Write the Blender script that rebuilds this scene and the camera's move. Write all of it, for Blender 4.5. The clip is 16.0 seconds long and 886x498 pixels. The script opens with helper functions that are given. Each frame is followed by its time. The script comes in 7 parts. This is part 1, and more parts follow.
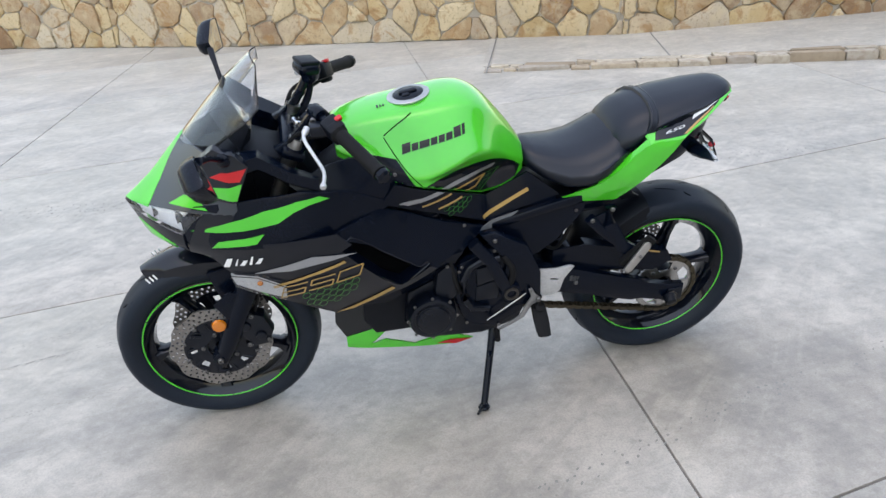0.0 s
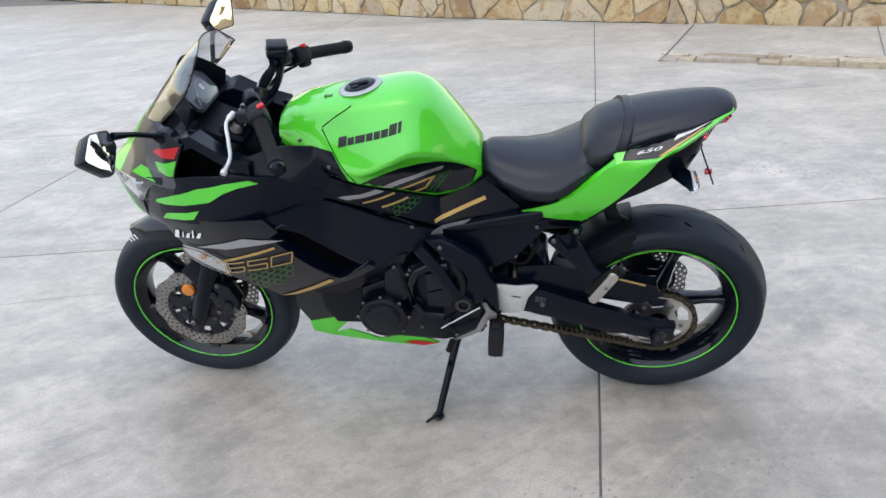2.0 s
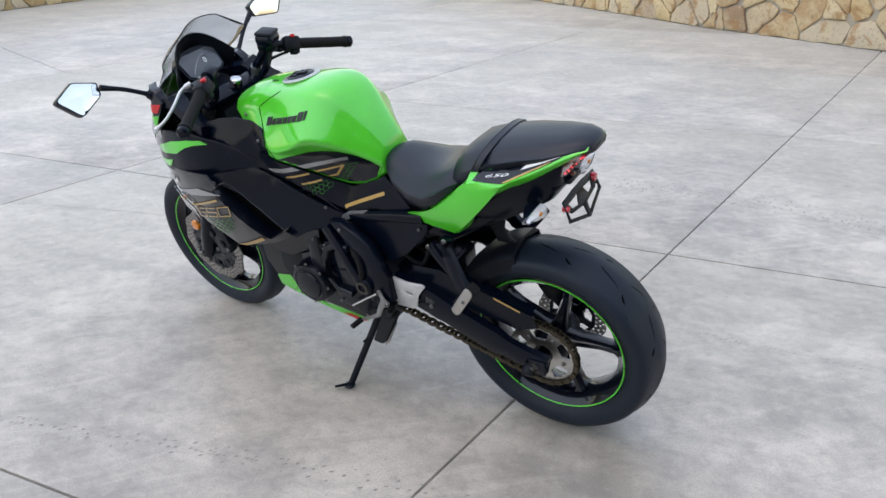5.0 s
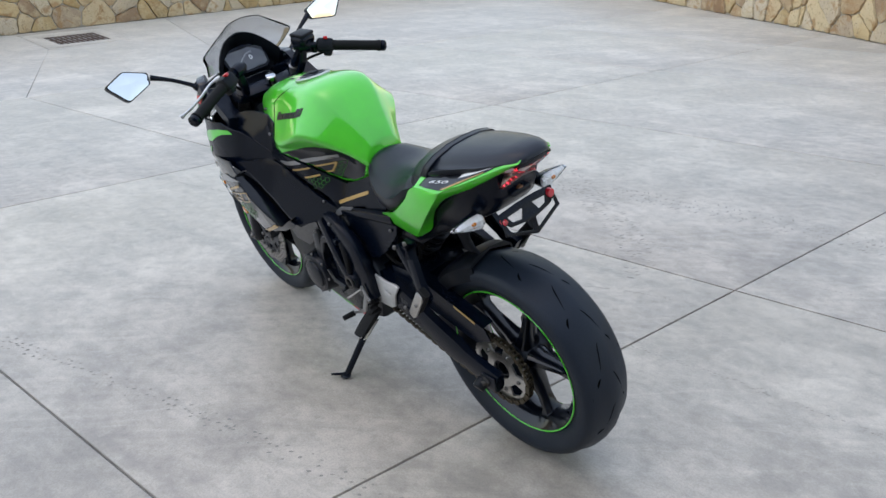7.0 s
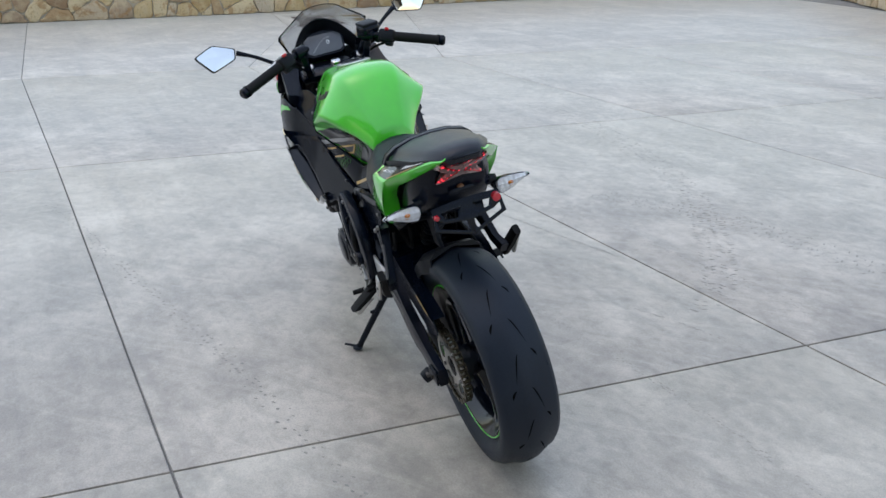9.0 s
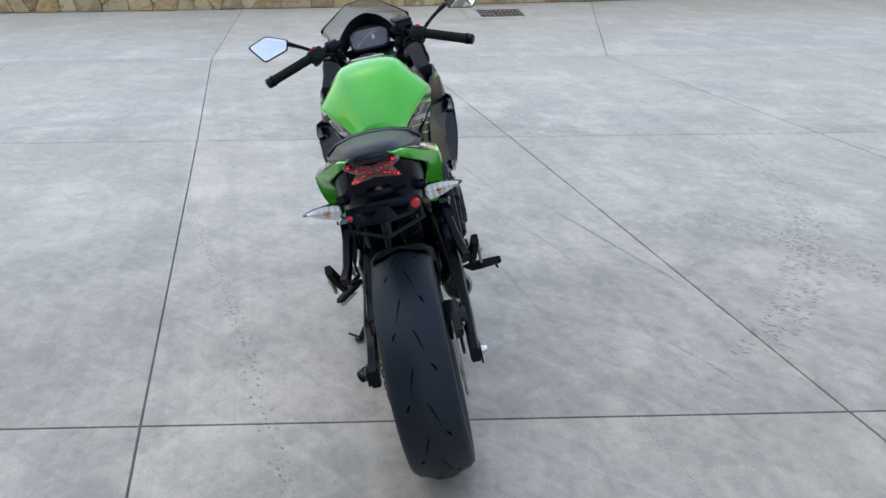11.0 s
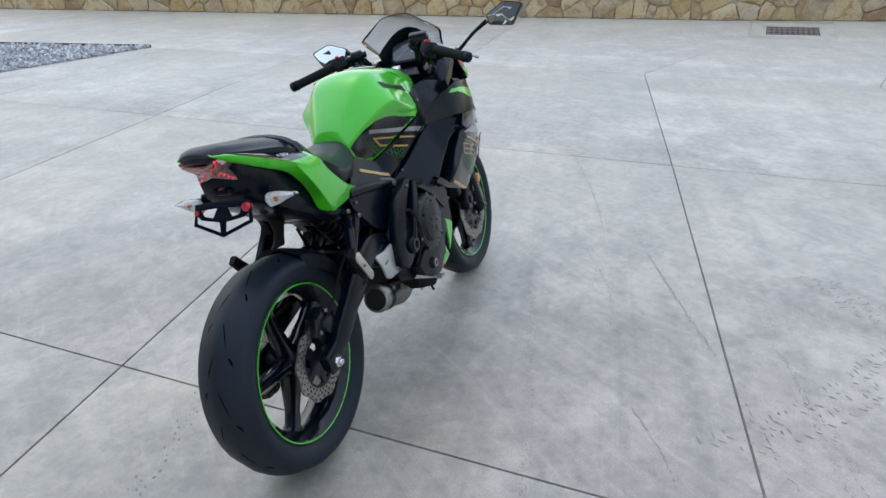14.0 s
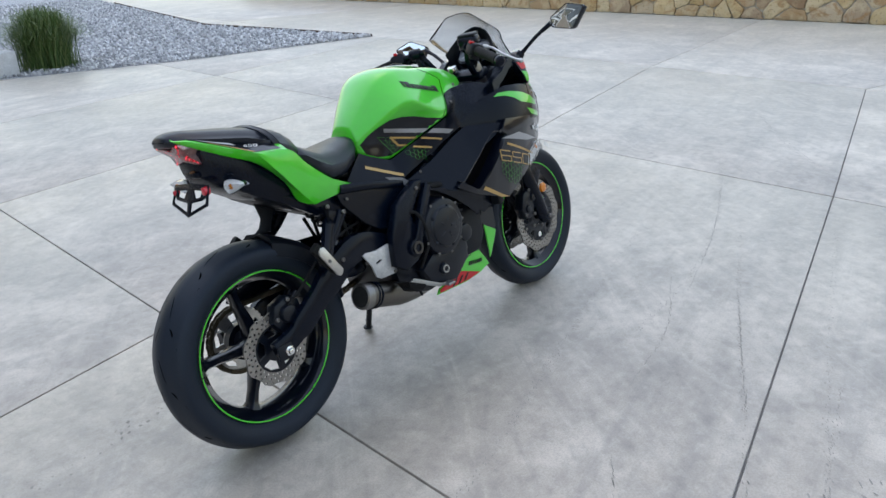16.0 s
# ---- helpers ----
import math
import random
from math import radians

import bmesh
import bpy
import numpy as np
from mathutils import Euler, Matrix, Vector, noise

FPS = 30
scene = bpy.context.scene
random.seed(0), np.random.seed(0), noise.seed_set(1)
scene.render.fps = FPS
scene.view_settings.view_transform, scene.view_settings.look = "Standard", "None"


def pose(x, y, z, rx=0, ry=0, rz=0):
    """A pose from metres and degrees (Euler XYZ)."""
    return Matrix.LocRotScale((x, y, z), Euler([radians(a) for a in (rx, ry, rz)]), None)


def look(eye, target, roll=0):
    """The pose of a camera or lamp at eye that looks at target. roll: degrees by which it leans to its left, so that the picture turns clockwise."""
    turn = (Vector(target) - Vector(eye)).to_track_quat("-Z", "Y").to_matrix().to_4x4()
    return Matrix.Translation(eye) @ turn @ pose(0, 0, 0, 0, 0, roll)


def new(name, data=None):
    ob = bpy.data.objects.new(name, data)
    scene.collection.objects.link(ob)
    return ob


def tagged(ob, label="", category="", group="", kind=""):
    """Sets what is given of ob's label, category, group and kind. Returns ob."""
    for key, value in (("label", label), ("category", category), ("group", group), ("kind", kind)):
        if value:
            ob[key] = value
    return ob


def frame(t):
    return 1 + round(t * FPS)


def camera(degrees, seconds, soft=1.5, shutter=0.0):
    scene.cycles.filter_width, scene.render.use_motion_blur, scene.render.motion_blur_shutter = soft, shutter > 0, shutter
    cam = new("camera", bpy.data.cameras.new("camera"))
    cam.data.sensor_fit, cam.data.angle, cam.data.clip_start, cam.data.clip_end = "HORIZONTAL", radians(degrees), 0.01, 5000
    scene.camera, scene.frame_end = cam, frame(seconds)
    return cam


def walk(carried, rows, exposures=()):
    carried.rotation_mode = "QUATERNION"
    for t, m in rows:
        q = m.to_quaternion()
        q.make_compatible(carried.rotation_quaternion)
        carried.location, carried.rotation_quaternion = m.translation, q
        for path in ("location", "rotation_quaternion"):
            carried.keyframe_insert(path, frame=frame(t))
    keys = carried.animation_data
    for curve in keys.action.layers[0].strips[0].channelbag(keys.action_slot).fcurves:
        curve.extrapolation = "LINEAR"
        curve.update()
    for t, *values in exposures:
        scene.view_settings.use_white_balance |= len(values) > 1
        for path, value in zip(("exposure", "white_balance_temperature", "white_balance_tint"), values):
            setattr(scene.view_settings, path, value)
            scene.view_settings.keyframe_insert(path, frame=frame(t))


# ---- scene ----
cam = camera(62.0, 16.0)
PATH = [
    (0, (0.128, 0.078, 1.435), (0.288, 1.890, 0.605), -3.6),
    (0.5, (0.359, 0.056, 1.441), (0.375, 1.871, 0.602), -3.6),
    (1, (0.545, 0.072, 1.434), (0.420, 1.880, 0.588), -3.5),
    (1.5, (0.692, 0.187, 1.424), (0.423, 1.976, 0.570), -3.7),
    (2, (0.866, 0.226, 1.426), (0.437, 1.981, 0.568), -3.5),
    (2.5, (1.094, 0.222, 1.435), (0.512, 1.932, 0.577), -2.7),
    (3, (1.246, 0.288, 1.432), (0.536, 1.948, 0.572), -1.8),
    (3.5, (1.354, 0.388, 1.440), (0.546, 2.001, 0.579), -1.5),
    (4, (1.531, 0.455, 1.439), (0.614, 2.012, 0.582), -1.3),
    (4.2, (1.623, 0.471, 1.448), (0.660, 2.002, 0.592), -1.3),
    (6.3, (2.243, 0.838, 1.439), (0.847, 2.012, 0.619), -1.2),
    (6.5, (2.291, 0.871, 1.440), (0.860, 2.005, 0.622), -1.3),
    (7, (2.348, 1.019, 1.426), (0.852, 2.069, 0.615), -1.6),
    (7.5, (2.405, 1.165, 1.432), (0.837, 2.113, 0.629), -2.0),
    (8, (2.578, 1.327, 1.436), (0.928, 2.127, 0.638), -1.8),
    (8.5, (2.702, 1.465, 1.437), (0.984, 2.103, 0.635), -0.9),
    (9, (2.700, 1.623, 1.421), (0.943, 2.132, 0.614), -0.0),
    (9.5, (2.715, 1.797, 1.426), (0.927, 2.171, 0.614), 0.2),
    (9.7, (2.736, 1.875, 1.426), (0.939, 2.195, 0.608), 0.3),
    (11.8, (2.745, 2.631, 1.428), (0.928, 2.402, 0.624), -0.7),
    (12, (2.750, 2.729, 1.434), (0.939, 2.448, 0.633), -0.6),
    (12.5, (2.707, 2.886, 1.428), (0.915, 2.488, 0.632), -0.4),
    (13, (2.572, 3.024, 1.428), (0.811, 2.507, 0.632), -0.4),
    (13.5, (2.491, 3.201, 1.425), (0.780, 2.536, 0.632), -0.9),
    (14, (2.448, 3.446, 1.435), (0.803, 2.626, 0.646), -1.3),
    (14.5, (2.357, 3.573, 1.432), (0.785, 2.623, 0.642), -1.3),
    (15, (2.207, 3.673, 1.434), (0.720, 2.589, 0.650), -1.6),
    (15.5, (2.078, 3.824, 1.415), (0.694, 2.606, 0.641), -1.9),
    (16, (1.953, 4.020, 1.429), (0.675, 2.697, 0.643), -1.6),
]
walk(cam, [(t, look(eye, target, roll)) for t, eye, target, roll in PATH],
     exposures=[(0, 0.30, 6620, 15), (1, 0.33, 6640, 15), (4.2, 0.28, 6700, 16), (7, 0.07, 6560, 14), (9.7, -0.07, 6440, 13), (12, -0.10, 6420, 13), (16, 0.0, 6400, 13)])

# ---- light ----
world = bpy.data.worlds.new("sky")
scene.world = world
world.use_nodes = True
wt = world.node_tree
sky = wt.nodes.new("ShaderNodeTexSky")
sky.sky_type = 'NISHITA'
sky.sun_disc = False
sky.sun_elevation = radians(70)
sky.sun_rotation = radians(200)
sky.air_density, sky.dust_density, sky.ozone_density = 2.0, 1.2, 1.0
wt.nodes["Background"].inputs["Strength"].default_value = 0.255
haze = wt.nodes.new("ShaderNodeHueSaturation")
haze.inputs["Saturation"].default_value = 0.78
wt.links.new(sky.outputs[0], haze.inputs["Color"])
wt.links.new(haze.outputs[0], wt.nodes["Background"].inputs["Color"])
sun = new("sun", bpy.data.lights.new("sun", 'SUN'))
sun.data.energy, sun.data.angle, sun.data.color = 0.38, radians(120), (1.0, 0.91, 0.77)
sun.matrix_world = look((-2, 1, 12), (0, 2, 0))


# ---- node materials ----
class Nodes:
    """A node material with a few shorthands."""

    def __init__(self, name, color=(0.5, 0.5, 0.5), rough=0.5, metal=0.0, coat=0.0, ior=1.45):
        self.mat = bpy.data.materials.new(name)
        self.mat.use_nodes = True
        self.t = self.mat.node_tree
        self.b = self.t.nodes["Principled BSDF"]
        self.b.inputs["Base Color"].default_value = (*color, 1)
        self.b.inputs["Roughness"].default_value = rough
        self.b.inputs["Metallic"].default_value = metal
        self.b.inputs["Coat Weight"].default_value = coat
        self.b.inputs["Coat Roughness"].default_value = 0.04
        self.b.inputs["IOR"].default_value = ior
        self.pos = self.n("ShaderNodeTexCoord").outputs["Object"]

    def n(self, kind):
        return self.t.nodes.new(kind)

    def link(self, a, b):
        self.t.links.new(a, b)

    def stretch(self, sx, sy, sz, turn=0.0):
        r = self.n("ShaderNodeVectorRotate")
        r.rotation_type = 'Z_AXIS'
        r.inputs["Angle"].default_value = turn
        self.link(self.pos, r.inputs["Vector"])
        m = self.n("ShaderNodeMapping")
        m.inputs["Scale"].default_value = (sx, sy, sz)
        self.link(r.outputs[0], m.inputs["Vector"])
        return m.outputs[0]

    def noise(self, scale, detail=4.0, rough=0.55, vec=None, distort=0.0):
        k = self.n("ShaderNodeTexNoise")
        k.inputs["Scale"].default_value = scale
        k.inputs["Detail"].default_value = detail
        k.inputs["Roughness"].default_value = rough
        k.inputs["Distortion"].default_value = distort
        self.link(vec or self.pos, k.inputs["Vector"])
        return k.outputs["Fac"]

    def span(self, value, a, b, lo, hi):
        k = self.n("ShaderNodeMapRange")
        k.inputs["From Min"].default_value, k.inputs["From Max"].default_value = a, b
        k.inputs["To Min"].default_value, k.inputs["To Max"].default_value = lo, hi
        self.link(value, k.inputs["Value"])
        return k.outputs[0]

    def ramp(self, value, *stops):
        k = self.n("ShaderNodeValToRGB")
        e = k.color_ramp.elements
        while len(e) < len(stops):
            e.new(0.5)
        for spot, (p, c) in zip(e, stops):
            spot.position, spot.color = p, (*c, 1)
        self.link(value, k.inputs["Fac"])
        return k.outputs["Color"]

    def mix(self, fac, a, b, how='MIX'):
        k = self.n("ShaderNodeMix")
        k.data_type, k.blend_type = 'RGBA', how
        for value, slot in ((fac, 0), (a, 6), (b, 7)):
            if isinstance(value, (int, float)):
                k.inputs[slot].default_value = value
            elif isinstance(value, tuple):
                k.inputs[slot].default_value = (*value, 1)
            else:
                self.link(value, k.inputs[slot])
        return k.outputs[2]

    def color(self, c):
        self.link(c, self.b.inputs["Base Color"])
        return self

    def roughness(self, v):
        self.link(v, self.b.inputs["Roughness"])
        return self

    def bump(self, v, strength=0.3, dist=0.002):
        k = self.n("ShaderNodeBump")
        k.inputs["Strength"].default_value, k.inputs["Distance"].default_value = strength, dist
        self.link(v, k.inputs["Height"])
        self.link(k.outputs[0], self.b.inputs["Normal"])
        return self

    def random(self):
        return self.n("ShaderNodeObjectInfo").outputs["Random"]


def plain(name, color, rough, metal=0.0, coat=0.0, grain=60.0, vary=0.25, bump=0.0, size=0.001, spec=0.5):
    """A surface with slight wear: tone and gloss vary at two scales."""
    m = Nodes(name, color, rough, metal, coat)
    m.b.inputs["Specular IOR Level"].default_value = spec
    big, fine = m.noise(6.0, 5), m.noise(grain, 3)
    both = m.mix(0.45, big, fine)
    lo = tuple(c * (1 - vary) for c in color)
    hi = tuple(min(1, c * (1 + vary)) for c in color)
    m.color(m.ramp(both, (0.3, lo), (0.7, hi)))
    m.roughness(m.span(both, 0.3, 0.7, max(0.02, rough * 0.8), min(1, rough * 1.25)))
    if bump:
        m.bump(fine, bump, size)
    return m.mat


def concrete_material():
    m = Nodes("broomed_concrete", rough=0.5)
    m.b.inputs["Specular IOR Level"].default_value = 1.0
    m.b.inputs["Sheen Weight"].default_value = 0.42
    m.b.inputs["Sheen Roughness"].default_value = 0.4
    along = -0.25
    # broad tone, warm and cool fields
    tone = m.ramp(m.noise(0.45, 3, 0.5), (0.32, (0.372, 0.378, 0.376)), (0.5, (0.415, 0.410, 0.396)), (0.68, (0.452, 0.436, 0.406)))
    # pale laitance in soft patches, and dull wet-looking ones
    tone = m.mix(m.span(m.noise(1.9, 7, 0.68, distort=0.5), 0.48, 0.66, 0, 0.72), tone, (0.60, 0.595, 0.58))
    tone = m.mix(m.span(m.noise(1.15, 7, 0.66, distort=0.4), 0.52, 0.70, 0, 0.58), tone, (0.26, 0.265, 0.265))
    tone = m.mix(m.span(m.noise(5.2, 7, 0.70), 0.47, 0.66, 0, 0.46), tone, (0.58, 0.575, 0.56))
    tone = m.mix(m.span(m.noise(6.3, 6, 0.66), 0.50, 0.70, 0, 0.38), tone, (0.27, 0.272, 0.268))
    # broom and wheel streaks that run one way
    sweep = m.noise(1.0, 6, 0.62, m.stretch(0.45, 7.0, 1, along), 0.15)
    tone = m.mix(m.span(sweep, 0.52, 0.68, 0, 0.46), tone, (0.27, 0.275, 0.28))
    tone = m.mix(m.span(sweep, 0.46, 0.32, 0, 0.40), tone, (0.57, 0.57, 0.56))
    cross = m.noise(1.0, 5, 0.6, m.stretch(5.0, 0.55, 1, along + 0.5), 0.3)
    tone = m.mix(m.span(cross, 0.54, 0.70, 0, 0.34), tone, (0.29, 0.292, 0.29))
    scuff = m.noise(1.3, 5, 0.55, m.stretch(5.0, 0.8, 1, along + 0.9), 3.0)
    tone = m.mix(m.span(scuff, 0.54, 0.68, 0, 0.34), tone, (0.62, 0.615, 0.60))
    tone = m.mix(m.span(scuff, 0.45, 0.32, 0, 0.30), tone, (0.25, 0.255, 0.255))
    line = m.noise(1.0, 4, 0.55, m.stretch(0.22, 34.0, 1, along), 0.05)
    tone = m.mix(m.span(line, 0.57, 0.67, 0, 0.12), tone, (0.22, 0.225, 0.23))
    # small spots and grain
    spot = m.noise(21, 6, 0.68)
    tone = m.mix(m.span(spot, 0.53, 0.68, 0, 0.40), tone, (0.24, 0.243, 0.24))
    tone = m.mix(m.span(spot, 0.47, 0.33, 0, 0.34), tone, (0.62, 0.615, 0.60))
    fine = m.noise(150, 3, 0.6)
    tone = m.mix(m.span(fine, 0.42, 0.64, 0.0, 0.30), tone, (0.22, 0.22, 0.22))
    # blotches that dried lighter and darker
    for size, deep, amount in ((0.75, 4, 0.20), (1.9, 5, 0.24), (6.5, 6, 0.24)):
        blotch = m.noise(size, deep, 0.64, distort=0.35)
        tone = m.mix(amount, tone, m.ramp(blotch, (0.36, (0.28, 0.28, 0.28)), (0.64, (0.72, 0.72, 0.72))), 'OVERLAY')
    tone = m.mix(1.0, tone, (1.13, 1.02, 0.882), 'MULTIPLY')
    tone = m.mix(1.0, tone, m.span(m.random(), 0, 1, 0.72, 0.80), 'MULTIPLY')
    m.color(tone)
    m.roughness(m.span(spot, 0.3, 0.7, 0.32, 0.52))
    return m.bump(m.mix(0.5, fine, m.noise(60, 3, vec=m.stretch(1, 8, 1, along))), 0.35, 0.002).mat


def stone_material():
    m = Nodes("field_stone", rough=0.85)
    pick = m.random()
    base = m.ramp(pick, (0.0, (0.42, 0.29, 0.13)), (0.2, (0.54, 0.40, 0.21)), (0.42, (0.62, 0.50, 0.31)), (0.6, (0.40, 0.26, 0.13)), (0.78, (0.58, 0.50, 0.37)), (1.0, (0.28, 0.17, 0.09)))
    blot = m.noise(6.0, 6, 0.6)
    spot = m.noise(30, 6, 0.7)
    c = m.mix(m.span(blot, 0.46, 0.62, 0, 0.55), base, (0.60, 0.49, 0.31))
    c = m.mix(m.span(m.noise(5, 6, 0.7, distort=0.8), 0.53, 0.62, 0, 0.75), c, (0.36, 0.20, 0.08))
    c = m.mix(m.span(spot, 0.55, 0.66, 0, 0.6), c, (0.17, 0.11, 0.06))
    m.color(c)
    return m.bump(m.mix(0.45, m.noise(9, 7, 0.7, distort=0.5), spot), 0.9, 0.03).mat


CONCRETE = concrete_material()
STONE = stone_material()
MORTAR = plain("mortar", (0.42, 0.375, 0.305), 0.9, grain=120, bump=0.6, size=0.004)
JOINT = plain("joint_dirt", (0.21, 0.205, 0.195), 0.95, grain=150)
SOIL = plain("dry_soil", (0.30, 0.26, 0.20), 0.95, grain=30, bump=0.5, size=0.01)


# ---- mesh helpers ----
def finish(name, bm, material, sharp=38.0):
    bmesh.ops.recalc_face_normals(bm, faces=bm.faces)
    for e in bm.edges:
        e.smooth = len(e.link_faces) == 2 and e.calc_face_angle(0.0) < radians(sharp)
    for f in bm.faces:
        f.smooth = True
    mesh = bpy.data.meshes.new(name)
    bm.to_mesh(mesh)
    bm.free()
    for m in (material if isinstance(material, (list, tuple)) else [material]):
        mesh.materials.append(m)
    return mesh


def part(name, bm, material, parent, label="", sharp=38.0):
    """ONE mesh object under a thing or under a part."""
    ob = new(name, finish(name, bm, material, sharp))
    ob.parent = parent
    if label:
        ob["label"] = label
    return ob


def share(name, mesh, parent, m):
    """One more piece on a mesh that alike pieces share."""
    ob = new(name, mesh)
    ob.parent = parent
    ob.matrix_basis = m
    return ob


def loft(bm, rings, caps=True, closed=True):
    rows = [[bm.verts.new(p) for p in ring] for ring in rings]
    k = len(rows[0])
    for a, b in zip(rows, rows[1:]):
        for i in range(k if closed else k - 1):
            j = (i + 1) % k
            bm.faces.new((a[i], a[j], b[j], b[i]))
    if caps and closed:
        bm.faces.new(rows[0][::-1])
        bm.faces.new(rows[-1])
    return bm


def circle_axes(d):
    d = Vector(d).normalized()
    a = d.orthogonal().normalized()
    return a, d.cross(a)


def tube(bm, points, radii, segs=12):
    """A round bar along points."""
    pts = [Vector(p) for p in points]
    radii = radii if isinstance(radii, (list, tuple)) else [radii] * len(pts)
    a, b = circle_axes(pts[1] - pts[0])
    rings = []
    for i, p in enumerate(pts):
        d = (pts[min(i + 1, len(pts) - 1)] - pts[max(i - 1, 0)]).normalized()
        a = (a - d * a.dot(d)).normalized()
        b = d.cross(a)
        rings.append([p + radii[i] * (a * math.cos(w) + b * math.sin(w)) for w in (2 * math.pi * k / segs for k in range(segs))])
    return loft(bm, rings)


def smooth_path(points, n=6):
    """Points along a soft curve through the given ones."""
    p = [Vector(q) for q in points]
    p = [2 * p[0] - p[1]] + p + [2 * p[-1] - p[-2]]
    out = []
    for i in range(1, len(p) - 2):
        for k in range(n):
            t = k / n
            out.append(0.5 * ((2 * p[i]) + (p[i + 1] - p[i - 1]) * t + (2 * p[i - 1] - 5 * p[i] + 4 * p[i + 1] - p[i + 2]) * t * t + (3 * p[i] - p[i - 1] - 3 * p[i + 1] + p[i + 2]) * t ** 3))
    return out + [p[-2]]


def cyl(bm, p0, p1, r0, r1=None, segs=20, lip=0.0):
    """A round body from p0 to p1, with a rounded lip of that size at both ends."""
    r1 = r0 if r1 is None else r1
    p0, p1 = Vector(p0), Vector(p1)
    d = (p1 - p0).normalized()
    if lip:
        return tube(bm, [p0, p0 + d * lip * 0.3, p0 + d * lip, p1 - d * lip, p1 - d * lip * 0.3, p1], [r0 - lip, r0 - lip * 0.3, r0, r1, r1 - lip * 0.3, r1 - lip], segs)
    return tube(bm, [p0, p1], [r0, r1], segs)


def merge(bm, other, m=None):
    if m is not None:
        other.transform(m)
    tmp = bpy.data.meshes.new("tmp")
    other.to_mesh(tmp)
    other.free()
    bm.from_mesh(tmp)
    bpy.data.meshes.remove(tmp)
    return bm


def block(bm, size, m, bevel=0.004, segments=2):
    """A box with rounded edges."""
    b = bmesh.new()
    bmesh.ops.create_cube(b, size=1.0)
    b.transform(Matrix.Diagonal((*size, 1)))
    if bevel:
        bmesh.ops.bevel(b, geom=b.edges[:], offset=min(bevel, min(size) * 0.45), segments=segments, affect='EDGES', profile=0.5)
    return merge(bm, b, m)


def slab_plate(bm, poly, axis, a, b, bevel=0.003, holes=()):
    """A plate with the outline poly, thick from a to b along an axis; poly gives the two other coordinates."""
    def put(u, v, w):
        return {"x": (w, u, v), "y": (u, w, v), "z": (u, v, w)}[axis]
    t = bmesh.new()
    edges = []
    for line in (poly, *holes):
        vs = [t.verts.new(put(u, v, a)) for u, v in line]
        edges += [t.edges.new((vs[i], vs[(i + 1) % len(vs)])) for i in range(len(vs))]
    bmesh.ops.triangle_fill(t, edges=edges, use_beauty=True)
    bmesh.ops.dissolve_limit(t, angle_limit=0.01, verts=t.verts[:], edges=t.edges[:])
    got = bmesh.ops.extrude_face_region(t, geom=t.faces[:])
    shift = Vector(put(0, 0, b - a))
    for v in got["geom"]:
        if isinstance(v, bmesh.types.BMVert):
            v.co += shift
    if bevel:
        rim = [e for e in t.edges if len(e.link_faces) == 2 and e.calc_face_angle(0) > 0.6]
        bmesh.ops.bevel(t, geom=rim, offset=bevel, segments=2, affect='EDGES', profile=0.5, clamp_overlap=True)
    return merge(bm, t)


def revolve(bm, profile, segs=64, center=(0, 0, 0), closed=True):
    """Turns a profile of (radius, y) about the y axis."""
    c = Vector(center)
    rings = []
    for k in range(segs):
        w = 2 * math.pi * k / segs
        rings.append([bm.verts.new(c + Vector((r * math.cos(w), y, r * math.sin(w)))) for r, y in profile])
    n = len(profile)
    for k in range(segs):
        a, b = rings[k], rings[(k + 1) % segs]
        for i in range(n if closed else n - 1):
            j = (i + 1) % n
            bm.faces.new((a[i], a[j], b[j], b[i]))
    return bm


def flat_poly(poly, step):
    """A flat sheet in x and z with the outline poly, cut into cells."""
    t = bmesh.new()
    vs = [t.verts.new((u, 0, v)) for u, v in poly]
    t.faces.new(vs)
    bmesh.ops.triangulate(t, faces=t.faces[:])
    for i, n in ((0, Vector((1, 0, 0))), (1, Vector((0, 0, 1)))):
        lo, hi = min(p[i] for p in poly), max(p[i] for p in poly)
        k = math.ceil(lo / step) * step
        while k < hi:
            bmesh.ops.bisect_plane(t, geom=t.verts[:] + t.edges[:] + t.faces[:], plane_co=n * k, plane_no=n)
            k += step
    return t


def skin(bm, poly, depth, side=1, lift=0.0, thick=0.004, step=0.03):
    """A curved shell over the outline poly in x and z; depth(x, z) gives its distance from the middle plane."""
    t = flat_poly(poly, step)
    for v in t.verts:
        v.co.y = side * (depth(v.co.x, v.co.z) + lift)
    if thick:
        got = bmesh.ops.extrude_face_region(t, geom=t.faces[:])
        for v in got["geom"]:
            if isinstance(v, bmesh.types.BMVert):
                v.co.y -= side * thick
    if thick >= 0.005:
        rim = [e for e in t.edges if len(e.link_faces) == 2 and e.calc_face_angle(0) > 0.9]
        bmesh.ops.bevel(t, geom=rim, offset=0.0016, segments=2, affect='EDGES', profile=0.5, clamp_overlap=True)
    return merge(bm, t)


def between(x, *stops):
    """Straight steps through (x, value) pairs, in rising x."""
    for (a, u), (b, v) in zip(stops, stops[1:]):
        if x <= b:
            w = max(0.0, (x - a) / (b - a))
            return u + (v - u) * w
    return stops[-1][1]


# ---- ground and slabs ----
b = bmesh.new()
bmesh.ops.create_grid(b, x_segments=8, y_segments=8, size=600)
b.transform(Matrix.Translation((0, 0, -0.05)))
tagged(new("ground", finish("ground", b, SOIL)), "dry bare soil round the paved yard", "ground", kind="structure")

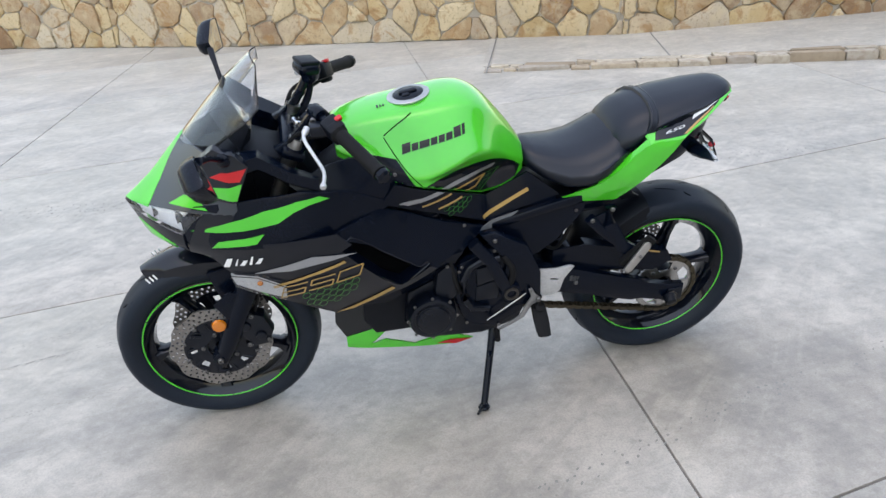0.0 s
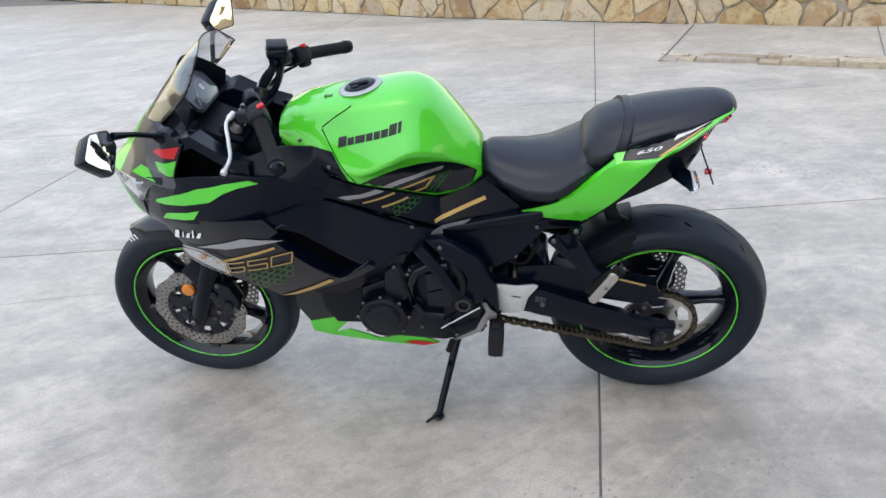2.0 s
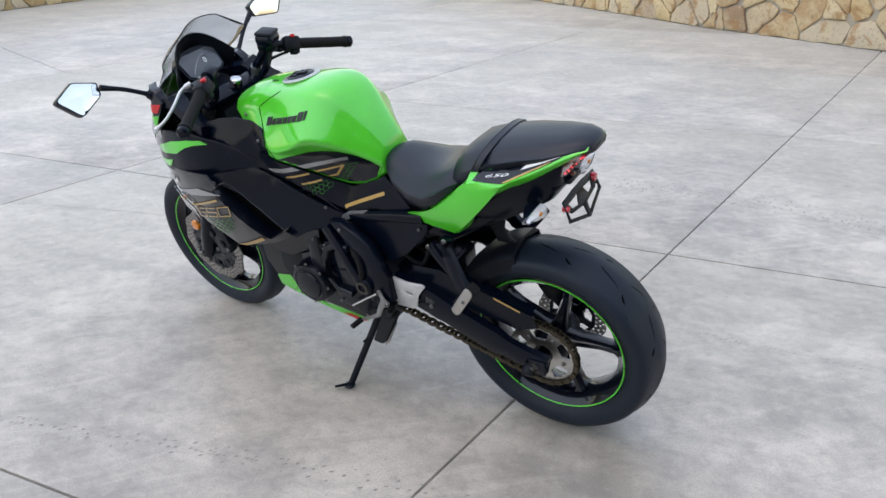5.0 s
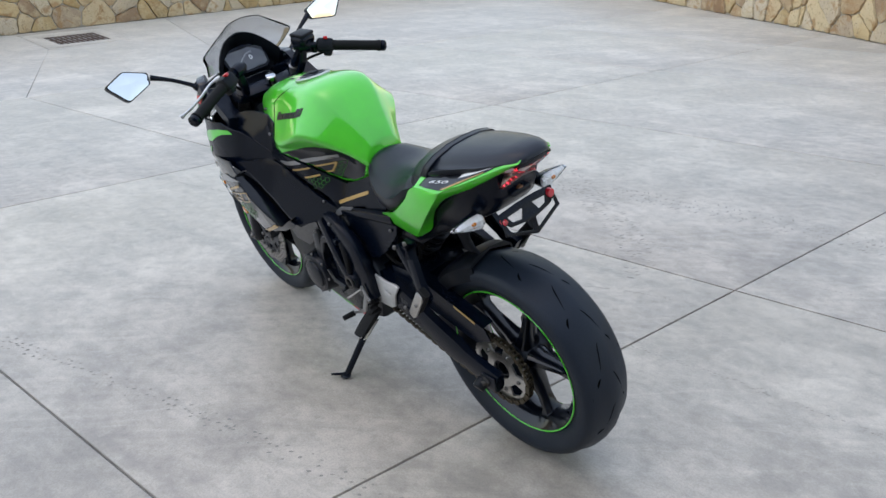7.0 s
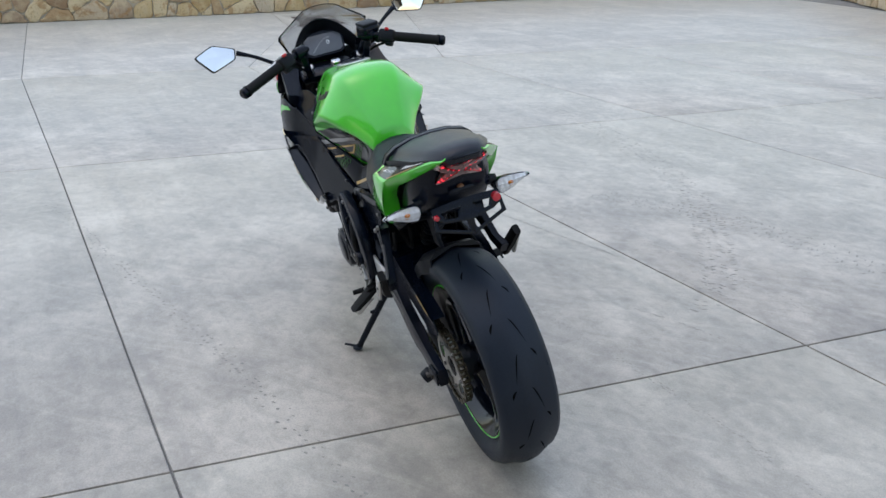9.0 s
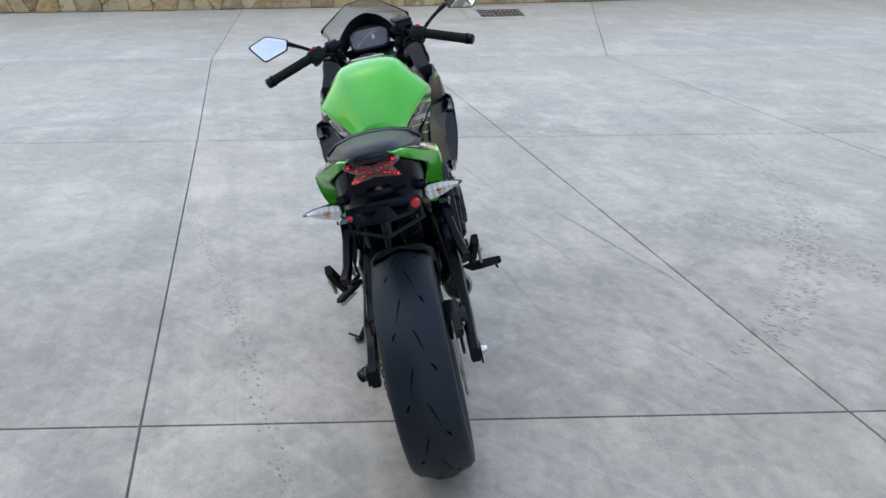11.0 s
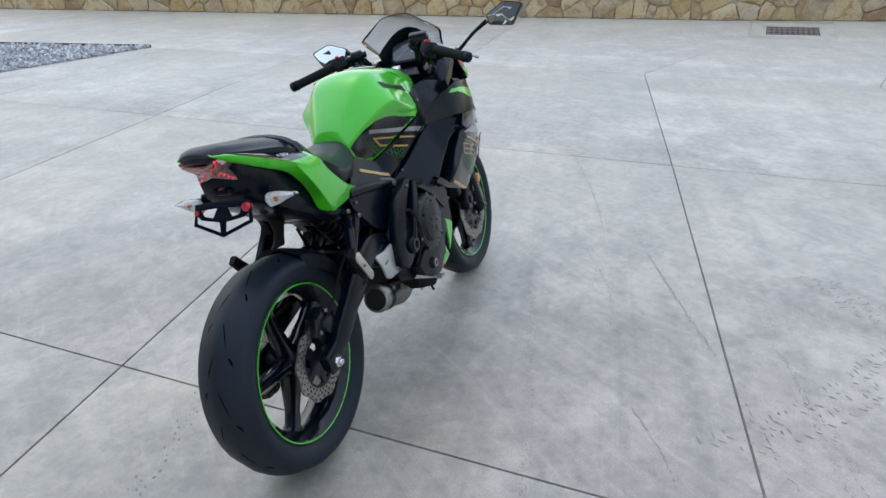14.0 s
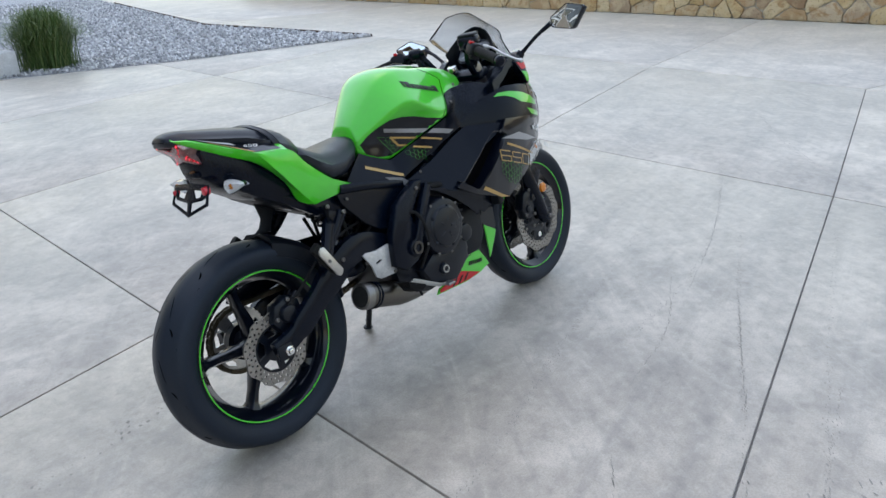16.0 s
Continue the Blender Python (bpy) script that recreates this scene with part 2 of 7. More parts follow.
pavement = tagged(new("pavement"), "light grey broomed concrete yard in large slabs", "pavement", kind="structure")
b = bmesh.new()
slab_plate(b, [(-18, -22), (16, -22), (16, 20), (-18, 20)], "z", -0.045, -0.012, 0)
part("joint_bed", b, JOINT, pavement, "dark dirt in the slab joints")


def node(i, j):
    """Corner of the slab grid."""
    fan = between(i, (-4, 0.0), (0, 0.073), (1, 0.07), (2, 0.05))
    return Vector((between(i, (-4, 13.7), (0, 0.895), (1, -2.315), (2, -5.62)) - fan * j, between(i, (-4, 4.70), (0, 1.345), (1, 0.515), (2, -0.36)) + 2.215 * j, 0))


def one_slab(corners, gap=0.0038):
    t = bmesh.new()
    c = [Vector(p) for p in corners]
    mid = sum(c, Vector()) / len(c)
    inner = []
    for k in range(len(c)):
        a, p, q = c[k - 1], c[k], c[(k + 1) % len(c)]
        u, v = (p - a).normalized(), (q - p).normalized()
        n1, n2 = Vector((-u.y, u.x, 0)), Vector((-v.y, v.x, 0))
        if n1.dot(mid - p) < 0:
            n1, n2 = -n1, -n2
        inner.append(p + (n1 + n2) * gap / (1 + n1.dot(n2)))
    slab_plate(t, [(p.x, p.y) for p in inner], "z", -0.03, 0.0, 0.003)
    part("slab", t, CONCRETE, pavement)


for i in range(-4, 2):
    for j in range(-8, 6):
        one_slab([node(i, j), node(i + 1, j), node(i + 1, j + 1), node(i, j + 1)])
# the strip along the west wall, with its drain
APRON = [(-8.95, 2.60), (-10.75, 2.50), (-10.85, 3.66), (-9.15, 3.72)]
p0, p1, p2 = node(2, 0), node(2, 1), node(2, 2)
one_slab([p0, p1, (*APRON[0], 0), (*APRON[1], 0), (-11.6, 2.2, 0), (-11.2, -1.4, 0)])
one_slab([p1, p2, (-11.9, 4.95, 0), (-11.65, 3.7, 0), (*APRON[2], 0), (*APRON[3], 0), (*APRON[0], 0)])
one_slab([(*APRON[1], 0), (*APRON[2], 0), (-11.65, 3.7, 0), (-11.6, 2.2, 0)])
one_slab([p2, node(2, 6), (-14.5, 13.0, 0), (-11.9, 4.95, 0)])
one_slab([p0, (-11.2, -1.4, 0), (-10.6, -8.5, 0), node(2, -4)])
one_slab([node(2, -4), (-10.6, -8.5, 0), (-10, -17.5, 0), node(2, -8)])

# ---- drain ----
IRON = plain("rusty_iron", (0.10, 0.07, 0.055), 0.7, 0.6, grain=60, bump=0.5)
drain = tagged(new("storm_drain"), "rusty cast iron drain grate set in concrete", "drain")
t = bmesh.new()
inner = [(-9.28, 2.80), (-10.30, 2.74), (-10.38, 3.46), (-9.38, 3.50)]
slab_plate(t, APRON, "z", -0.03, 0.004, 0.004, [inner])
part("drain_surround", t, CONCRETE, drain, "pale concrete surround")
# a near-black sheet just below the grate closes the pit
t = bmesh.new()
slab_plate(t, inner, "z", -0.045, -0.04, 0)
part("drain_pit", t, plain("pit_black", (0.02, 0.018, 0.016), 0.9), drain)
for k in range(11):
    w = k / 10
    a = Vector((*inner[0], 0)).lerp(Vector((*inner[3], 0)), w)
    c = Vector((*inner[1], 0)).lerp(Vector((*inner[2], 0)), w)
    t = bmesh.new()
    d = c - a
    block(t, (d.length, 0.022, 0.02), Matrix.Translation((a + c) / 2 + Vector((0, 0, -0.008))) @ Matrix.Rotation(math.atan2(d.y, d.x), 4, 'Z'), 0.003)
    part("grate_bar", t, IRON, drain)
for k in range(4):
    w = (k + 0.0) / 3
    a = Vector((*inner[0], 0)).lerp(Vector((*inner[1], 0)), w)
    c = Vector((*inner[3], 0)).lerp(Vector((*inner[2], 0)), w)
    t = bmesh.new()
    d = c - a
    block(t, (d.length, 0.05, 0.016), Matrix.Translation((a + c) / 2 + Vector((0, 0, -0.012))) @ Matrix.Rotation(math.atan2(d.y, d.x), 4, 'Z'), 0.003)
    part("cross_bar", t, IRON, drain)

# ---- motorcycle materials ----
def paint(name, color, coat=1.0, spec=0.5):
    m = Nodes(name, color, 0.32, 0.0, coat)
    m.b.inputs["Specular IOR Level"].default_value = spec
    n = m.noise(9, 4)
    m.color(m.ramp(n, (0.35, tuple(c * 0.93 for c in color)), (0.65, tuple(min(1, c * 1.05) for c in color))))
    m.link(m.span(m.noise(40, 4), 0.35, 0.7, 0.03, 0.09), m.b.inputs["Coat Roughness"])
    m.b.inputs["Coat IOR"].default_value = 1.5 if max(color) > 0.1 else 1.4
    return m.mat


GREEN = paint("lime_green_paint", (0.054, 0.535, 0.016))
GLOSS = paint("gloss_black_paint", (0.0010, 0.0024, 0.0068), 1.0, 0.1)
SATIN = plain("satin_black_plastic", (0.0014, 0.0034, 0.0092), 0.24, grain=300, bump=0.08, size=0.0004, spec=0.22)
MATTE = plain("matte_black_plastic", (0.0024, 0.0038, 0.0072), 0.46, grain=400, bump=0.2, size=0.0005, spec=0.24)
METALBLACK = plain("black_coated_metal", (0.0022, 0.0042, 0.0095), 0.32, 0.1, grain=120, bump=0.1, size=0.0005, spec=0.42)
# near-black that stands in for the shade deep in the air duct
DUCT_SHADE = plain("duct_shade_black", (0.0012, 0.0014, 0.0018), 0.8, grain=200, spec=0.04)
BELLY = plain("dark_grey_plastic", (0.020, 0.021, 0.023), 0.45, grain=300, bump=0.15, size=0.0005, spec=0.35)
HEXLINE = plain("thin_green_decal", (0.022, 0.17, 0.014), 0.4, 0, 0.3, grain=200, vary=0.1)
RUBBER = plain("tyre_rubber", (0.0098, 0.0148, 0.0240), 0.46, grain=200, bump=0.25, size=0.0006, spec=0.26)
# near-black for tread strips and tank seams; the cuts' shade is painted
GROOVE_SHADE = plain("tread_groove_shade", (0.002, 0.002, 0.002), 0.95, spec=0.02)
GRIP = plain("grip_rubber", (0.007, 0.007, 0.0075), 0.7, grain=500, bump=0.4, size=0.0006, spec=0.22)
VINYL = plain("seat_vinyl", (0.0030, 0.0056, 0.0125), 0.36, grain=420, bump=0.25, size=0.0005, spec=0.46)
SILVER = plain("silver_painted_aluminium", (0.52, 0.52, 0.52), 0.36, 0.4, grain=150)
STEEL = plain("brushed_steel", (0.50, 0.49, 0.47), 0.32, 1.0, grain=250, bump=0.1, size=0.0003)
REFLECTOR = plain("lamp_reflector", (0.88, 0.89, 0.91), 0.25, 0.25, grain=200, vary=0.1)
BOLTSTEEL = plain("dull_bolt_steel", (0.20, 0.195, 0.19), 0.4, 0.9, grain=200)
LEVER = plain("cast_lever_metal", (0.30, 0.30, 0.30), 0.35, 0.8, grain=150)
DISC = plain("worn_disc_steel", (0.30, 0.285, 0.27), 0.38, 1.0, grain=250, bump=0.1, size=0.0003)
CHROME = plain("polished_steel", (0.72, 0.72, 0.72), 0.14, 1.0, grain=90, vary=0.1)
BRASS = plain("gold_chain_plating", (0.085, 0.072, 0.05), 0.42, 0.9, grain=200)
DARKSTEEL = plain("dark_steel", (0.07, 0.065, 0.06), 0.45, 0.8, grain=200)
GOLD = plain("gold_decal", (0.45, 0.28, 0.08), 0.35, 0.25, 0.6, grain=200, vary=0.1)
GREY = plain("grey_decal", (0.28, 0.28, 0.29), 0.35, 0.2, 0.6, grain=200, vary=0.1)
WHITE = plain("white_decal", (0.80, 0.80, 0.80), 0.35, 0, 0.6, grain=200, vary=0.05)
RED = plain("red_decal", (0.50, 0.004, 0.008), 0.35, 0, 0.3, grain=200, vary=0.1)
INK = plain("black_decal", (0.004, 0.004, 0.004), 0.45, 0, 0.0, grain=200, vary=0.1)
AMBER = plain("amber_reflector", (0.58, 0.17, 0.006), 0.2, 0, 0.8, grain=500, vary=0.3, bump=0.3, size=0.0006)
REDLENS = plain("red_reflector", (0.45, 0.008, 0.02), 0.15, 0, 1.0, grain=500, vary=0.3)
MIRROR = plain("mirror_glass", (0.88, 0.89, 0.90), 0.02, 1.0, grain=30, vary=0.02)


def clear(name, color, rough=0.02):
    m = Nodes(name, color, rough, ior=1.45)
    m.b.inputs["Transmission Weight"].default_value = 1.0
    m.roughness(m.span(m.noise(30, 4), 0.3, 0.7, rough, rough + 0.05))
    return m.mat


TINTED = paint("smoked_panel", (0.022, 0.028, 0.037), 1.0, 0.5)
SMOKE = clear("smoked_screen", (0.76, 0.79, 0.83), 0.01)
LENS = clear("clear_lens", (0.93, 0.94, 0.95), 0.03)

# ---- motorcycle: x ahead, y to its left, z up, origin under the rear axle ----
bike = tagged(new("motorcycle"), "lime green and black sport motorcycle leaning on its kickstand", "motorcycle")
bike.matrix_basis = pose(1.0102, 2.2918, 0.0040, -11.0, 0, 185.0)
REAR, FRONT = Vector((0, 0, 0.312)), Vector((1.410, 0, 0.300))


def both(fn):
    for side in (1, -1):
        fn(side)


def bolt_mesh(r=0.0056, h=0.005):
    t = bmesh.new()
    revolve(t, [(0.0005, 0), (r, 0), (r, h * 0.7), (r * 0.8, h), (r * 0.5, h), (r * 0.45, h * 0.5), (0.0005, h * 0.5)], 12, closed=False)
    return finish("bolt", t, BOLTSTEEL)


BOLT = bolt_mesh()


def bolt(parent, x, y, z, scale=1.0):
    turn = Matrix.Rotation(math.pi, 4, 'Z') if y < 0 else Matrix()
    return share("bolt", BOLT, parent, Matrix.Translation((x, y, z)) @ turn @ Matrix.Scale(scale, 4))


# ---- wheels ----
def petal_disc(bm, c, r_in, r_out, thick, petals, cells, rings=3):
    """A brake disc with a wavy rim and drilled holes."""
    def edge(w):
        return r_out + 0.0035 * math.tanh(2.5 * math.cos(petals * w))
    def put(r, w, y):
        return Vector(c) + Vector((r * math.cos(w), y, r * math.sin(w)))
    step = 2 * math.pi / cells
    for i in range(cells):
        for k in range(rings):
            w0 = i * step + (k % 2) * step / 2
            f0, f1 = k / rings, (k + 1) / rings
            def rim(fr, w):
                return r_in + (edge(w) - r_in) * fr
            outer = []
            for fr, dw in ((f0, 0), (f0, .5), (f0, 1), ((f0 + f1) / 2, 1), (f1, 1), (f1, .5), (f1, 0), ((f0 + f1) / 2, 0)):
                w = w0 + dw * step
                outer.append((rim(fr, w), w))
            wm, rm = w0 + step / 2, rim((f0 + f1) / 2, w0 + step / 2)
            hr = 0.0042
            hole = []
            for n in range(8):
                a = math.radians(225 + 45 * n)
                hole.append((rm + hr * math.sin(a), wm + hr * math.cos(a) / rm))
            lay = {}
            for y in (-thick / 2, thick / 2):
                lay[y] = ([bm.verts.new(put(r, w, y)) for r, w in outer], [bm.verts.new(put(r, w, y)) for r, w in hole])
            for y in lay:
                o, h = lay[y]
                for n in range(8):
                    bm.faces.new((o[n], o[(n + 1) % 8], h[(n + 1) % 8], h[n]))
            h0, h1 = lay[-thick / 2][1], lay[thick / 2][1]
            o0, o1 = lay[-thick / 2][0], lay[thick / 2][0]
            for n in range(8):
                bm.faces.new((h0[n], h0[(n + 1) % 8], h1[(n + 1) % 8], h1[n]))
            if k == rings - 1:
                for n in (4, 5):
                    bm.faces.new((o0[n], o0[n + 1], o1[n + 1], o1[n]))
            if k == 0:
                for n in (0, 1):
                    bm.faces.new((o0[n], o0[n + 1], o1[n + 1], o1[n]))
    bmesh.ops.remove_doubles(bm, verts=bm.verts[:], dist=0.0008)


def wheel(name, c, radius, half, rim_half, turn):
    """A cast wheel: rim with spokes, and under it tyre, hub and green rim tapes."""
    t = bmesh.new()
    rb = 0.229
    prof = [(rb, rim_half), (rb - 0.004, rim_half + 0.002), (rb - 0.010, rim_half - 0.003), (rb - 0.014, rim_half - 0.010), (0.196, rim_half * 0.55), (0.190, 0),
            (0.196, -rim_half * 0.55), (rb - 0.014, -rim_half + 0.010), (rb - 0.010, -rim_half + 0.003), (rb - 0.004, -rim_half - 0.002), (rb, -rim_half),
            (rb - 0.003, -rim_half + 0.012), (0.205, -rim_half * 0.5), (0.199, 0), (0.205, rim_half * 0.5), (rb - 0.003, rim_half - 0.012)]
    revolve(t, prof, 72, c)
    rim = part(name, t, GLOSS, bike, "gloss black cast wheel")
    t = bmesh.new()
    h = half
    side = [(rb - 0.002, rim_half - 0.004), (rb + 0.010, h * 0.84), (rb + 0.024, h * 0.95), (rb + (radius - rb) * 0.50, h), (rb + (radius - rb) * 0.66, h * 0.965), (radius - 0.40 * h * 0.55, h * 0.80), (radius - 0.012 * h / 0.06 * 0.8, h * 0.56), (radius - 0.0025, h * 0.26), (radius, 0)]
    prof = side + [(r, -y) for r, y in side[-2::-1]]
    revolve(t, prof, 96, c, closed=False)
    part("tyre", t, RUBBER, rim, "black road tyre with a worn tread", 60)
    # tread cuts: dark strips on the surface, with the cuts' shade as their colour
    def surface(y):
        pts = sorted((yy, r) for r, yy in side)
        return between(abs(y), *pts)
    kinds = []
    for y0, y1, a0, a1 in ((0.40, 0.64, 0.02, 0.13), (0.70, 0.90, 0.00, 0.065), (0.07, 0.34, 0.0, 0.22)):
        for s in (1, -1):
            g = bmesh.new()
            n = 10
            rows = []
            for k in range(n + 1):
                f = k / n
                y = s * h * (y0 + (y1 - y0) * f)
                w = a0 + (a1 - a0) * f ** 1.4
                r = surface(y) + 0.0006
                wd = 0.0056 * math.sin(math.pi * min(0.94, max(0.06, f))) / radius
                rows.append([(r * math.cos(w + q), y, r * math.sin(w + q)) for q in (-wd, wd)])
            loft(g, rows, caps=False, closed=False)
            kinds.append(finish("tread_groove", g, GROOVE_SHADE))
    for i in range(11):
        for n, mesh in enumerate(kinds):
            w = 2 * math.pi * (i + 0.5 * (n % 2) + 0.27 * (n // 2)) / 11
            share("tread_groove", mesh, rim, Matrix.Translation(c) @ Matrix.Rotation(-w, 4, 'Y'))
    # hub and spokes
    t = bmesh.new()
    revolve(t, [(0.018, 0.062), (0.040, 0.062), (0.046, 0.05), (0.040, 0.02), (0.040, -0.02), (0.046, -0.05), (0.040, -0.062), (0.018, -0.062)], 32, c)
    part("hub", t, METALBLACK, rim)
    s = bmesh.new()
    rings = []
    for r, w, d in ((0.036, 0.024, 0.040), (0.07, 0.017, 0.030), (0.14, 0.0125, 0.022), (0.180, 0.014, 0.024), (0.2005, 0.028, 0.034)):
        rings.append([(r, y, z) for y, z in ((-d, -w * .5), (-d * .6, -w), (d * .6, -w), (d, -w * .5), (d, w * .5), (d * .6, w), (-d * .6, w), (-d, w * .5))])
    loft(s, rings)
    mesh = finish("spoke", s, GLOSS)
    for k in range(5):
        share("spoke", mesh, rim, Matrix.Translation(c) @ Matrix.Rotation(radians(turn + 72 * k), 4, 'Y'))
    # tapes in arcs, both sides
    for sgn in (1, -1):
        for k in range(3):
            g = bmesh.new()
            rows = []
            for n in range(25):
                w = radians(turn + 20 + 120 * k + 119 * n / 24)
                rows.append([(c[0] + r * math.cos(w), sgn * (rim_half + y), c[2] + r * math.sin(w)) for r, y in ((0.2222, 0.0022), (0.2232, 0.0036), (0.2258, 0.0040), (0.2270, 0.0022))])
            loft(g, rows, caps=False, closed=False)
            part("rim_tape", g, GREEN, rim, "lime green rim tape")
    return rim


front = wheel("front_wheel", FRONT, 0.3020, 0.061, 0.046, 12)
rear = wheel("rear_wheel", REAR, 0.3140, 0.083, 0.060, 40)
for s in (1, -1):
    t = bmesh.new()
    petal_disc(t, FRONT + Vector((0, s * 0.068, 0)), 0.108, 0.148, 0.005, 10, 40)
    disc = part("brake_disc", t, DISC, front, "drilled wave brake disc of steel")
    t = bmesh.new()
    windows = [[(1.41 + r * math.cos(w + q), 0.3 + r * math.sin(w + q)) for r, q in ((0.072, -0.13), (0.092, -0.17), (0.094, 0.0), (0.092, 0.17), (0.072, 0.13))] for w in (2 * math.pi * k / 8 for k in range(8))]
    rim_line = [(1.41 + 0.109 * math.cos(2 * math.pi * k / 40), 0.3 + 0.109 * math.sin(2 * math.pi * k / 40)) for k in range(40)]
    hub_line = [(1.41 + 0.040 * math.cos(2 * math.pi * k / 24), 0.3 + 0.040 * math.sin(2 * math.pi * k / 24)) for k in range(24)]
    slab_plate(t, rim_line, "y", min(s * 0.064, s * 0.070), max(s * 0.064, s * 0.070), 0.001, windows + [hub_line])
    part("disc_carrier", t, METALBLACK, front, "black disc carrier with windows")
    t = bmesh.new()
    tube(t, [(0.04 * math.cos(0.35), s * 0.058, 0.04 * math.sin(0.35)), (0.10, s * 0.068, 0)], [0.009, 0.006], 6)
    arm_mesh = finish("carrier_arm", t, METALBLACK)
    for k in range(10):
        share("carrier_arm", arm_mesh, front, Matrix.Translation(FRONT) @ Matrix.Rotation(2 * math.pi * k / 10, 4, 'Y'))
    for k in range(10):
        w = 2 * math.pi * k / 10 + 0.3
        bolt(front, 1.41 + 0.106 * math.cos(w), s * 0.0708, 0.3 + 0.106 * math.sin(w), 1.35 if k % 2 else 1.0)
    for k in range(5):
        w = 2 * math.pi * k / 5 + 0.1
        bolt(front, 1.41 + 0.052 * math.cos(w), s * 0.070, 0.3 + 0.052 * math.sin(w), 1.2)
t = bmesh.new()
petal_disc(t, REAR + Vector((0, -0.098, 0)), 0.072, 0.108, 0.005, 9, 30, 3)
part("brake_disc", t, DISC, rear, "drilled wave brake disc of steel")
t = bmesh.new()
windows = [[(REAR.x + r * math.cos(w + q), REAR.z + r * math.sin(w + q)) for r, q in ((0.040, -0.34), (0.064, -0.46), (0.066, 0.0), (0.064, 0.46), (0.040, 0.34))] for w in (2 * math.pi * k / 5 + 0.4 for k in range(5))]
slab_plate(t, [(REAR.x + 0.074 * math.cos(2 * math.pi * k / 40), REAR.z + 0.074 * math.sin(2 * math.pi * k / 40)) for k in range(40)], "y", -0.099, -0.093, 0.001, windows)
part("disc_carrier", t, METALBLACK, rear)

# sprocket, with windows, and chain
t = bmesh.new()
def ring_pts(r, n, w0=0.0):
    return [(r * math.cos(w0 + 2 * math.pi * k / n), 0.312 + r * math.sin(w0 + 2 * math.pi * k / n)) for k in range(n)]
teeth = []
for k in range(46 * 2):
    r = 0.104 if k % 2 else 0.098
    w = 2 * math.pi * k / 92
    teeth.append((r * math.cos(w), 0.312 + r * math.sin(w)))
wins = []
for k in range(5):
    w = 2 * math.pi * k / 5 + 0.2
    wins.append([(r * math.cos(w + q), 0.312 + r * math.sin(w + q)) for r, q in ((0.055, -0.30), (0.084, -0.36), (0.088, 0), (0.084, 0.36), (0.055, 0.30))])
slab_plate(t, teeth, "y", 0.094, 0.100, 0, wins + [ring_pts(0.03, 20)])
part("sprocket", t, STEEL, rear, "steel rear sprocket")
t = bmesh.new()
revolve(t, [(0.02, 0.06), (0.06, 0.06), (0.056, 0.092), (0.02, 0.092)], 24, REAR)
part("sprocket_carrier", t, METALBLACK, rear)
for k in range(5):
    w = 2 * math.pi * k / 5 + 0.83
    bolt(rear, 0.065 * math.cos(w), 0.100, 0.312 + 0.065 * math.sin(w), 1.1)

c0, r0, c1, r1 = Vector((0, 0.312)), 0.102, Vector((0.540, 0.366)), 0.036
d = (c1 - c0)
base, lean = math.atan2(d.y, d.x), math.acos((r0 - r1) / d.length)
loop = []
for k in range(25):
    w = base + lean + (2 * math.pi - 2 * lean) * k / 24
    loop.append(c0 + r0 * Vector((math.cos(w), math.sin(w))))
for k in range(9):
    w = base - lean + 2 * lean * k / 8
    loop.append(c1 + r1 * Vector((math.cos(w), math.sin(w))))
loop.append(loop[0])
run = [0.0]
for a, b in zip(loop, loop[1:]):
    run.append(run[-1] + (b - a).length)
count = round(run[-1] / 0.0159)
t = bmesh.new()
for k in range(count):
    s = run[-1] * k / count
    n = next(i for i in range(len(run) - 1) if run[i + 1] >= s)
    f = (s - run[n]) / (run[n + 1] - run[n])
    p = loop[n].lerp(loop[n + 1], f)
    v = loop[n + 1] - loop[n]
    m = Matrix.Translation((p.x, 0.097, p.y)) @ Matrix.Rotation(-math.atan2(v.y, v.x), 4, 'Y')
    for y in (0.008, -0.008):
        o = y * (1.25 if k % 2 else 0.85)
        block(t, (0.021, 0.0022, 0.0135), m @ Matrix.Translation((0, o, 0)), 0)
    cyl(t, m @ Vector((0.008, -0.011, 0)), m @ Vector((0.008, 0.011, 0)), 0.0045, segs=8)
part("drive_chain", t, BRASS, bike, "dull gold drive chain")

# ---- swingarm ----
def beam(bm, pts, sizes, yaw=0.0):
    """A box-section arm along points in space; sizes are (width in y, height)."""
    rings = []
    for i, p in enumerate(pts):
        a, b = Vector(pts[max(i - 1, 0)]), Vector(pts[min(i + 1, len(pts) - 1)])
        u = (b - a).normalized()
        side = Vector((0, 1, 0))
        upv = u.cross(side).normalized()
        if upv.z < 0:
            upv = -upv
        w, h = sizes[i]
        p = Vector(p)
        rings.append([p + side * y * w / 2 + upv * z * h / 2 for y, z in ((-1, -.6), (-.7, -1), (.7, -1), (1, -.6), (1, .6), (.7, 1), (-.7, 1), (-1, .6))])
    return loft(bm, rings)


t = bmesh.new()
beam(t, smooth_path([(0.50, 0.115, 0.445), (0.36, 0.128, 0.420), (0.20, 0.138, 0.372), (0.06, 0.140, 0.330), (-0.035, 0.140, 0.312)], 4), [(0.04, 0.088)] * 6 + [(0.036, 0.080)] * 5 + [(0.030, 0.062)] * 6)
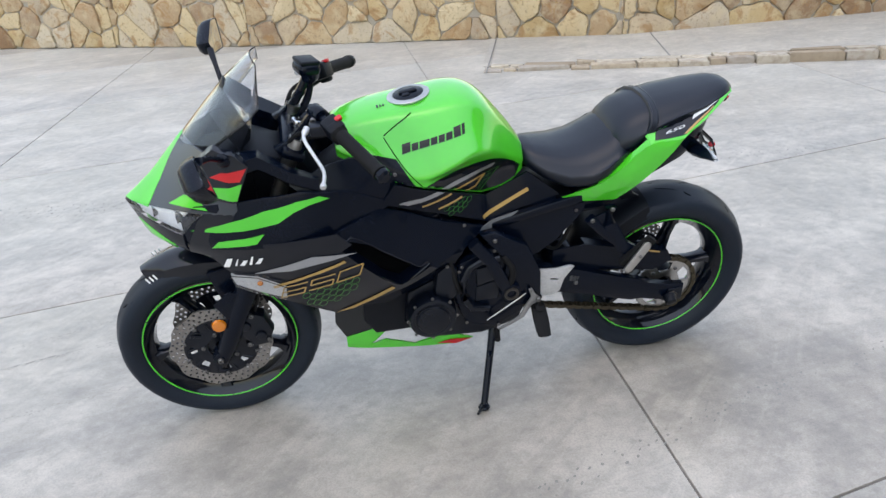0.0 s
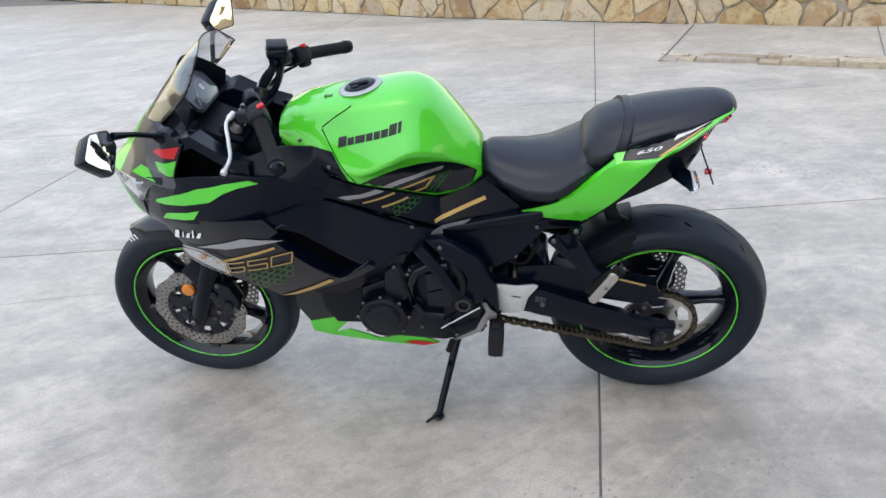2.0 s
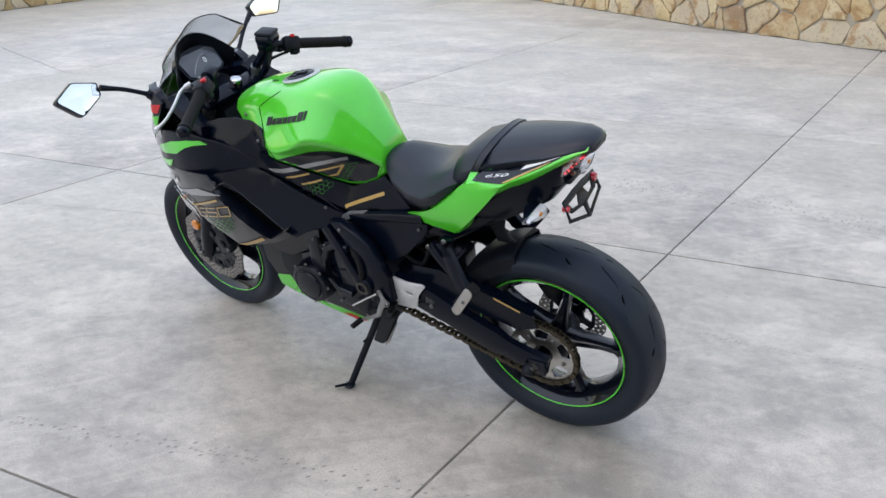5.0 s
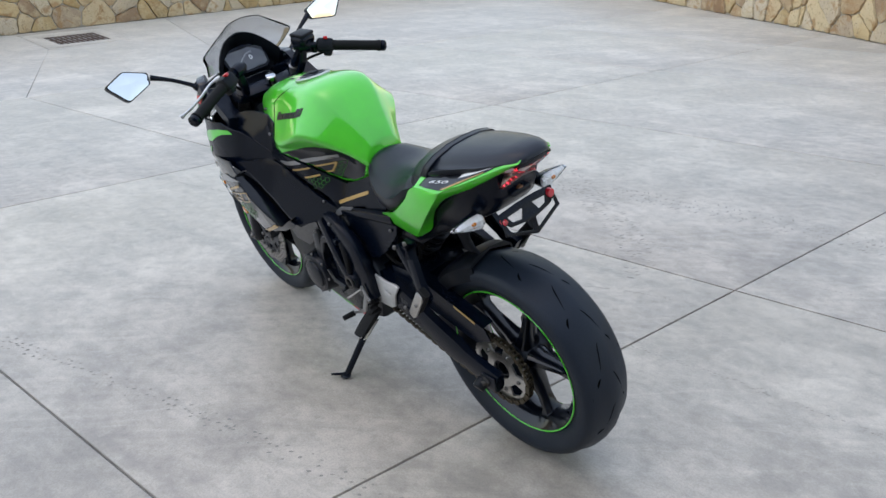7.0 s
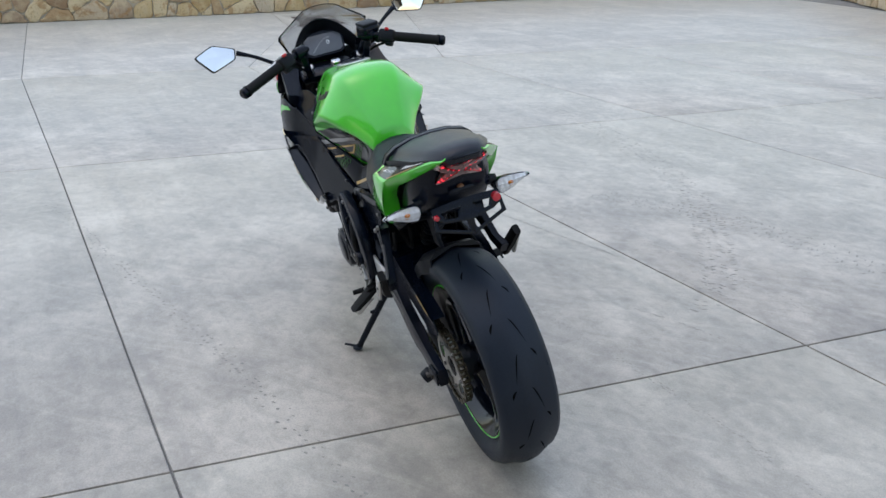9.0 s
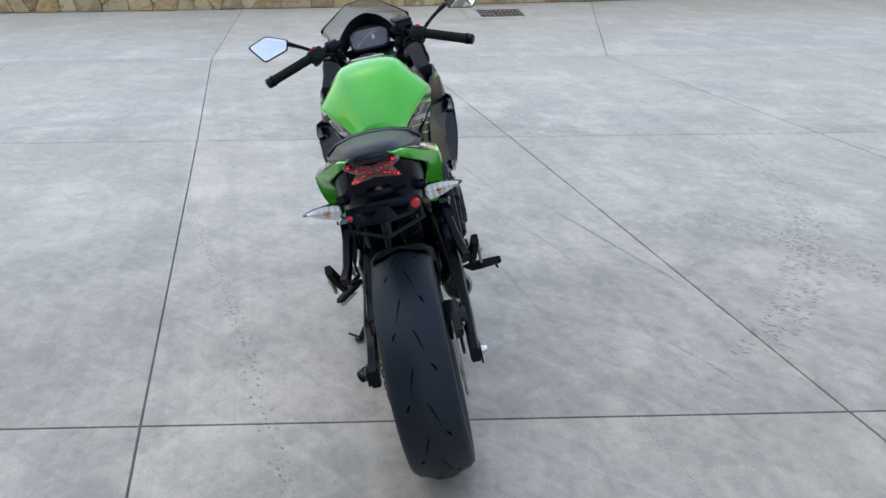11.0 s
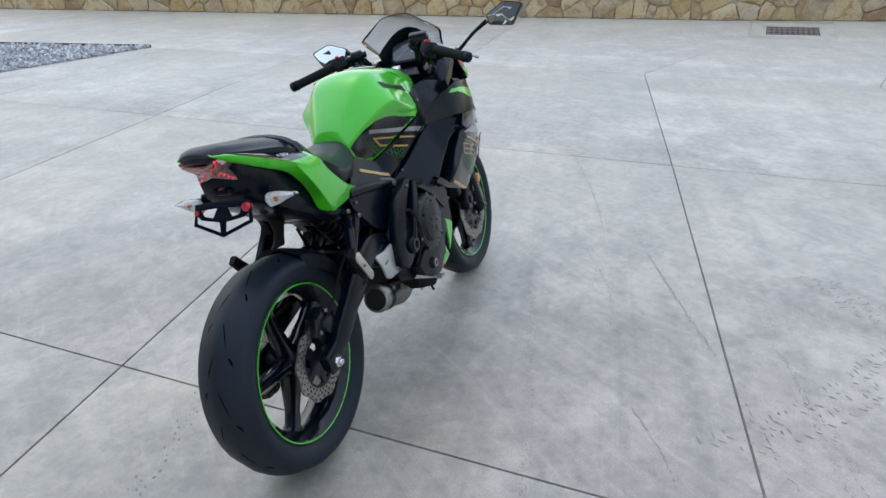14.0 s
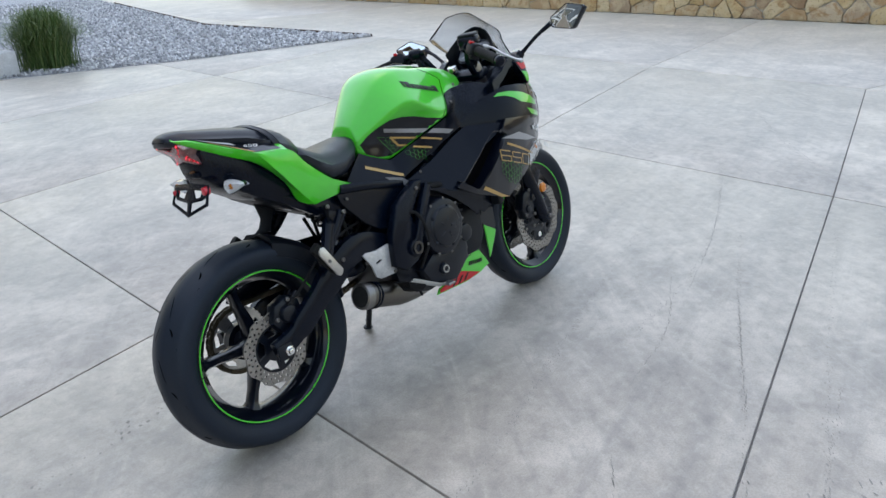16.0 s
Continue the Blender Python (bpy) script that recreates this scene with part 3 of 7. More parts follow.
beam(t, smooth_path([(0.50, -0.115, 0.445), (0.40, -0.128, 0.50), (0.30, -0.138, 0.505), (0.16, -0.142, 0.42), (0.05, -0.142, 0.345), (-0.03, -0.142, 0.318)], 4), [(0.04, 0.085)] * 12 + [(0.034, 0.070)] * 4 + [(0.03, 0.055)] * 5)
cyl(t, (0.46, -0.11, 0.45), (0.46, 0.11, 0.45), 0.045)
block(t, (0.09, 0.20, 0.09), Matrix.Translation((0.36, 0, 0.45)), 0.02)
arm = part("swingarm", t, SATIN, bike, "black swingarm")
for s in (1, -1):
    t = bmesh.new()
    cyl(t, (0, s * 0.150, 0.314), (0, s * 0.168, 0.314), 0.017, 0.016, 6, 0.002)
    cyl(t, (0, s * 0.158, 0.314), (0, s * 0.178, 0.314), 0.010, 0.009, 12, 0.002)
    part("axle_nut", t, CHROME if s < 0 else DARKSTEEL, arm)
    t = bmesh.new()
    block(t, (0.05, 0.006, 0.046), Matrix.Translation((-0.01, s * 0.158, 0.313)), 0.004)
    part("chain_adjuster", t, METALBLACK, arm)
    bolt(arm, 0.33 if s > 0 else 0.26, s * (0.152 if s > 0 else 0.160), 0.415 if s > 0 else 0.50, 1.2)
t = bmesh.new()
cyl(t, (0.01, 0.158, 0.312), (0.01, 0.185, 0.30), 0.020, 0.018, 16, 0.004)
part("stand_spool", t, MATTE, arm)
t = bmesh.new()
for k in range(4):
    block(t, (0.010, 0.001, 0.020), Matrix.Translation((0.345 - 0.012 * k, 0.150, 0.432 - 0.003 * k)), 0)
part("worn_mark", t, plain("faded_print", (0.035, 0.036, 0.038), 0.5), arm)
t = bmesh.new()
skin(t, [(0.40, 0.525), (0.30, 0.532), (0.02, 0.462), (0.00, 0.425), (0.06, 0.395), (0.30, 0.440), (0.40, 0.46)], lambda x, z: 0.122, 1, 0, 0.004)
skin(t, [(0.30, 0.532), (0.02, 0.462), (0.03, 0.455), (0.30, 0.525)], lambda x, z: 0.124, 1, 0, 0.040)
guard = part("chain_guard", t, SATIN, bike, "black plastic chain guard")
t = bmesh.new()
skin(t, [(0.13, 0.491), (0.05, 0.468), (0.05, 0.462), (0.13, 0.485)], lambda x, z: 0.1245, 1, 0.001, 0.001)
part("warning_sticker", t, GOLD, guard, "orange warning sticker")

# ---- rear hugger ----
t = bmesh.new()
rows = []
for k in range(15):
    a = radians(8 + 66 * k / 14)
    hw = between(k, (0, 0.072), (5, 0.094), (11, 0.094), (14, 0.080))
    r = 0.317
    rows.append([(r2 * math.cos(a), y, 0.312 + r2 * math.sin(a)) for y, r2 in ((-hw, r - 0.05), (-hw * 0.96, r - 0.012), (-hw * 0.7, r + 0.006), (0, r + 0.012), (hw * 0.7, r + 0.006), (hw * 0.96, r - 0.012), (hw, r - 0.05), (hw * 0.93, r - 0.05), (hw * 0.9, r - 0.014), (0, r + 0.006), (-hw * 0.9, r - 0.014), (-hw * 0.93, r - 0.05))])
loft(t, rows)
part("hugger", t, MATTE, bike, "matte black inner rear mudguard")
t = bmesh.new()
slab_plate(t, [(0.46, 0.70), (0.30, 0.69), (0.16, 0.745), (0.03, 0.815), (-0.02, 0.835), (0.00, 0.800), (0.08, 0.735), (0.16, 0.690), (0.27, 0.640), (0.36, 0.600), (0.46, 0.60)], "y", -0.085, 0.085, 0.014)
part("undertail", t, MATTE, bike, "matte black undertail tray")
t = bmesh.new()
slab_plate(t, [(0.205, 0.695), (0.118, 0.722), (0.128, 0.690), (0.134, 0.660), (0.120, 0.634), (0.096, 0.620), (0.156, 0.614), (0.168, 0.645), (0.180, 0.668)], "y", 0.020, 0.034, 0.005)
part("hugger_stay", t, MATTE, bike)

# ---- engine and frame ----
t = bmesh.new()
slab_plate(t, [(0.50, 0.29), (0.62, 0.255), (0.80, 0.27), (0.86, 0.34), (0.85, 0.46), (0.72, 0.52), (0.52, 0.55), (0.45, 0.47)], "y", -0.145, 0.145, 0.02)
slab_plate(t, [(0.66, 0.49), (0.84, 0.43), (0.95, 0.66), (0.86, 0.75), (0.76, 0.74)], "y", -0.125, 0.125, 0.015)
engine = part("engine", t, METALBLACK, bike, "black parallel-twin engine")
t = bmesh.new()
for k in range(9):
    o = Vector((0.735, 0, 0.52)) + Vector((0.40, 0, 0.92)).normalized() * (0.024 * k)
    block(t, (0.20, 0.275, 0.006), Matrix.Translation(o + Vector((0.03, 0, -0.02))) @ Matrix.Rotation(radians(23), 4, 'Y'), 0.002)
part("cylinder_fin", t, METALBLACK, engine)
t = bmesh.new()
cyl(t, (0.783, 0.14, 0.388), (0.783, 0.196, 0.388), 0.076, 0.072, 36, 0.012)
cyl(t, (0.783, 0.19, 0.388), (0.783, 0.203, 0.388), 0.058, 0.050, 36, 0.008)
cover = part("generator_cover", t, METALBLACK, engine, "round black generator cover")
for k in range(8):
    w = 2 * math.pi * k / 8
    bolt(cover, 0.783 + 0.074 * math.cos(w), 0.186, 0.388 + 0.074 * math.sin(w), 0.9)
t = bmesh.new()
slab_plate(t, [(0.774, 0.47), (0.765, 0.54), (0.735, 0.565), (0.705, 0.545), (0.698, 0.46), (0.72, 0.435), (0.76, 0.44)], "y", 0.13, 0.176, 0.012)
cover = part("starter_cover", t, METALBLACK, engine, "black starter cover")
for x, z in ((0.70, 0.535), (0.70, 0.47), (0.735, 0.56)):
    bolt(cover, x, 0.172, z, 0.9)
t = bmesh.new()
slab_plate(t, [(0.70, 0.56), (0.60, 0.60), (0.50, 0.555), (0.47, 0.47), (0.50, 0.35), (0.58, 0.30), (0.68, 0.33), (0.72, 0.45)], "y", 0.13, 0.172, 0.014)
cover = part("sprocket_cover", t, SATIN, engine, "black sprocket cover")
t = bmesh.new()
beam(t, [(0.585, 0.178, 0.572), (0.640, 0.180, 0.570), (0.672, 0.180, 0.552), (0.690, 0.180, 0.510), (0.688, 0.180, 0.440), (0.664, 0.178, 0.402), (0.610, 0.176, 0.392)], [(0.026, 0.020)] * 7)
part("cover_rim", t, METALBLACK, cover)
t = bmesh.new()
slab_plate(t, [(0.652, 0.540), (0.578, 0.548), (0.568, 0.500), (0.648, 0.478)], "y", 0.168, 0.181, 0.005)
slab_plate(t, [(0.650, 0.472), (0.572, 0.490), (0.585, 0.420), (0.652, 0.418)], "y", 0.168, 0.177, 0.005)
part("cover_step", t, METALBLACK, cover)
t = bmesh.new()
tube(t, smooth_path([(0.572, 0.178, 0.575), (0.548, 0.188, 0.535), (0.545, 0.190, 0.500), (0.556, 0.186, 0.468)], 5), 0.009, 10)
part("cover_pipe", t, GRIP, cover)
for x, z in ((0.70, 0.55), (0.605, 0.592), (0.50, 0.35), (0.585, 0.312), (0.685, 0.34)):
    bolt(cover, x - 0.008, 0.172, z, 0.9)
t = bmesh.new()
cyl(t, (0.685, -0.14, 0.478), (0.685, -0.205, 0.478), 0.104, 0.098, 40, 0.012)
cyl(t, (0.685, -0.20, 0.478), (0.685, -0.216, 0.478), 0.076, 0.068, 40, 0.006)
for k in range(5):
    w = 2 * math.pi * k / 5
    tube(t, [(0.685 + 0.02 * math.cos(w), -0.213, 0.478 + 0.02 * math.sin(w)), (0.685 + 0.075 * math.cos(w), -0.207, 0.478 + 0.075 * math.sin(w))], 0.006, 6)
cover = part("clutch_cover", t, METALBLACK, engine, "round black clutch cover")
for k in range(9):
    w = 2 * math.pi * k / 9
    bolt(cover, 0.685 + 0.097 * math.cos(w), -0.199, 0.478 + 0.097 * math.sin(w), 0.9)
t = bmesh.new()
slab_plate(t, [(0.80, 0.33), (0.80, 0.46), (0.72, 0.40), (0.62, 0.40), (0.56, 0.36), (0.60, 0.29), (0.72, 0.27)], "y", -0.19, -0.13, 0.014)
cyl(t, (0.80, -0.13, 0.42), (0.80, -0.195, 0.42), 0.036, 0.032, 24, 0.006)
cyl(t, (0.655, -0.17, 0.335), (0.655, -0.202, 0.335), 0.022, 0.020, 20, 0.004)
part("crankcase_cover", t, METALBLACK, engine)
t = bmesh.new()
revolve(t, [(0.010, 0), (0.014, 0), (0.014, 0.004), (0.010, 0.004)], 24, (0.655, -0.206, 0.335))
part("filler_ring", t, STEEL, engine)
for s, line, r in ((1, [(0.70, 0.13, 0.60), (0.76, 0.165, 0.62), (0.84, 0.160, 0.60), (0.93, 0.12, 0.56)], 0.014), (1, [(0.64, 0.15, 0.42), (0.70, 0.178, 0.47), (0.73, 0.160, 0.60)], 0.007), (-1, [(0.58, -0.14, 0.60), (0.66, -0.165, 0.62), (0.78, -0.16, 0.60), (0.92, -0.12, 0.56)], 0.014), (-1, [(0.50, -0.15, 0.55), (0.57, -0.19, 0.56), (0.60, -0.20, 0.46), (0.57, -0.17, 0.36)], 0.006)):
    t = bmesh.new()
    tube(t, smooth_path(line, 5), r, 10)
    part("hose", t, GRIP, engine)
# frame: pivot plates, seat tubes, main tubes
for s in (1, -1):
    t = bmesh.new()
    slab_plate(t, [(0.50, 0.60), (0.60, 0.66), (0.64, 0.655), (0.56, 0.55), (0.585, 0.47), (0.56, 0.40), (0.50, 0.38), (0.45, 0.41), (0.455, 0.50)], "y", s * 0.150 if s > 0 else -0.184, 0.184 if s > 0 else -0.150, 0.008)
    cyl(t, (0.548, s * 0.15, 0.446), (0.548, s * 0.196, 0.446), 0.034, 0.030, 28, 0.004)
    frame_plate = part("pivot_plate", t, SATIN, bike, "black frame pivot plate")
    t = bmesh.new()
    revolve(t, [(0.014, 0), (0.022, 0), (0.022, 0.006), (0.014, 0.006)], 24, (0.548, s * 0.198 - 0.003, 0.446))
    part("pivot_ring", t, DARKSTEEL, frame_plate)
    bolt(frame_plate, 0.60, s * 0.184, 0.635, 1.1)
    t = bmesh.new()
    tube(t, smooth_path([(1.06, s * 0.05, 0.84), (0.90, s * 0.105, 0.75), (0.70, s * 0.10, 0.66), (0.58, s * 0.12, 0.60)]), 0.017, 10)
    part("frame_tube", t, SATIN, bike)
    t = bmesh.new()
    beam(t, [(0.60, s * 0.085, 0.65), (0.42, s * 0.088, 0.655), (0.25, s * 0.095, 0.665), (0.05, s * 0.07, 0.79)], [(0.03, 0.05), (0.03, 0.05), (0.028, 0.045), (0.02, 0.03)])
    part("subframe_rail", t, SATIN, bike)
    t = bmesh.new()
    beam(t, smooth_path([(0.66, s * 0.175, 0.63), (0.61, s * 0.186, 0.565), (0.58, s * 0.186, 0.50), (0.555, s * 0.182, 0.45)], 4), [(0.028, 0.034)] * 13)
    part("frame_strut", t, SATIN, bike)
    # side box below the seat
    t = bmesh.new()
    skin(t, [(0.600, 0.640), (0.565, 0.645), (0.450, 0.670), (0.316, 0.688), (0.322, 0.662), (0.338, 0.641), (0.403, 0.571), (0.455, 0.537), (0.486, 0.531), (0.529, 0.575), (0.585, 0.615)], lambda x, z: 0.130 + 0.05 * (0.68 - z), s, 0, 0.03, 0.02)
    box = part("side_cover", t, SATIN, bike, "satin black side cover")
    bolt(box, 0.345, s * 0.133, 0.667, 0.9)
    t = bmesh.new()
    beam(t, smooth_path([(0.605, s * 0.122, 0.652), (0.540, s * 0.128, 0.664), (0.440, s * 0.128, 0.686), (0.330, s * 0.122, 0.702)], 4), [(0.026, 0.026)] * 13)
    part("cover_rail", t, SATIN, bike)
    # pillion hanger
    t = bmesh.new()
    beam(t, [(0.245, s * 0.145, 0.672), (0.245, s * 0.150, 0.62), (0.205, s * 0.165, 0.545), (0.165, s * 0.178, 0.520)], [(0.024, 0.034), (0.024, 0.036), (0.026, 0.040), (0.03, 0.04)])
    beam(t, [(0.305, s * 0.145, 0.640), (0.270, s * 0.150, 0.600), (0.220, s * 0.160, 0.560)], [(0.022, 0.030), (0.022, 0.026), (0.02, 0.03)])
    slab_plate(t, [(0.25, 0.66), (0.30, 0.64), (0.23, 0.565)], "y", min(s * 0.142, s * 0.150), max(s * 0.142, s * 0.150), 0.002)
    hanger = part("footrest_hanger", t, SATIN, bike, "black pillion footrest hanger")
    bolt(hanger, 0.245, s * 0.160, 0.672, 1.2)
    bolt(hanger, 0.302, s * 0.158, 0.640, 1.2)
    t = bmesh.new()
    beam(t, [(0.205, s * 0.190, 0.490), (0.165, s * 0.200, 0.540), (0.130, s * 0.207, 0.585)], [(0.020, 0.032), (0.022, 0.034), (0.020, 0.030)])
    peg = part("pillion_footrest", t, GRIP, hanger, "folded black pillion footrest")
    t = bmesh.new()
    slab_plate(t, [(0.210, 0.494), (0.206, 0.482), (0.195, 0.476), (0.184, 0.482), (0.137, 0.556), (0.135, 0.569), (0.145, 0.579), (0.158, 0.577)], "y", min(s * 0.211, s * 0.219), max(s * 0.211, s * 0.219), 0.003)
    plate = part("footrest_plate", t, STEEL, hanger, "bright steel footrest plate")
    bolt(plate, 0.166, s * 0.219, 0.532, 0.9)
    # heel guards
    t = bmesh.new()
    slab_plate(t, [(0.480, 0.478), (0.455, 0.488), (0.400, 0.482), (0.354, 0.488), (0.342, 0.482), (0.370, 0.442), (0.382, 0.398), (0.402, 0.386), (0.468, 0.384), (0.474, 0.392), (0.454, 0.430)], "y", min(s * 0.150, s * 0.158), max(s * 0.150, s * 0.158), 0.002, [[(0.392, 0.438), (0.416, 0.443), (0.414, 0.449), (0.390, 0.444)]])
    guard = part("heel_guard", t, SILVER, bike, "silver aluminium heel guard")
    bolt(guard, 0.466, s * 0.158, 0.470, 1.0)
    bolt(guard, 0.462, s * 0.158, 0.392, 1.0)

# rider footrests
t = bmesh.new()
beam(t, [(0.458, 0.172, 0.400), (0.457, 0.190, 0.384), (0.458, 0.200, 0.374)], [(0.020, 0.026), (0.022, 0.026), (0.022, 0.024)])
beam(t, [(0.458, 0.186, 0.372), (0.459, 0.222, 0.346), (0.460, 0.254, 0.322)], [(0.034, 0.042), (0.036, 0.044), (0.032, 0.040)])
peg = part("footrest", t, GRIP, bike, "black rubber rider footrest")
t = bmesh.new()
tube(t, [(0.461, 0.249, 0.320), (0.462, 0.258, 0.305)], [0.0055, 0.0035], 8)
part("footrest_tip", t, STEEL, peg, "bright steel peg tip")
t = bmesh.new()
beam(t, [(0.440, 0.200, 0.347), (0.441, 0.252, 0.309)], [(0.020, 0.006), (0.018, 0.006)])
part("footrest_plate", t, STEEL, peg, "bright steel underside plate")
t = bmesh.new()
beam(t, [(0.455, -0.170, 0.350), (0.452, -0.205, 0.345), (0.450, -0.272, 0.350)], [(0.030, 0.030), (0.040, 0.034), (0.038, 0.034)])
tube(t, [(0.45, -0.268, 0.345), (0.45, -0.276, 0.322)], 0.004, 8)
part("footrest", t, GRIP, bike, "black rubber rider footrest")
t = bmesh.new()
slab_plate(t, [(0.495, 0.450), (0.485, 0.454), (0.472, 0.428), (0.456, 0.412), (0.462, 0.399), (0.482, 0.390), (0.503, 0.348), (0.540, 0.326), (0.588, 0.305), (0.589, 0.312), (0.548, 0.334), (0.518, 0.354), (0.501, 0.392), (0.486, 0.420)], "y", 0.190, 0.196, 0.002)
lever = part("shift_lever", t, LEVER, bike, "silver gear shift lever")
bolt(lever, 0.463, 0.196, 0.409, 1.3)
bolt(lever, 0.488, 0.196, 0.446, 0.8)
t = bmesh.new()
tube(t, [(0.588, 0.192, 0.306), (0.596, 0.232, 0.304)], [0.0095, 0.0085], 12)
part("toe_rubber", t, GRIP, lever)
t = bmesh.new()
tube(t, [(0.502, 0.190, 0.434), (0.618, 0.186, 0.349)], 0.0035, 8)
part("shift_rod", t, CHROME, bike, "thin bright gear shift rod")
t = bmesh.new()
slab_plate(t, [(0.47, 0.345), (0.50, 0.355), (0.62, 0.295), (0.66, 0.285), (0.66, 0.276), (0.61, 0.285), (0.50, 0.335)], "y", -0.202, -0.196, 0.002)
block(t, (0.036, 0.03, 0.009), Matrix.Translation((0.655, -0.206, 0.283)), 0.003)
part("brake_pedal", t, LEVER, bike, "silver rear brake pedal")

# kickstand
t = bmesh.new()
tube(t, [(0.575, 0.115, 0.285), (0.590, 0.145, 0.235), (0.640, 0.255, 0.062)], [0.014, 0.012, 0.011], 12)
tube(t, [(0.600, 0.165, 0.205), (0.606, 0.190, 0.200)], 0.006, 8)
stand = part("kickstand", t, SATIN, bike, "black steel kickstand, folded out")
t = bmesh.new()
foot = bmesh.new()
revolve(foot, [(0.0005, -0.004), (0.017, -0.004), (0.019, 0.0), (0.016, 0.005), (0.0005, 0.006)], 20, closed=False)
merge(t, foot, Matrix.Translation((0.642, 0.262, 0.058)) @ Matrix.Rotation(radians(90 + 11), 4, 'X'))
part("stand_foot", t, METALBLACK, stand)
t = bmesh.new()
tube(t, [(0.645, 0.262, 0.062), (0.672, 0.300, 0.072)], [0.006, 0.004], 8)
part("stand_tang", t, METALBLACK, stand)
t = bmesh.new()
coil = [Vector((0.592, 0.13, 0.255)).lerp(Vector((0.612, 0.185, 0.165)), k / 80) + Vector((math.cos(k * 0.9), 0.3 * math.sin(k * 0.9), 0.4 * math.sin(k * 0.9))) * 0.006 for k in range(81)]
tube(t, coil, 0.0016, 5)
part("stand_spring", t, DARKSTEEL, stand)

# exhaust
t = bmesh.new()
tube(t, [(0.325, -0.135, 0.352), (0.345, -0.134, 0.347), (0.49, -0.118, 0.300), (0.53, -0.108, 0.288), (0.60, -0.085, 0.268), (0.70, -0.05, 0.25)], [0.039, 0.042, 0.042, 0.039, 0.033, 0.028], 32)
TITAN = plain("heat_tinted_steel", (0.15, 0.138, 0.122), 0.40, 1.0, grain=220, bump=0.1, size=0.0003)
exhaust = part("exhaust", t, TITAN, bike, "short steel exhaust silencer")
t = bmesh.new()
ring = bmesh.new()
revolve(ring, [(0.027, -0.02), (0.030, 0.0), (0.036, 0.004), (0.042, 0.002), (0.0445, -0.006), (0.0445, -0.024), (0.040, -0.028), (0.032, -0.02)], 36)
ax = Vector((-0.965, -0.06, 0.25)).normalized()
merge(t, ring, Matrix.Translation((0.318, -0.136, 0.354)) @ Vector((0, 1, 0)).rotation_difference(ax).to_matrix().to_4x4())
part("end_cap", t, plain("grey_cap_steel", (0.24, 0.23, 0.22), 0.36, 0.9, grain=200), exhaust, "grey rolled end cap")
for f in (0.10, 0.19):
    t = bmesh.new()
    ring = bmesh.new()
    revolve(ring, [(0.0415, -0.004), (0.0445, -0.003), (0.0450, 0.0), (0.0445, 0.003), (0.0415, 0.004)], 32)
    p = Vector((0.345, -0.134, 0.347)).lerp(Vector((0.49, -0.118, 0.300)), f)
    merge(t, ring, Matrix.Translation(p) @ Vector((0, 1, 0)).rotation_difference(Vector((0.145, 0.016, -0.047)).normalized()).to_matrix().to_4x4())
    part("clamp_ring", t, SATIN, exhaust, "black clamp ring")
# a near-black plug fills the mouth; the hole's shade is its colour
t = bmesh.new()
cyl(t, (0.326, -0.135, 0.351), (0.314, -0.136, 0.3545), 0.0345, 0.0345, 28)
part("outlet", t, plain("outlet_shade", (0.006, 0.006, 0.006), 0.9), exhaust)
t = bmesh.new()
for k in range(2):
    tube(t, smooth_path([(0.93, -0.05 + 0.1 * k, 0.60), (0.97, -0.05 + 0.1 * k, 0.48), (0.92, -0.05 + 0.09 * k, 0.33), (0.78, -0.05 + 0.05 * k, 0.255), (0.66, -0.05, 0.25)]), 0.021, 12)
part("header_pipe", t, STEEL, exhaust)

# rear shock
t = bmesh.new()
coil = [Vector((0.42, -0.03, 0.50)).lerp(Vector((0.28, -0.03, 0.66)), k / 120) + 0.030 * (Vector((0.75, 0, 0.66)) * math.cos(k * 0.42) + Vector((0, 1, 0)) * math.sin(k * 0.42)) for k in range(121)]
tube(t, coil, 0.005, 6)
part("shock_spring", t, METALBLACK, bike)
for k in range(5):
    y = -0.10 + 0.05 * k
    t = bmesh.new()
    tube(t, smooth_path([(0.34, y, 0.60), (0.36 + 0.02 * (k % 3), y, 0.52), (0.44, y * 1.1, 0.55), (0.52, y, 0.60)], 5), 0.006, 6)
    part("cable", t, GRIP, bike)

# grey trim below the tank, rear caliper
for s in (1, -1):
    t = bmesh.new()
    skin(t, [(0.648, 0.636), (0.595, 0.672), (0.520, 0.692), (0.548, 0.670), (0.622, 0.634)], lambda x, z: 0.136, s, 0, 0.004)
    part("frame_trim", t, plain("grey_trim", (0.16, 0.165, 0.175), 0.4, 0.2), bike, "grey frame trim")
t = bmesh.new()
slab_plate(t, [(-0.006, 0.392), (0.012, 0.440), (0.058, 0.456), (0.098, 0.432), (0.104, 0.392), (0.074, 0.352), (0.022, 0.350)], "y", -0.124, -0.080, 0.010)
cyl(t, (0.048, -0.110, 0.406), (0.048, -0.140, 0.406), 0.030, 0.026, 24, 0.006)
slab_plate(t, [(0.070, 0.380), (0.100, 0.400), (0.075, 0.330), (0.030, 0.290), (0.012, 0.310)], "y", -0.118, -0.108, 0.003)
caliper = part("rear_caliper", t, METALBLACK, bike, "black rear brake caliper")
for x, z in ((0.008, 0.400), (0.088, 0.398), (0.056, 0.446), (0.040, 0.312)):
    bolt(caliper, x, -0.126, z, 1.2)
t = bmesh.new()
tube(t, smooth_path([(0.05, -0.13, 0.43), (0.10, -0.13, 0.455), (0.20, -0.12, 0.52), (0.30, -0.11, 0.56), (0.42, -0.10, 0.58)]), 0.0045, 8)
part("brake_hose", t, GRIP, caliper)
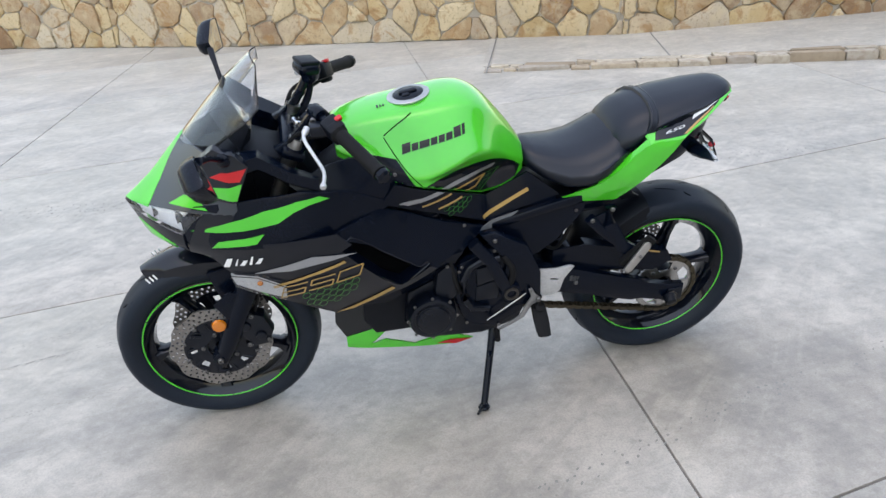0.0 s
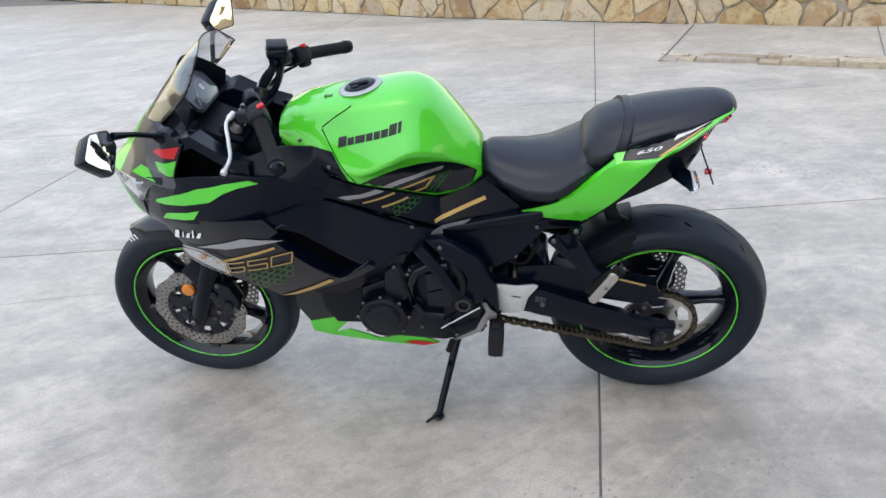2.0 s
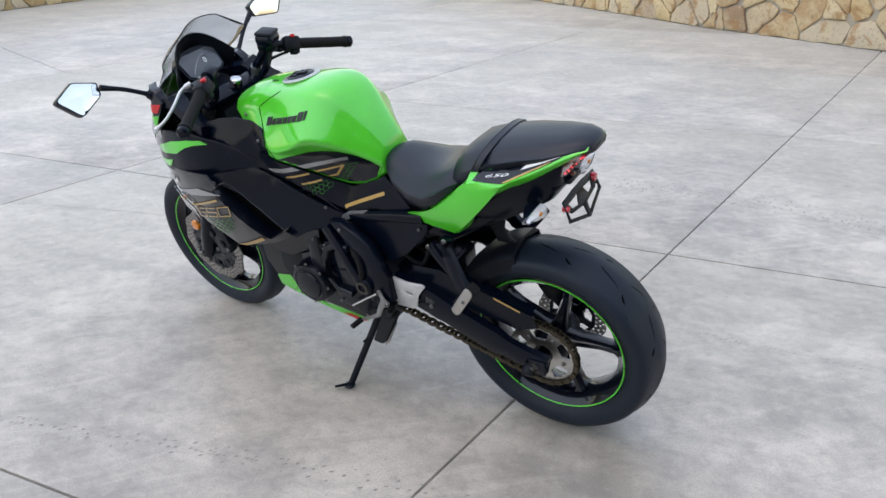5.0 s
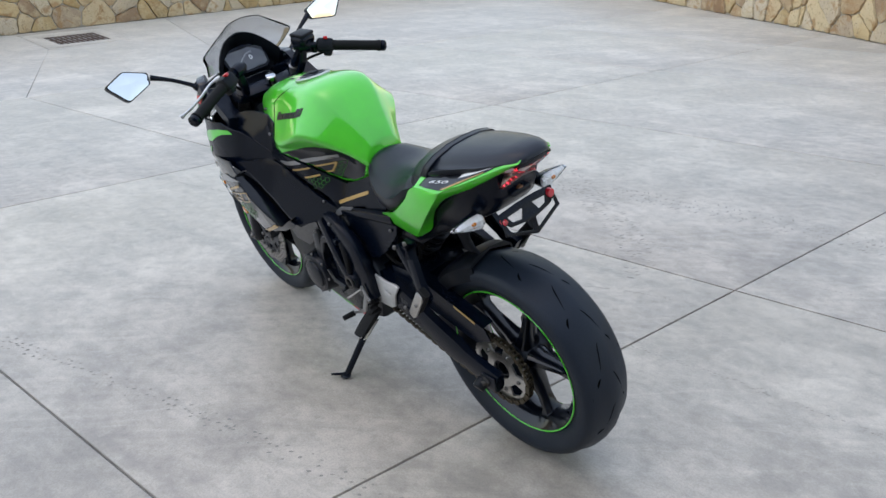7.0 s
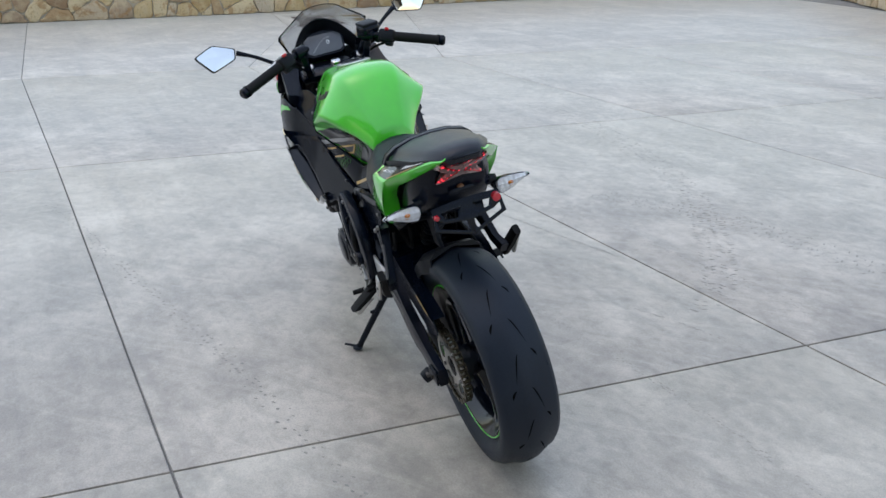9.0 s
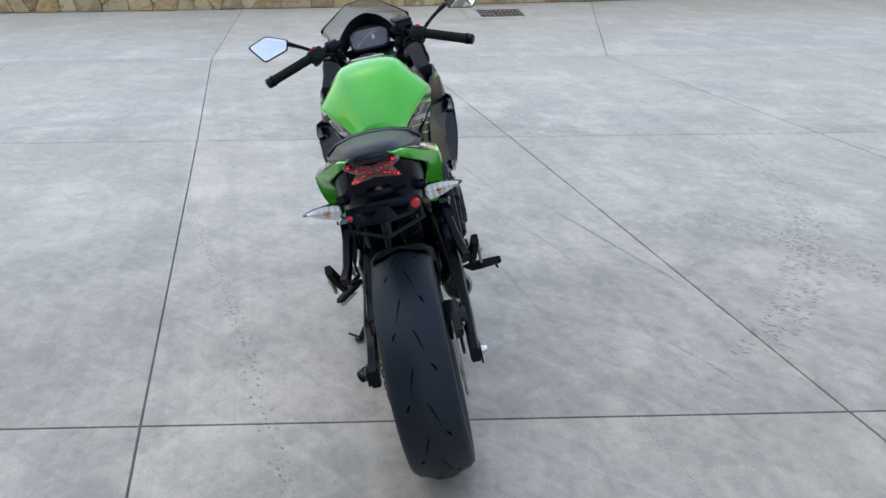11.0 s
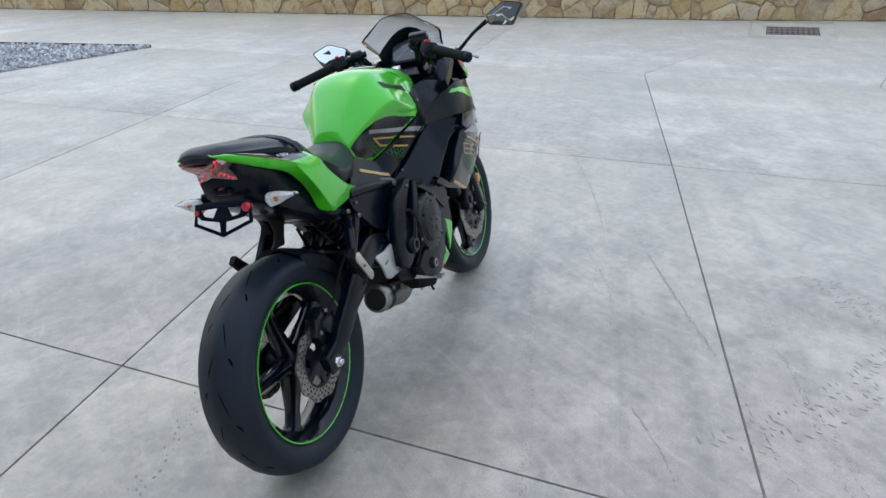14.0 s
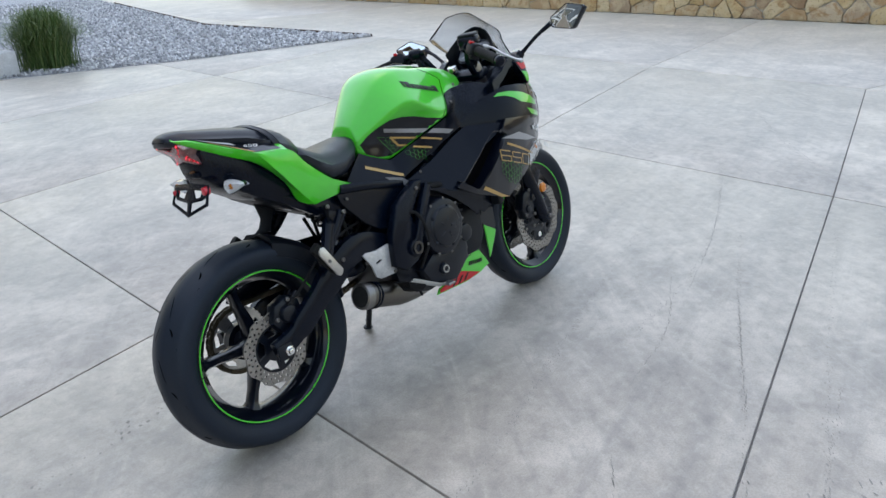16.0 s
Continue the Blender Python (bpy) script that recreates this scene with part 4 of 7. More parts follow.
t = bmesh.new()
slab_plate(t, [(0.78, 0.30), (0.95, 0.30), (0.985, 0.36), (0.985, 0.50), (0.90, 0.54), (0.80, 0.50)], "y", -0.125, 0.125, 0.02)
part("sump_guard", t, MATTE, bike)

# dark inner body: airbox, radiator
t = bmesh.new()
slab_plate(t, [(0.42, 0.60), (0.62, 0.56), (0.80, 0.60), (1.00, 0.70), (1.06, 0.84), (0.96, 0.90), (0.86, 0.82), (0.60, 0.70), (0.52, 0.74), (0.42, 0.72)], "y", -0.068, 0.068, 0.02)
part("airbox", t, MATTE, bike)
t = bmesh.new()
block(t, (0.035, 0.36, 0.26), Matrix.Translation((1.015, 0, 0.585)) @ Matrix.Rotation(radians(-14), 4, 'Y'), 0.006)
radiator = part("radiator", t, MATTE, bike, "black radiator behind the fairing")


# ---- tank ----
def half_ring(x, prof):
    """A closed ring at x from a half profile of (y, z), bottom to top."""
    left = [(x, y, z) for y, z in prof]
    return left + [(x, -y, z) for y, z in prof[-2::-1]]


# per station: x, foot (y, z), lobe edge (y, z), shoulder (y, z), plateau edge (y, z), top
TANK = [
    (1.005, 0.088, 0.905, 0.096, 0.925, 0.084, 0.948, 0.056, 0.964, 0.969),
    (0.960, 0.114, 0.880, 0.119, 0.905, 0.102, 0.945, 0.069, 0.980, 0.989),
    (0.900, 0.143, 0.855, 0.146, 0.880, 0.119, 0.940, 0.080, 0.991, 1.002),
    (0.850, 0.166, 0.841, 0.166, 0.866, 0.132, 0.922, 0.086, 0.997, 1.009),
    (0.790, 0.180, 0.828, 0.183, 0.856, 0.146, 0.920, 0.090, 1.003, 1.016),
    (0.720, 0.142, 0.793, 0.184, 0.884, 0.150, 0.942, 0.090, 1.014, 1.028),
    (0.660, 0.112, 0.764, 0.178, 0.914, 0.140, 0.956, 0.086, 1.016, 1.029),
    (0.610, 0.084, 0.740, 0.152, 0.902, 0.122, 0.938, 0.076, 0.996, 1.010),
    (0.565, 0.080, 0.746, 0.112, 0.870, 0.098, 0.905, 0.062, 0.950, 0.963),
    (0.520, 0.074, 0.764, 0.082, 0.838, 0.072, 0.865, 0.048, 0.895, 0.907),
    (0.490, 0.060, 0.784, 0.064, 0.815, 0.056, 0.835, 0.038, 0.855, 0.862),
]
t = bmesh.new()
rings = []
for x, yb, zb, yl, zl, ys, zs, yp, zp, top in TANK:
    bend = Vector((yl, zl)) - Vector((yb, zb))
    low = Vector((yb, zb)) + bend * 0.5 - Vector((0.020, 0)) * min(1.0, max(0.0, yl - yb) / 0.03)
    rings.append([Vector((x, y, z)) for y, z in ((yb * 0.8, zb - 0.012), (yb, zb), tuple(low), (yl - bend.x * 0.08, zl - bend.y * 0.12), (yl, zl), (yl - (yl - ys) * 0.12, zl + (zs - zl) * 0.18), (ys, zs), (yp + (ys - yp) * 0.34, zp - (zp - zs) * 0.27), (yp, zp), (yp * 0.55, top - (top - zp) * 0.28), (0, top))])
# soft lines along the tank and round it
along = list(zip(*[smooth_path([ring[k] for ring in rings], 4) for k in range(11)]))
loft(t, [(lambda half: half + [Vector((p.x, -p.y, p.z)) for p in half[-2::-1]])(smooth_path(ring, 3)) for ring in along])
soft = [v for v in t.verts if all(len(e.link_faces) == 2 for e in v.link_edges) and all(len(f.verts) == 4 for f in v.link_faces)]
for _ in range(3):
    bmesh.ops.smooth_vert(t, verts=soft, factor=0.5, use_axis_x=True, use_axis_y=True, use_axis_z=True)
from mathutils.bvhtree import BVHTree
TANK_TREE = BVHTree.FromBMesh(t)
tank = part("fuel_tank", t, GREEN, bike, "glossy lime green fuel tank", 70)


def on_tank(side):
    def depth(x, z):
        hit = TANK_TREE.ray_cast(Vector((x, side * 0.5, z)), Vector((0, -side, 0)))[0]
        return side * hit.y if hit else 0.06
    return depth


def sticker(poly, depth, side, material, parent, name="decal", lift=0.0015, step=0.02, label=""):
    t = bmesh.new()
    skin(t, poly, depth, side, lift, 0.0012, step)
    return part(name, t, material, parent, label, 70)


def strokes(points, width):
    """A line with width as an outline in x and z."""
    a = [Vector(p) for p in points]
    out, back = [], []
    for i, p in enumerate(a):
        d = (a[min(i + 1, len(a) - 1)] - a[max(i - 1, 0)]).normalized()
        n = Vector((-d.y, d.x)) * width / 2
        out.append(tuple(p + n))
        back.append(tuple(p - n))
    return out + back[::-1]


def hexagons(x0, z0, cols, rows, r, shear, keep):
    """Outlines of a honeycomb."""
    for c in range(cols):
        for q in range(rows):
            x = x0 - c * r * 1.5
            z = z0 - (q + 0.5 * (c % 2)) * r * 1.73
            if keep(c, q):
                yield [(x + r * 0.92 * math.cos(k * math.pi / 3) + shear * (z0 - z), z + r * 0.92 * math.sin(k * math.pi / 3)) for k in range(6)]


def outline(poly, width, depth, side, material, parent, lift=0.0022):
    t = bmesh.new()
    n = len(poly)
    for k in range(n):
        skin(t, strokes([poly[k], poly[(k + 1) % n]], width), depth, side, lift, 0.0008, 0.05)
    return part("honeycomb_line", t, material, parent)


def word_mesh(body, depth, side, x_start, z_start, along, upward, height, lift=0.003, bold=0.0):
    """Figures in the built-in font, laid on a curved side."""
    c = bpy.data.curves.new("figures", 'FONT')
    c.body, c.size, c.offset = body, 1.0, bold
    ob = bpy.data.objects.new("figures", c)
    scene.collection.objects.link(ob)
    bpy.context.view_layer.update()
    mesh = bpy.data.meshes.new_from_object(ob.evaluated_get(bpy.context.evaluated_depsgraph_get()))
    bpy.data.objects.remove(ob)
    b = bmesh.new()
    b.from_mesh(mesh)
    bpy.data.meshes.remove(mesh)
    al, upv = Vector(along), Vector(upward)
    for v in b.verts:
        p = Vector((x_start, z_start)) + al * v.co.x * height + upv * v.co.y * height
        v.co = (p.x, side * (depth(p.x, p.y) + lift), p.y)
    return b


# tank decals: dark lower field, stripes, honeycomb, word shapes
for s in (1, -1):
    dep = on_tank(s)
    field = sticker([(0.796, 0.829), (0.740, 0.842), (0.690, 0.857), (0.640, 0.865), (0.598, 0.863), (0.555, 0.844), (0.522, 0.823), (0.500, 0.802), (0.514, 0.770), (0.560, 0.750), (0.612, 0.743), (0.660, 0.764), (0.714, 0.788), (0.750, 0.806)], dep, s, GLOSS, tank, "tank_field", 0.0012, 0.012, "gloss black field below the tank")
    sticker(strokes([(0.800, 0.828), (0.720, 0.790), (0.660, 0.761), (0.612, 0.739), (0.560, 0.746), (0.512, 0.767), (0.497, 0.803)], 0.006), dep, s, GREEN, tank, "field_edge", 0.003, 0.015)
    sticker([(0.582, 0.839), (0.588, 0.825), (0.722, 0.796), (0.742, 0.806)], dep, s, GREY, tank, "grey_stripe", 0.003, 0.012)
    sticker(strokes([(0.609, 0.804), (0.702, 0.783)], 0.0058), dep, s, GOLD, tank, "gold_stripe", 0.003, 0.012)
    sticker(strokes([(0.610, 0.806), (0.637, 0.771)], 0.0062), dep, s, GOLD, tank, "gold_stripe", 0.0034, 0.012)
    sticker(strokes([(0.634, 0.773), (0.668, 0.765)], 0.0058), dep, s, GOLD, tank, "gold_stripe", 0.003, 0.012)
    for line in ([(0.566, 0.815), (0.620, 0.749)], [(0.566, 0.815), (0.600, 0.806)]):
        sticker(strokes(line, 0.0012), dep, s, HEXLINE, tank, "honeycomb_edge", 0.003, 0.012)
    for poly in hexagons(0.602, 0.799, 2, 3, 0.0092, 0.78, lambda c, q: True):
        outline(poly, 0.0007, dep, s, HEXLINE, field)
    # eight upright word shapes where the maker's name stands
    x = 0.841
    for w, h in ((0.022, 0.026), (0.017, 0.019), (0.026, 0.019), (0.017, 0.019), (0.016, 0.019), (0.017, 0.019), (0.019, 0.026), (0.008, 0.026)):
        h = h * 0.84
        z = 0.914 + (0.841 - x) * 0.253
        sticker([(x, z), (x - w, z + w * 0.25), (x - w - h * 0.10, z + h + w * 0.25), (x - h * 0.10, z + h)], dep, s, INK, tank, "name_bar", 0.0018, 0.015)
        x -= w + 0.0034
t = bmesh.new()
ring = bmesh.new()
revolve(ring, [(0.040, -0.004), (0.056, -0.004), (0.058, 0.002), (0.052, 0.005), (0.042, 0.005)], 40)
up_y = Matrix.Rotation(radians(90), 4, 'X')
CAP = Matrix.Translation((0.797, 0, 1.015)) @ Matrix.Rotation(radians(9), 4, 'Y')
merge(t, ring, CAP @ up_y)
cap = part("filler_cap", t, STEEL, tank, "round fuel cap with a steel ring")
t = bmesh.new()
lid = bmesh.new()
revolve(lid, [(0.0005, 0), (0.041, 0), (0.041, 0.005), (0.036, 0.008), (0.0005, 0.008)], 32, closed=False)
merge(t, lid, CAP @ up_y)
block(t, (0.05, 0.020, 0.010), CAP @ Matrix.Translation((0, 0, 0.010)), 0.004)
block(t, (0.020, 0.050, 0.006), CAP @ Matrix.Translation((0.008, 0, 0.009)), 0.003)
part("cap_lid", t, SATIN, cap)
# front tank cover seam
for s in (1, -1):
    sticker(strokes([(0.806, 1.002), (0.845, 0.981), (0.882, 0.957)], 0.0022), on_tank(s), s, GROOVE_SHADE, tank, "cover_seam", 0.0008, 0.01)
    sticker(strokes([(0.883, 0.953), (0.858, 0.910), (0.838, 0.880), (0.797, 0.834)], 0.0024), on_tank(s), s, GROOVE_SHADE, tank, "cover_seam", 0.0008, 0.01)
    bolt(tank, 0.945, s * (on_tank(s)(0.945, 0.925) + 0.001), 0.925, 0.9)

t = bmesh.new()
for k in range(3):
    block(t, (0.004, 0.016 - 0.003 * k, 0.0008), Matrix.Translation((0.885 - 0.008 * k, 0.030, 1.0045 + 0.001 * k)) @ Matrix.Rotation(radians(6), 4, 'Y'), 0)
part("warning_sticker", t, INK, tank, "small printed fuel sticker")

# ---- seats ----
def cushion(rows, name, label, parent=None):
    rings = []
    for x, hw, top, bot, crown in rows:
        prof = ((hw * 0.80, bot), (hw * 0.97, bot + 0.012), (hw, bot + (top - bot) * 0.45), (hw * 0.93, top - crown * 1.05), (hw * 0.74, top - crown * 0.42), (hw * 0.40, top - crown * 0.08), (0, top))
        rings.append(half_ring(x, prof))
    t = bmesh.new()
    loft(t, rings)
    bmesh.ops.subdivide_edges(t, edges=t.edges[:], cuts=1, smooth=0.8, use_grid_fill=True)
    return part(name, t, VINYL, parent or bike, label, 75)


cushion([(0.490, 0.052, 0.836, 0.795, 0.014), (0.468, 0.082, 0.842, 0.782, 0.024), (0.430, 0.112, 0.836, 0.758, 0.036), (0.370, 0.136, 0.828, 0.735, 0.040), (0.310, 0.148, 0.834, 0.736, 0.044), (0.262, 0.150, 0.856, 0.764, 0.050), (0.225, 0.142, 0.878, 0.796, 0.052), (0.195, 0.126, 0.880, 0.812, 0.050)], "rider_seat", "black vinyl rider seat")
pillion = cushion([(0.240, 0.095, 0.862, 0.800, 0.026), (0.222, 0.114, 0.896, 0.800, 0.034), (0.190, 0.124, 0.922, 0.818, 0.040), (0.140, 0.125, 0.939, 0.858, 0.040), (0.060, 0.118, 0.954, 0.892, 0.034), (-0.030, 0.100, 0.966, 0.913, 0.026), (-0.090, 0.074, 0.974, 0.927, 0.020), (-0.119, 0.055, 0.971, 0.934, 0.015), (-0.134, 0.036, 0.962, 0.940, 0.008)], "pillion_seat", "black vinyl pillion seat with a strap")
t = bmesh.new()
rows = []
for y, z in ((0.121, 0.868), (0.1255, 0.888), (0.1175, 0.909), (0.093, 0.928), (0.050, 0.9405), (0, 0.9438), (-0.050, 0.9405), (-0.093, 0.928), (-0.1175, 0.909), (-0.1255, 0.888), (-0.121, 0.868)):
    n = Vector((0, y, z - 0.83)).normalized()
    p = Vector((0.118 + 0.45 * (0.944 - z), y, z))
    rows.append([p + Vector((dx, 0, 0)) + n * h for dx, h in ((-0.013, -0.004), (-0.011, 0.0032), (-0.008, 0.0040), (-0.007, 0.0028), (0.007, 0.0028), (0.008, 0.0040), (0.011, 0.0032), (0.013, -0.004))])
loft(t, rows)
part("seat_strap", t, VINYL, pillion)

# ---- tail ----
CREST = ((-0.124, 0.950), (-0.093, 0.943), (-0.050, 0.924), (-0.010, 0.905), (0.052, 0.877), (0.100, 0.872), (0.155, 0.864))


def crest(x):
    return between(x, *CREST, (0.20, 0.815), (0.30, 0.76), (0.42, 0.74))


def deck_height(x):
    return between(x, (-0.13, 0.006), (-0.093, 0.009), (-0.05, 0.016), (-0.01, 0.022), (0.052, 0.030), (0.10, 0.028), (0.155, 0.018))


def tail_y(x, z):
    w = between(x, (-0.15, 0.045), (-0.12, 0.058), (-0.093, 0.080), (-0.03, 0.118), (0.052, 0.156), (0.10, 0.160), (0.155, 0.158), (0.22, 0.152), (0.30, 0.147), (0.42, 0.138))
    return w - 0.4 * max(0.0, crest(x) - z) - 1.7 * max(0.0, z - crest(x))


t = bmesh.new()
rows = []
for x, hw, top, bot in ((0.34, 0.092, 0.74, 0.65), (0.20, 0.096, 0.80, 0.67), (0.08, 0.106, 0.86, 0.735), (0.02, 0.108, 0.884, 0.770), (-0.03, 0.090, 0.900, 0.800), (-0.058, 0.066, 0.918, 0.840)):
    rows.append(half_ring(x, ((hw * 0.5, bot), (hw * 0.85, bot + 0.008), (hw * 0.97, bot + (top - bot) * 0.3), (hw * 1.03, bot + (top - bot) * 0.7), (hw * 0.98, top), (hw * 0.4, top), (0, top))))
loft(t, rows)
part("tail_body", t, SATIN, bike, "satin black tail body")
# the cowl folds along a crease: a band below the seat, and a broad front facet with a pointed toe
CREASE = [(0.052, 0.156, 0.877), (0.092, 0.161, 0.828), (0.140, 0.156, 0.772), (0.184, 0.144, 0.724), (0.222, 0.130, 0.686)]
BAND_TOP = [(-0.122, 0.056, 0.950), (-0.093, 0.080, 0.943), (-0.050, 0.107, 0.924), (-0.010, 0.129, 0.905)] + CREASE
BAND_LOW = [(-0.118, 0.050, 0.945), (-0.088, 0.070, 0.928), (-0.046, 0.093, 0.904), (-0.004, 0.114, 0.881), (0.056, 0.128, 0.852), (0.110, 0.124, 0.812), (0.160, 0.112, 0.762), (0.184, 0.110, 0.710), (0.208, 0.120, 0.690)]
FRONT_TOP = [(0.056, 0.1555, 0.877), (0.158, 0.158, 0.864), (0.212, 0.153, 0.812), (0.290, 0.144, 0.750), (0.410, 0.117, 0.697)]
FRONT_LOW = CREASE[:-1] + [(0.228, 0.128, 0.683)]
for s in (1, -1):
    t = bmesh.new()
    for upper, lower, bulge in ((smooth_path(BAND_TOP, 5), smooth_path(BAND_LOW, 5), 0.003), (smooth_path(FRONT_TOP, 5), smooth_path(FRONT_LOW, 5), 0.004)):
        rows = []
        for a, b in zip(upper, lower):
            a, b = Vector(a), Vector(b)
            line = [a.lerp(b, n / 5) + Vector((0, bulge * math.sin(math.pi * n / 5), 0)) for n in range(6)]
            line = [Vector((p.x, s * p.y, p.z)) for p in line]
            rows.append(line + [p - Vector((0, s * 0.006, 0)) for p in line[::-1]])
        loft(t, rows)
    # the shoulder folds in to the seat
    shoulder = [Vector(p) for p in smooth_path(FRONT_TOP[1:4], 5)]
    loft(t, [[(p.x, s * p.y, p.z), (p.x - 0.006, s * (p.y - 0.022), p.z + 0.012), (p.x - 0.010, s * (p.y - 0.026), p.z + 0.004), (p.x, s * (p.y - 0.006), p.z - 0.006)] for p in shoulder])
    skin(t, list(CREST) + [(0.160, 0.876)] + [(x, z + deck_height(x)) for x, z in CREST[::-1]], tail_y, s, 0, 0.006, 0.02)
    tail = part("tail_cowl", t, GREEN, bike, "lime green tail cowl", 30)
    def deck(x, f):
        """A point of the tail's top deck, f from its outer edge to the seat."""
        return x, crest(x) + f * deck_height(x)
    field = [deck(0.140, 0.30), deck(0.130, 0.95), deck(0.052, 0.97), deck(-0.010, 0.97), deck(-0.078, 0.97), deck(-0.070, 0.45), deck(-0.010, 0.20), deck(0.050, 0.13), deck(0.062, 0.12), deck(0.100, 0.16)]
    sticker(field, tail_y, s, GLOSS, tail, "tail_field", 0.0018, 0.01)
    sticker([deck(0.020, 0.62), deck(-0.020, 0.60), deck(-0.072, 0.70), deck(-0.074, 0.86), deck(-0.020, 0.86), deck(0.008, 0.90)], tail_y, s, WHITE, tail, "white_stripe", 0.0034, 0.01)
    sticker([deck(0.056, 0.20), deck(0.010, 0.34), deck(-0.050, 0.48), deck(-0.050, 0.40), deck(0.006, 0.22), deck(0.048, 0.15)], tail_y, s, GOLD, tail, "gold_stripe", 0.0034, 0.01)
    if s > 0:
        b = word_mesh("650", tail_y, 1, 0.110, 0.8835, (-1.90, 0.30), (-0.60, 0.40), 0.021, 0.0040, 0.0)
    else:
        b = word_mesh("650", tail_y, -1, 0.036, 0.8990, (1.50, -0.24), (0.50, 0.44), 0.019, 0.0040, 0.0)
    part("tail_figures", b, WHITE, tail, "white figures")

# tail light
def light_outline(k):
    return [(y * k, 0.904 + (z - 0.904) * k) for y, z in ((0.058, 0.940), (0.0, 0.922), (-0.058, 0.940), (-0.063, 0.926), (-0.038, 0.904), (-0.062, 0.874), (0.0, 0.888), (0.062, 0.874), (0.038, 0.904), (0.063, 0.926))]


def light_x(x, z):
    return x + 0.88 * (0.940 - z)


def light_ring(x, wide, k):
    return [(light_x(x, z), y * wide, z) for y, z in light_outline(k)]


t = bmesh.new()
loft(t, [light_ring(-0.115, 0.98, 0.96), light_ring(-0.097, 1.06, 0.97), light_ring(-0.067, 1.14, 0.96)])
lamp = part("tail_light", t, plain("rosy_reflector", (0.42, 0.30, 0.30), 0.22, 0.6, 0.5, grain=260, vary=0.8), bike, "clear tail light with red lamps")
t = bmesh.new()
loft(t, [light_ring(-0.125, 0.95, 0.96), light_ring(-0.119, 1.02, 1.0), light_ring(-0.097, 1.08, 1.0), light_ring(-0.072, 1.14, 0.99)])
part("tail_lens", t, LENS, lamp)
m = Nodes("red_lamp", (0.5, 0.01, 0.02), 0.3)
m.b.inputs["Emission Color"].default_value = (1, 0.03, 0.06, 1)
m.b.inputs["Emission Strength"].default_value = 2.2
rng = random.Random(5)
for sy in (1, -1):
    for y, z in ((0.052, 0.934), (0.044, 0.928), (0.034, 0.921), (0.022, 0.915), (0.010, 0.908), (0.024, 0.899), (0.034, 0.892), (0.044, 0.886), (0.054, 0.880)):
        y, z = y + rng.uniform(-0.002, 0.002), z + rng.uniform(-0.0015, 0.0015)
        t = bmesh.new()
        bmesh.ops.create_icosphere(t, subdivisions=1, radius=rng.uniform(0.0014, 0.0026))
        t.transform(Matrix.Translation((light_x(-0.1175, z), sy * y, z)) @ Matrix.Diagonal((0.8, rng.uniform(1.0, 1.9), 0.9, 1)))
        part("led", t, m.mat, lamp)
t = bmesh.new()
for sy in (1, -1):
    for (y0, z0), (y1, z1) in (((0.008, 0.906), (0.055, 0.937)), ((0.008, 0.903), (0.056, 0.879))):
        tube(t, [(light_x(-0.116, z0), sy * y0, z0), (light_x(-0.116, z1), sy * y1, z1)], 0.0022, 6)
part("red_reflector", t, REDLENS, lamp, "red inner light bars")
# plate holder
t = bmesh.new()
slab_plate(t, [(0.090, 0.800), (0.090, 0.828), (0.03, 0.832), (-0.03, 0.832), (-0.090, 0.828), (-0.095, 0.772), (0.0, 0.738), (0.095, 0.772)], "x", -0.004, 0.0, 0.001,
           [[(0.070, 0.812), (0.016, 0.814), (0.030, 0.790), (0.060, 0.795)], [(0.084, 0.800), (0.070, 0.786), (0.010, 0.777), (0.008, 0.751), (0.084, 0.778)], [(-0.016, 0.814), (-0.062, 0.812), (-0.054, 0.795), (-0.030, 0.790)], [(-0.010, 0.777), (-0.066, 0.786), (-0.084, 0.796), (-0.084, 0.778), (-0.008, 0.751)]])
t.transform(Matrix.Translation((-0.070, 0, 0.822)) @ Matrix.Rotation(radians(22), 4, 'Y') @ Matrix.Translation((0, 0, -0.83)))
holder = part("plate_holder", t, SATIN, bike, "empty black number plate holder")
t = bmesh.new()
block(t, (0.09, 0.066, 0.016), Matrix.Translation((-0.025, 0, 0.838)) @ Matrix.Rotation(radians(10), 4, 'Y'), 0.006)
block(t, (0.05, 0.05, 0.06), Matrix.Translation((-0.01, 0, 0.86)), 0.01)
part("plate_arm", t, SATIN, holder)
for y, z, r in ((-0.078, 0.806, 0.013), (0.082, 0.800, 0.008)):
    t = bmesh.new()
    cyl(t, (-0.070, y, z), (-0.088, y, z), r, r * 0.9, 20, 0.003)
    part("red_reflector", t, REDLENS, holder, "round red reflector")
t = bmesh.new()
cyl(t, (-0.066, 0.0, 0.846), (-0.035, 0, 0.850), 0.011, 0.012, 16, 0.004)
part("plate_lamp", t, plain("smoked_amber", (0.14, 0.065, 0.03), 0.2, 0, 0.6), holder)


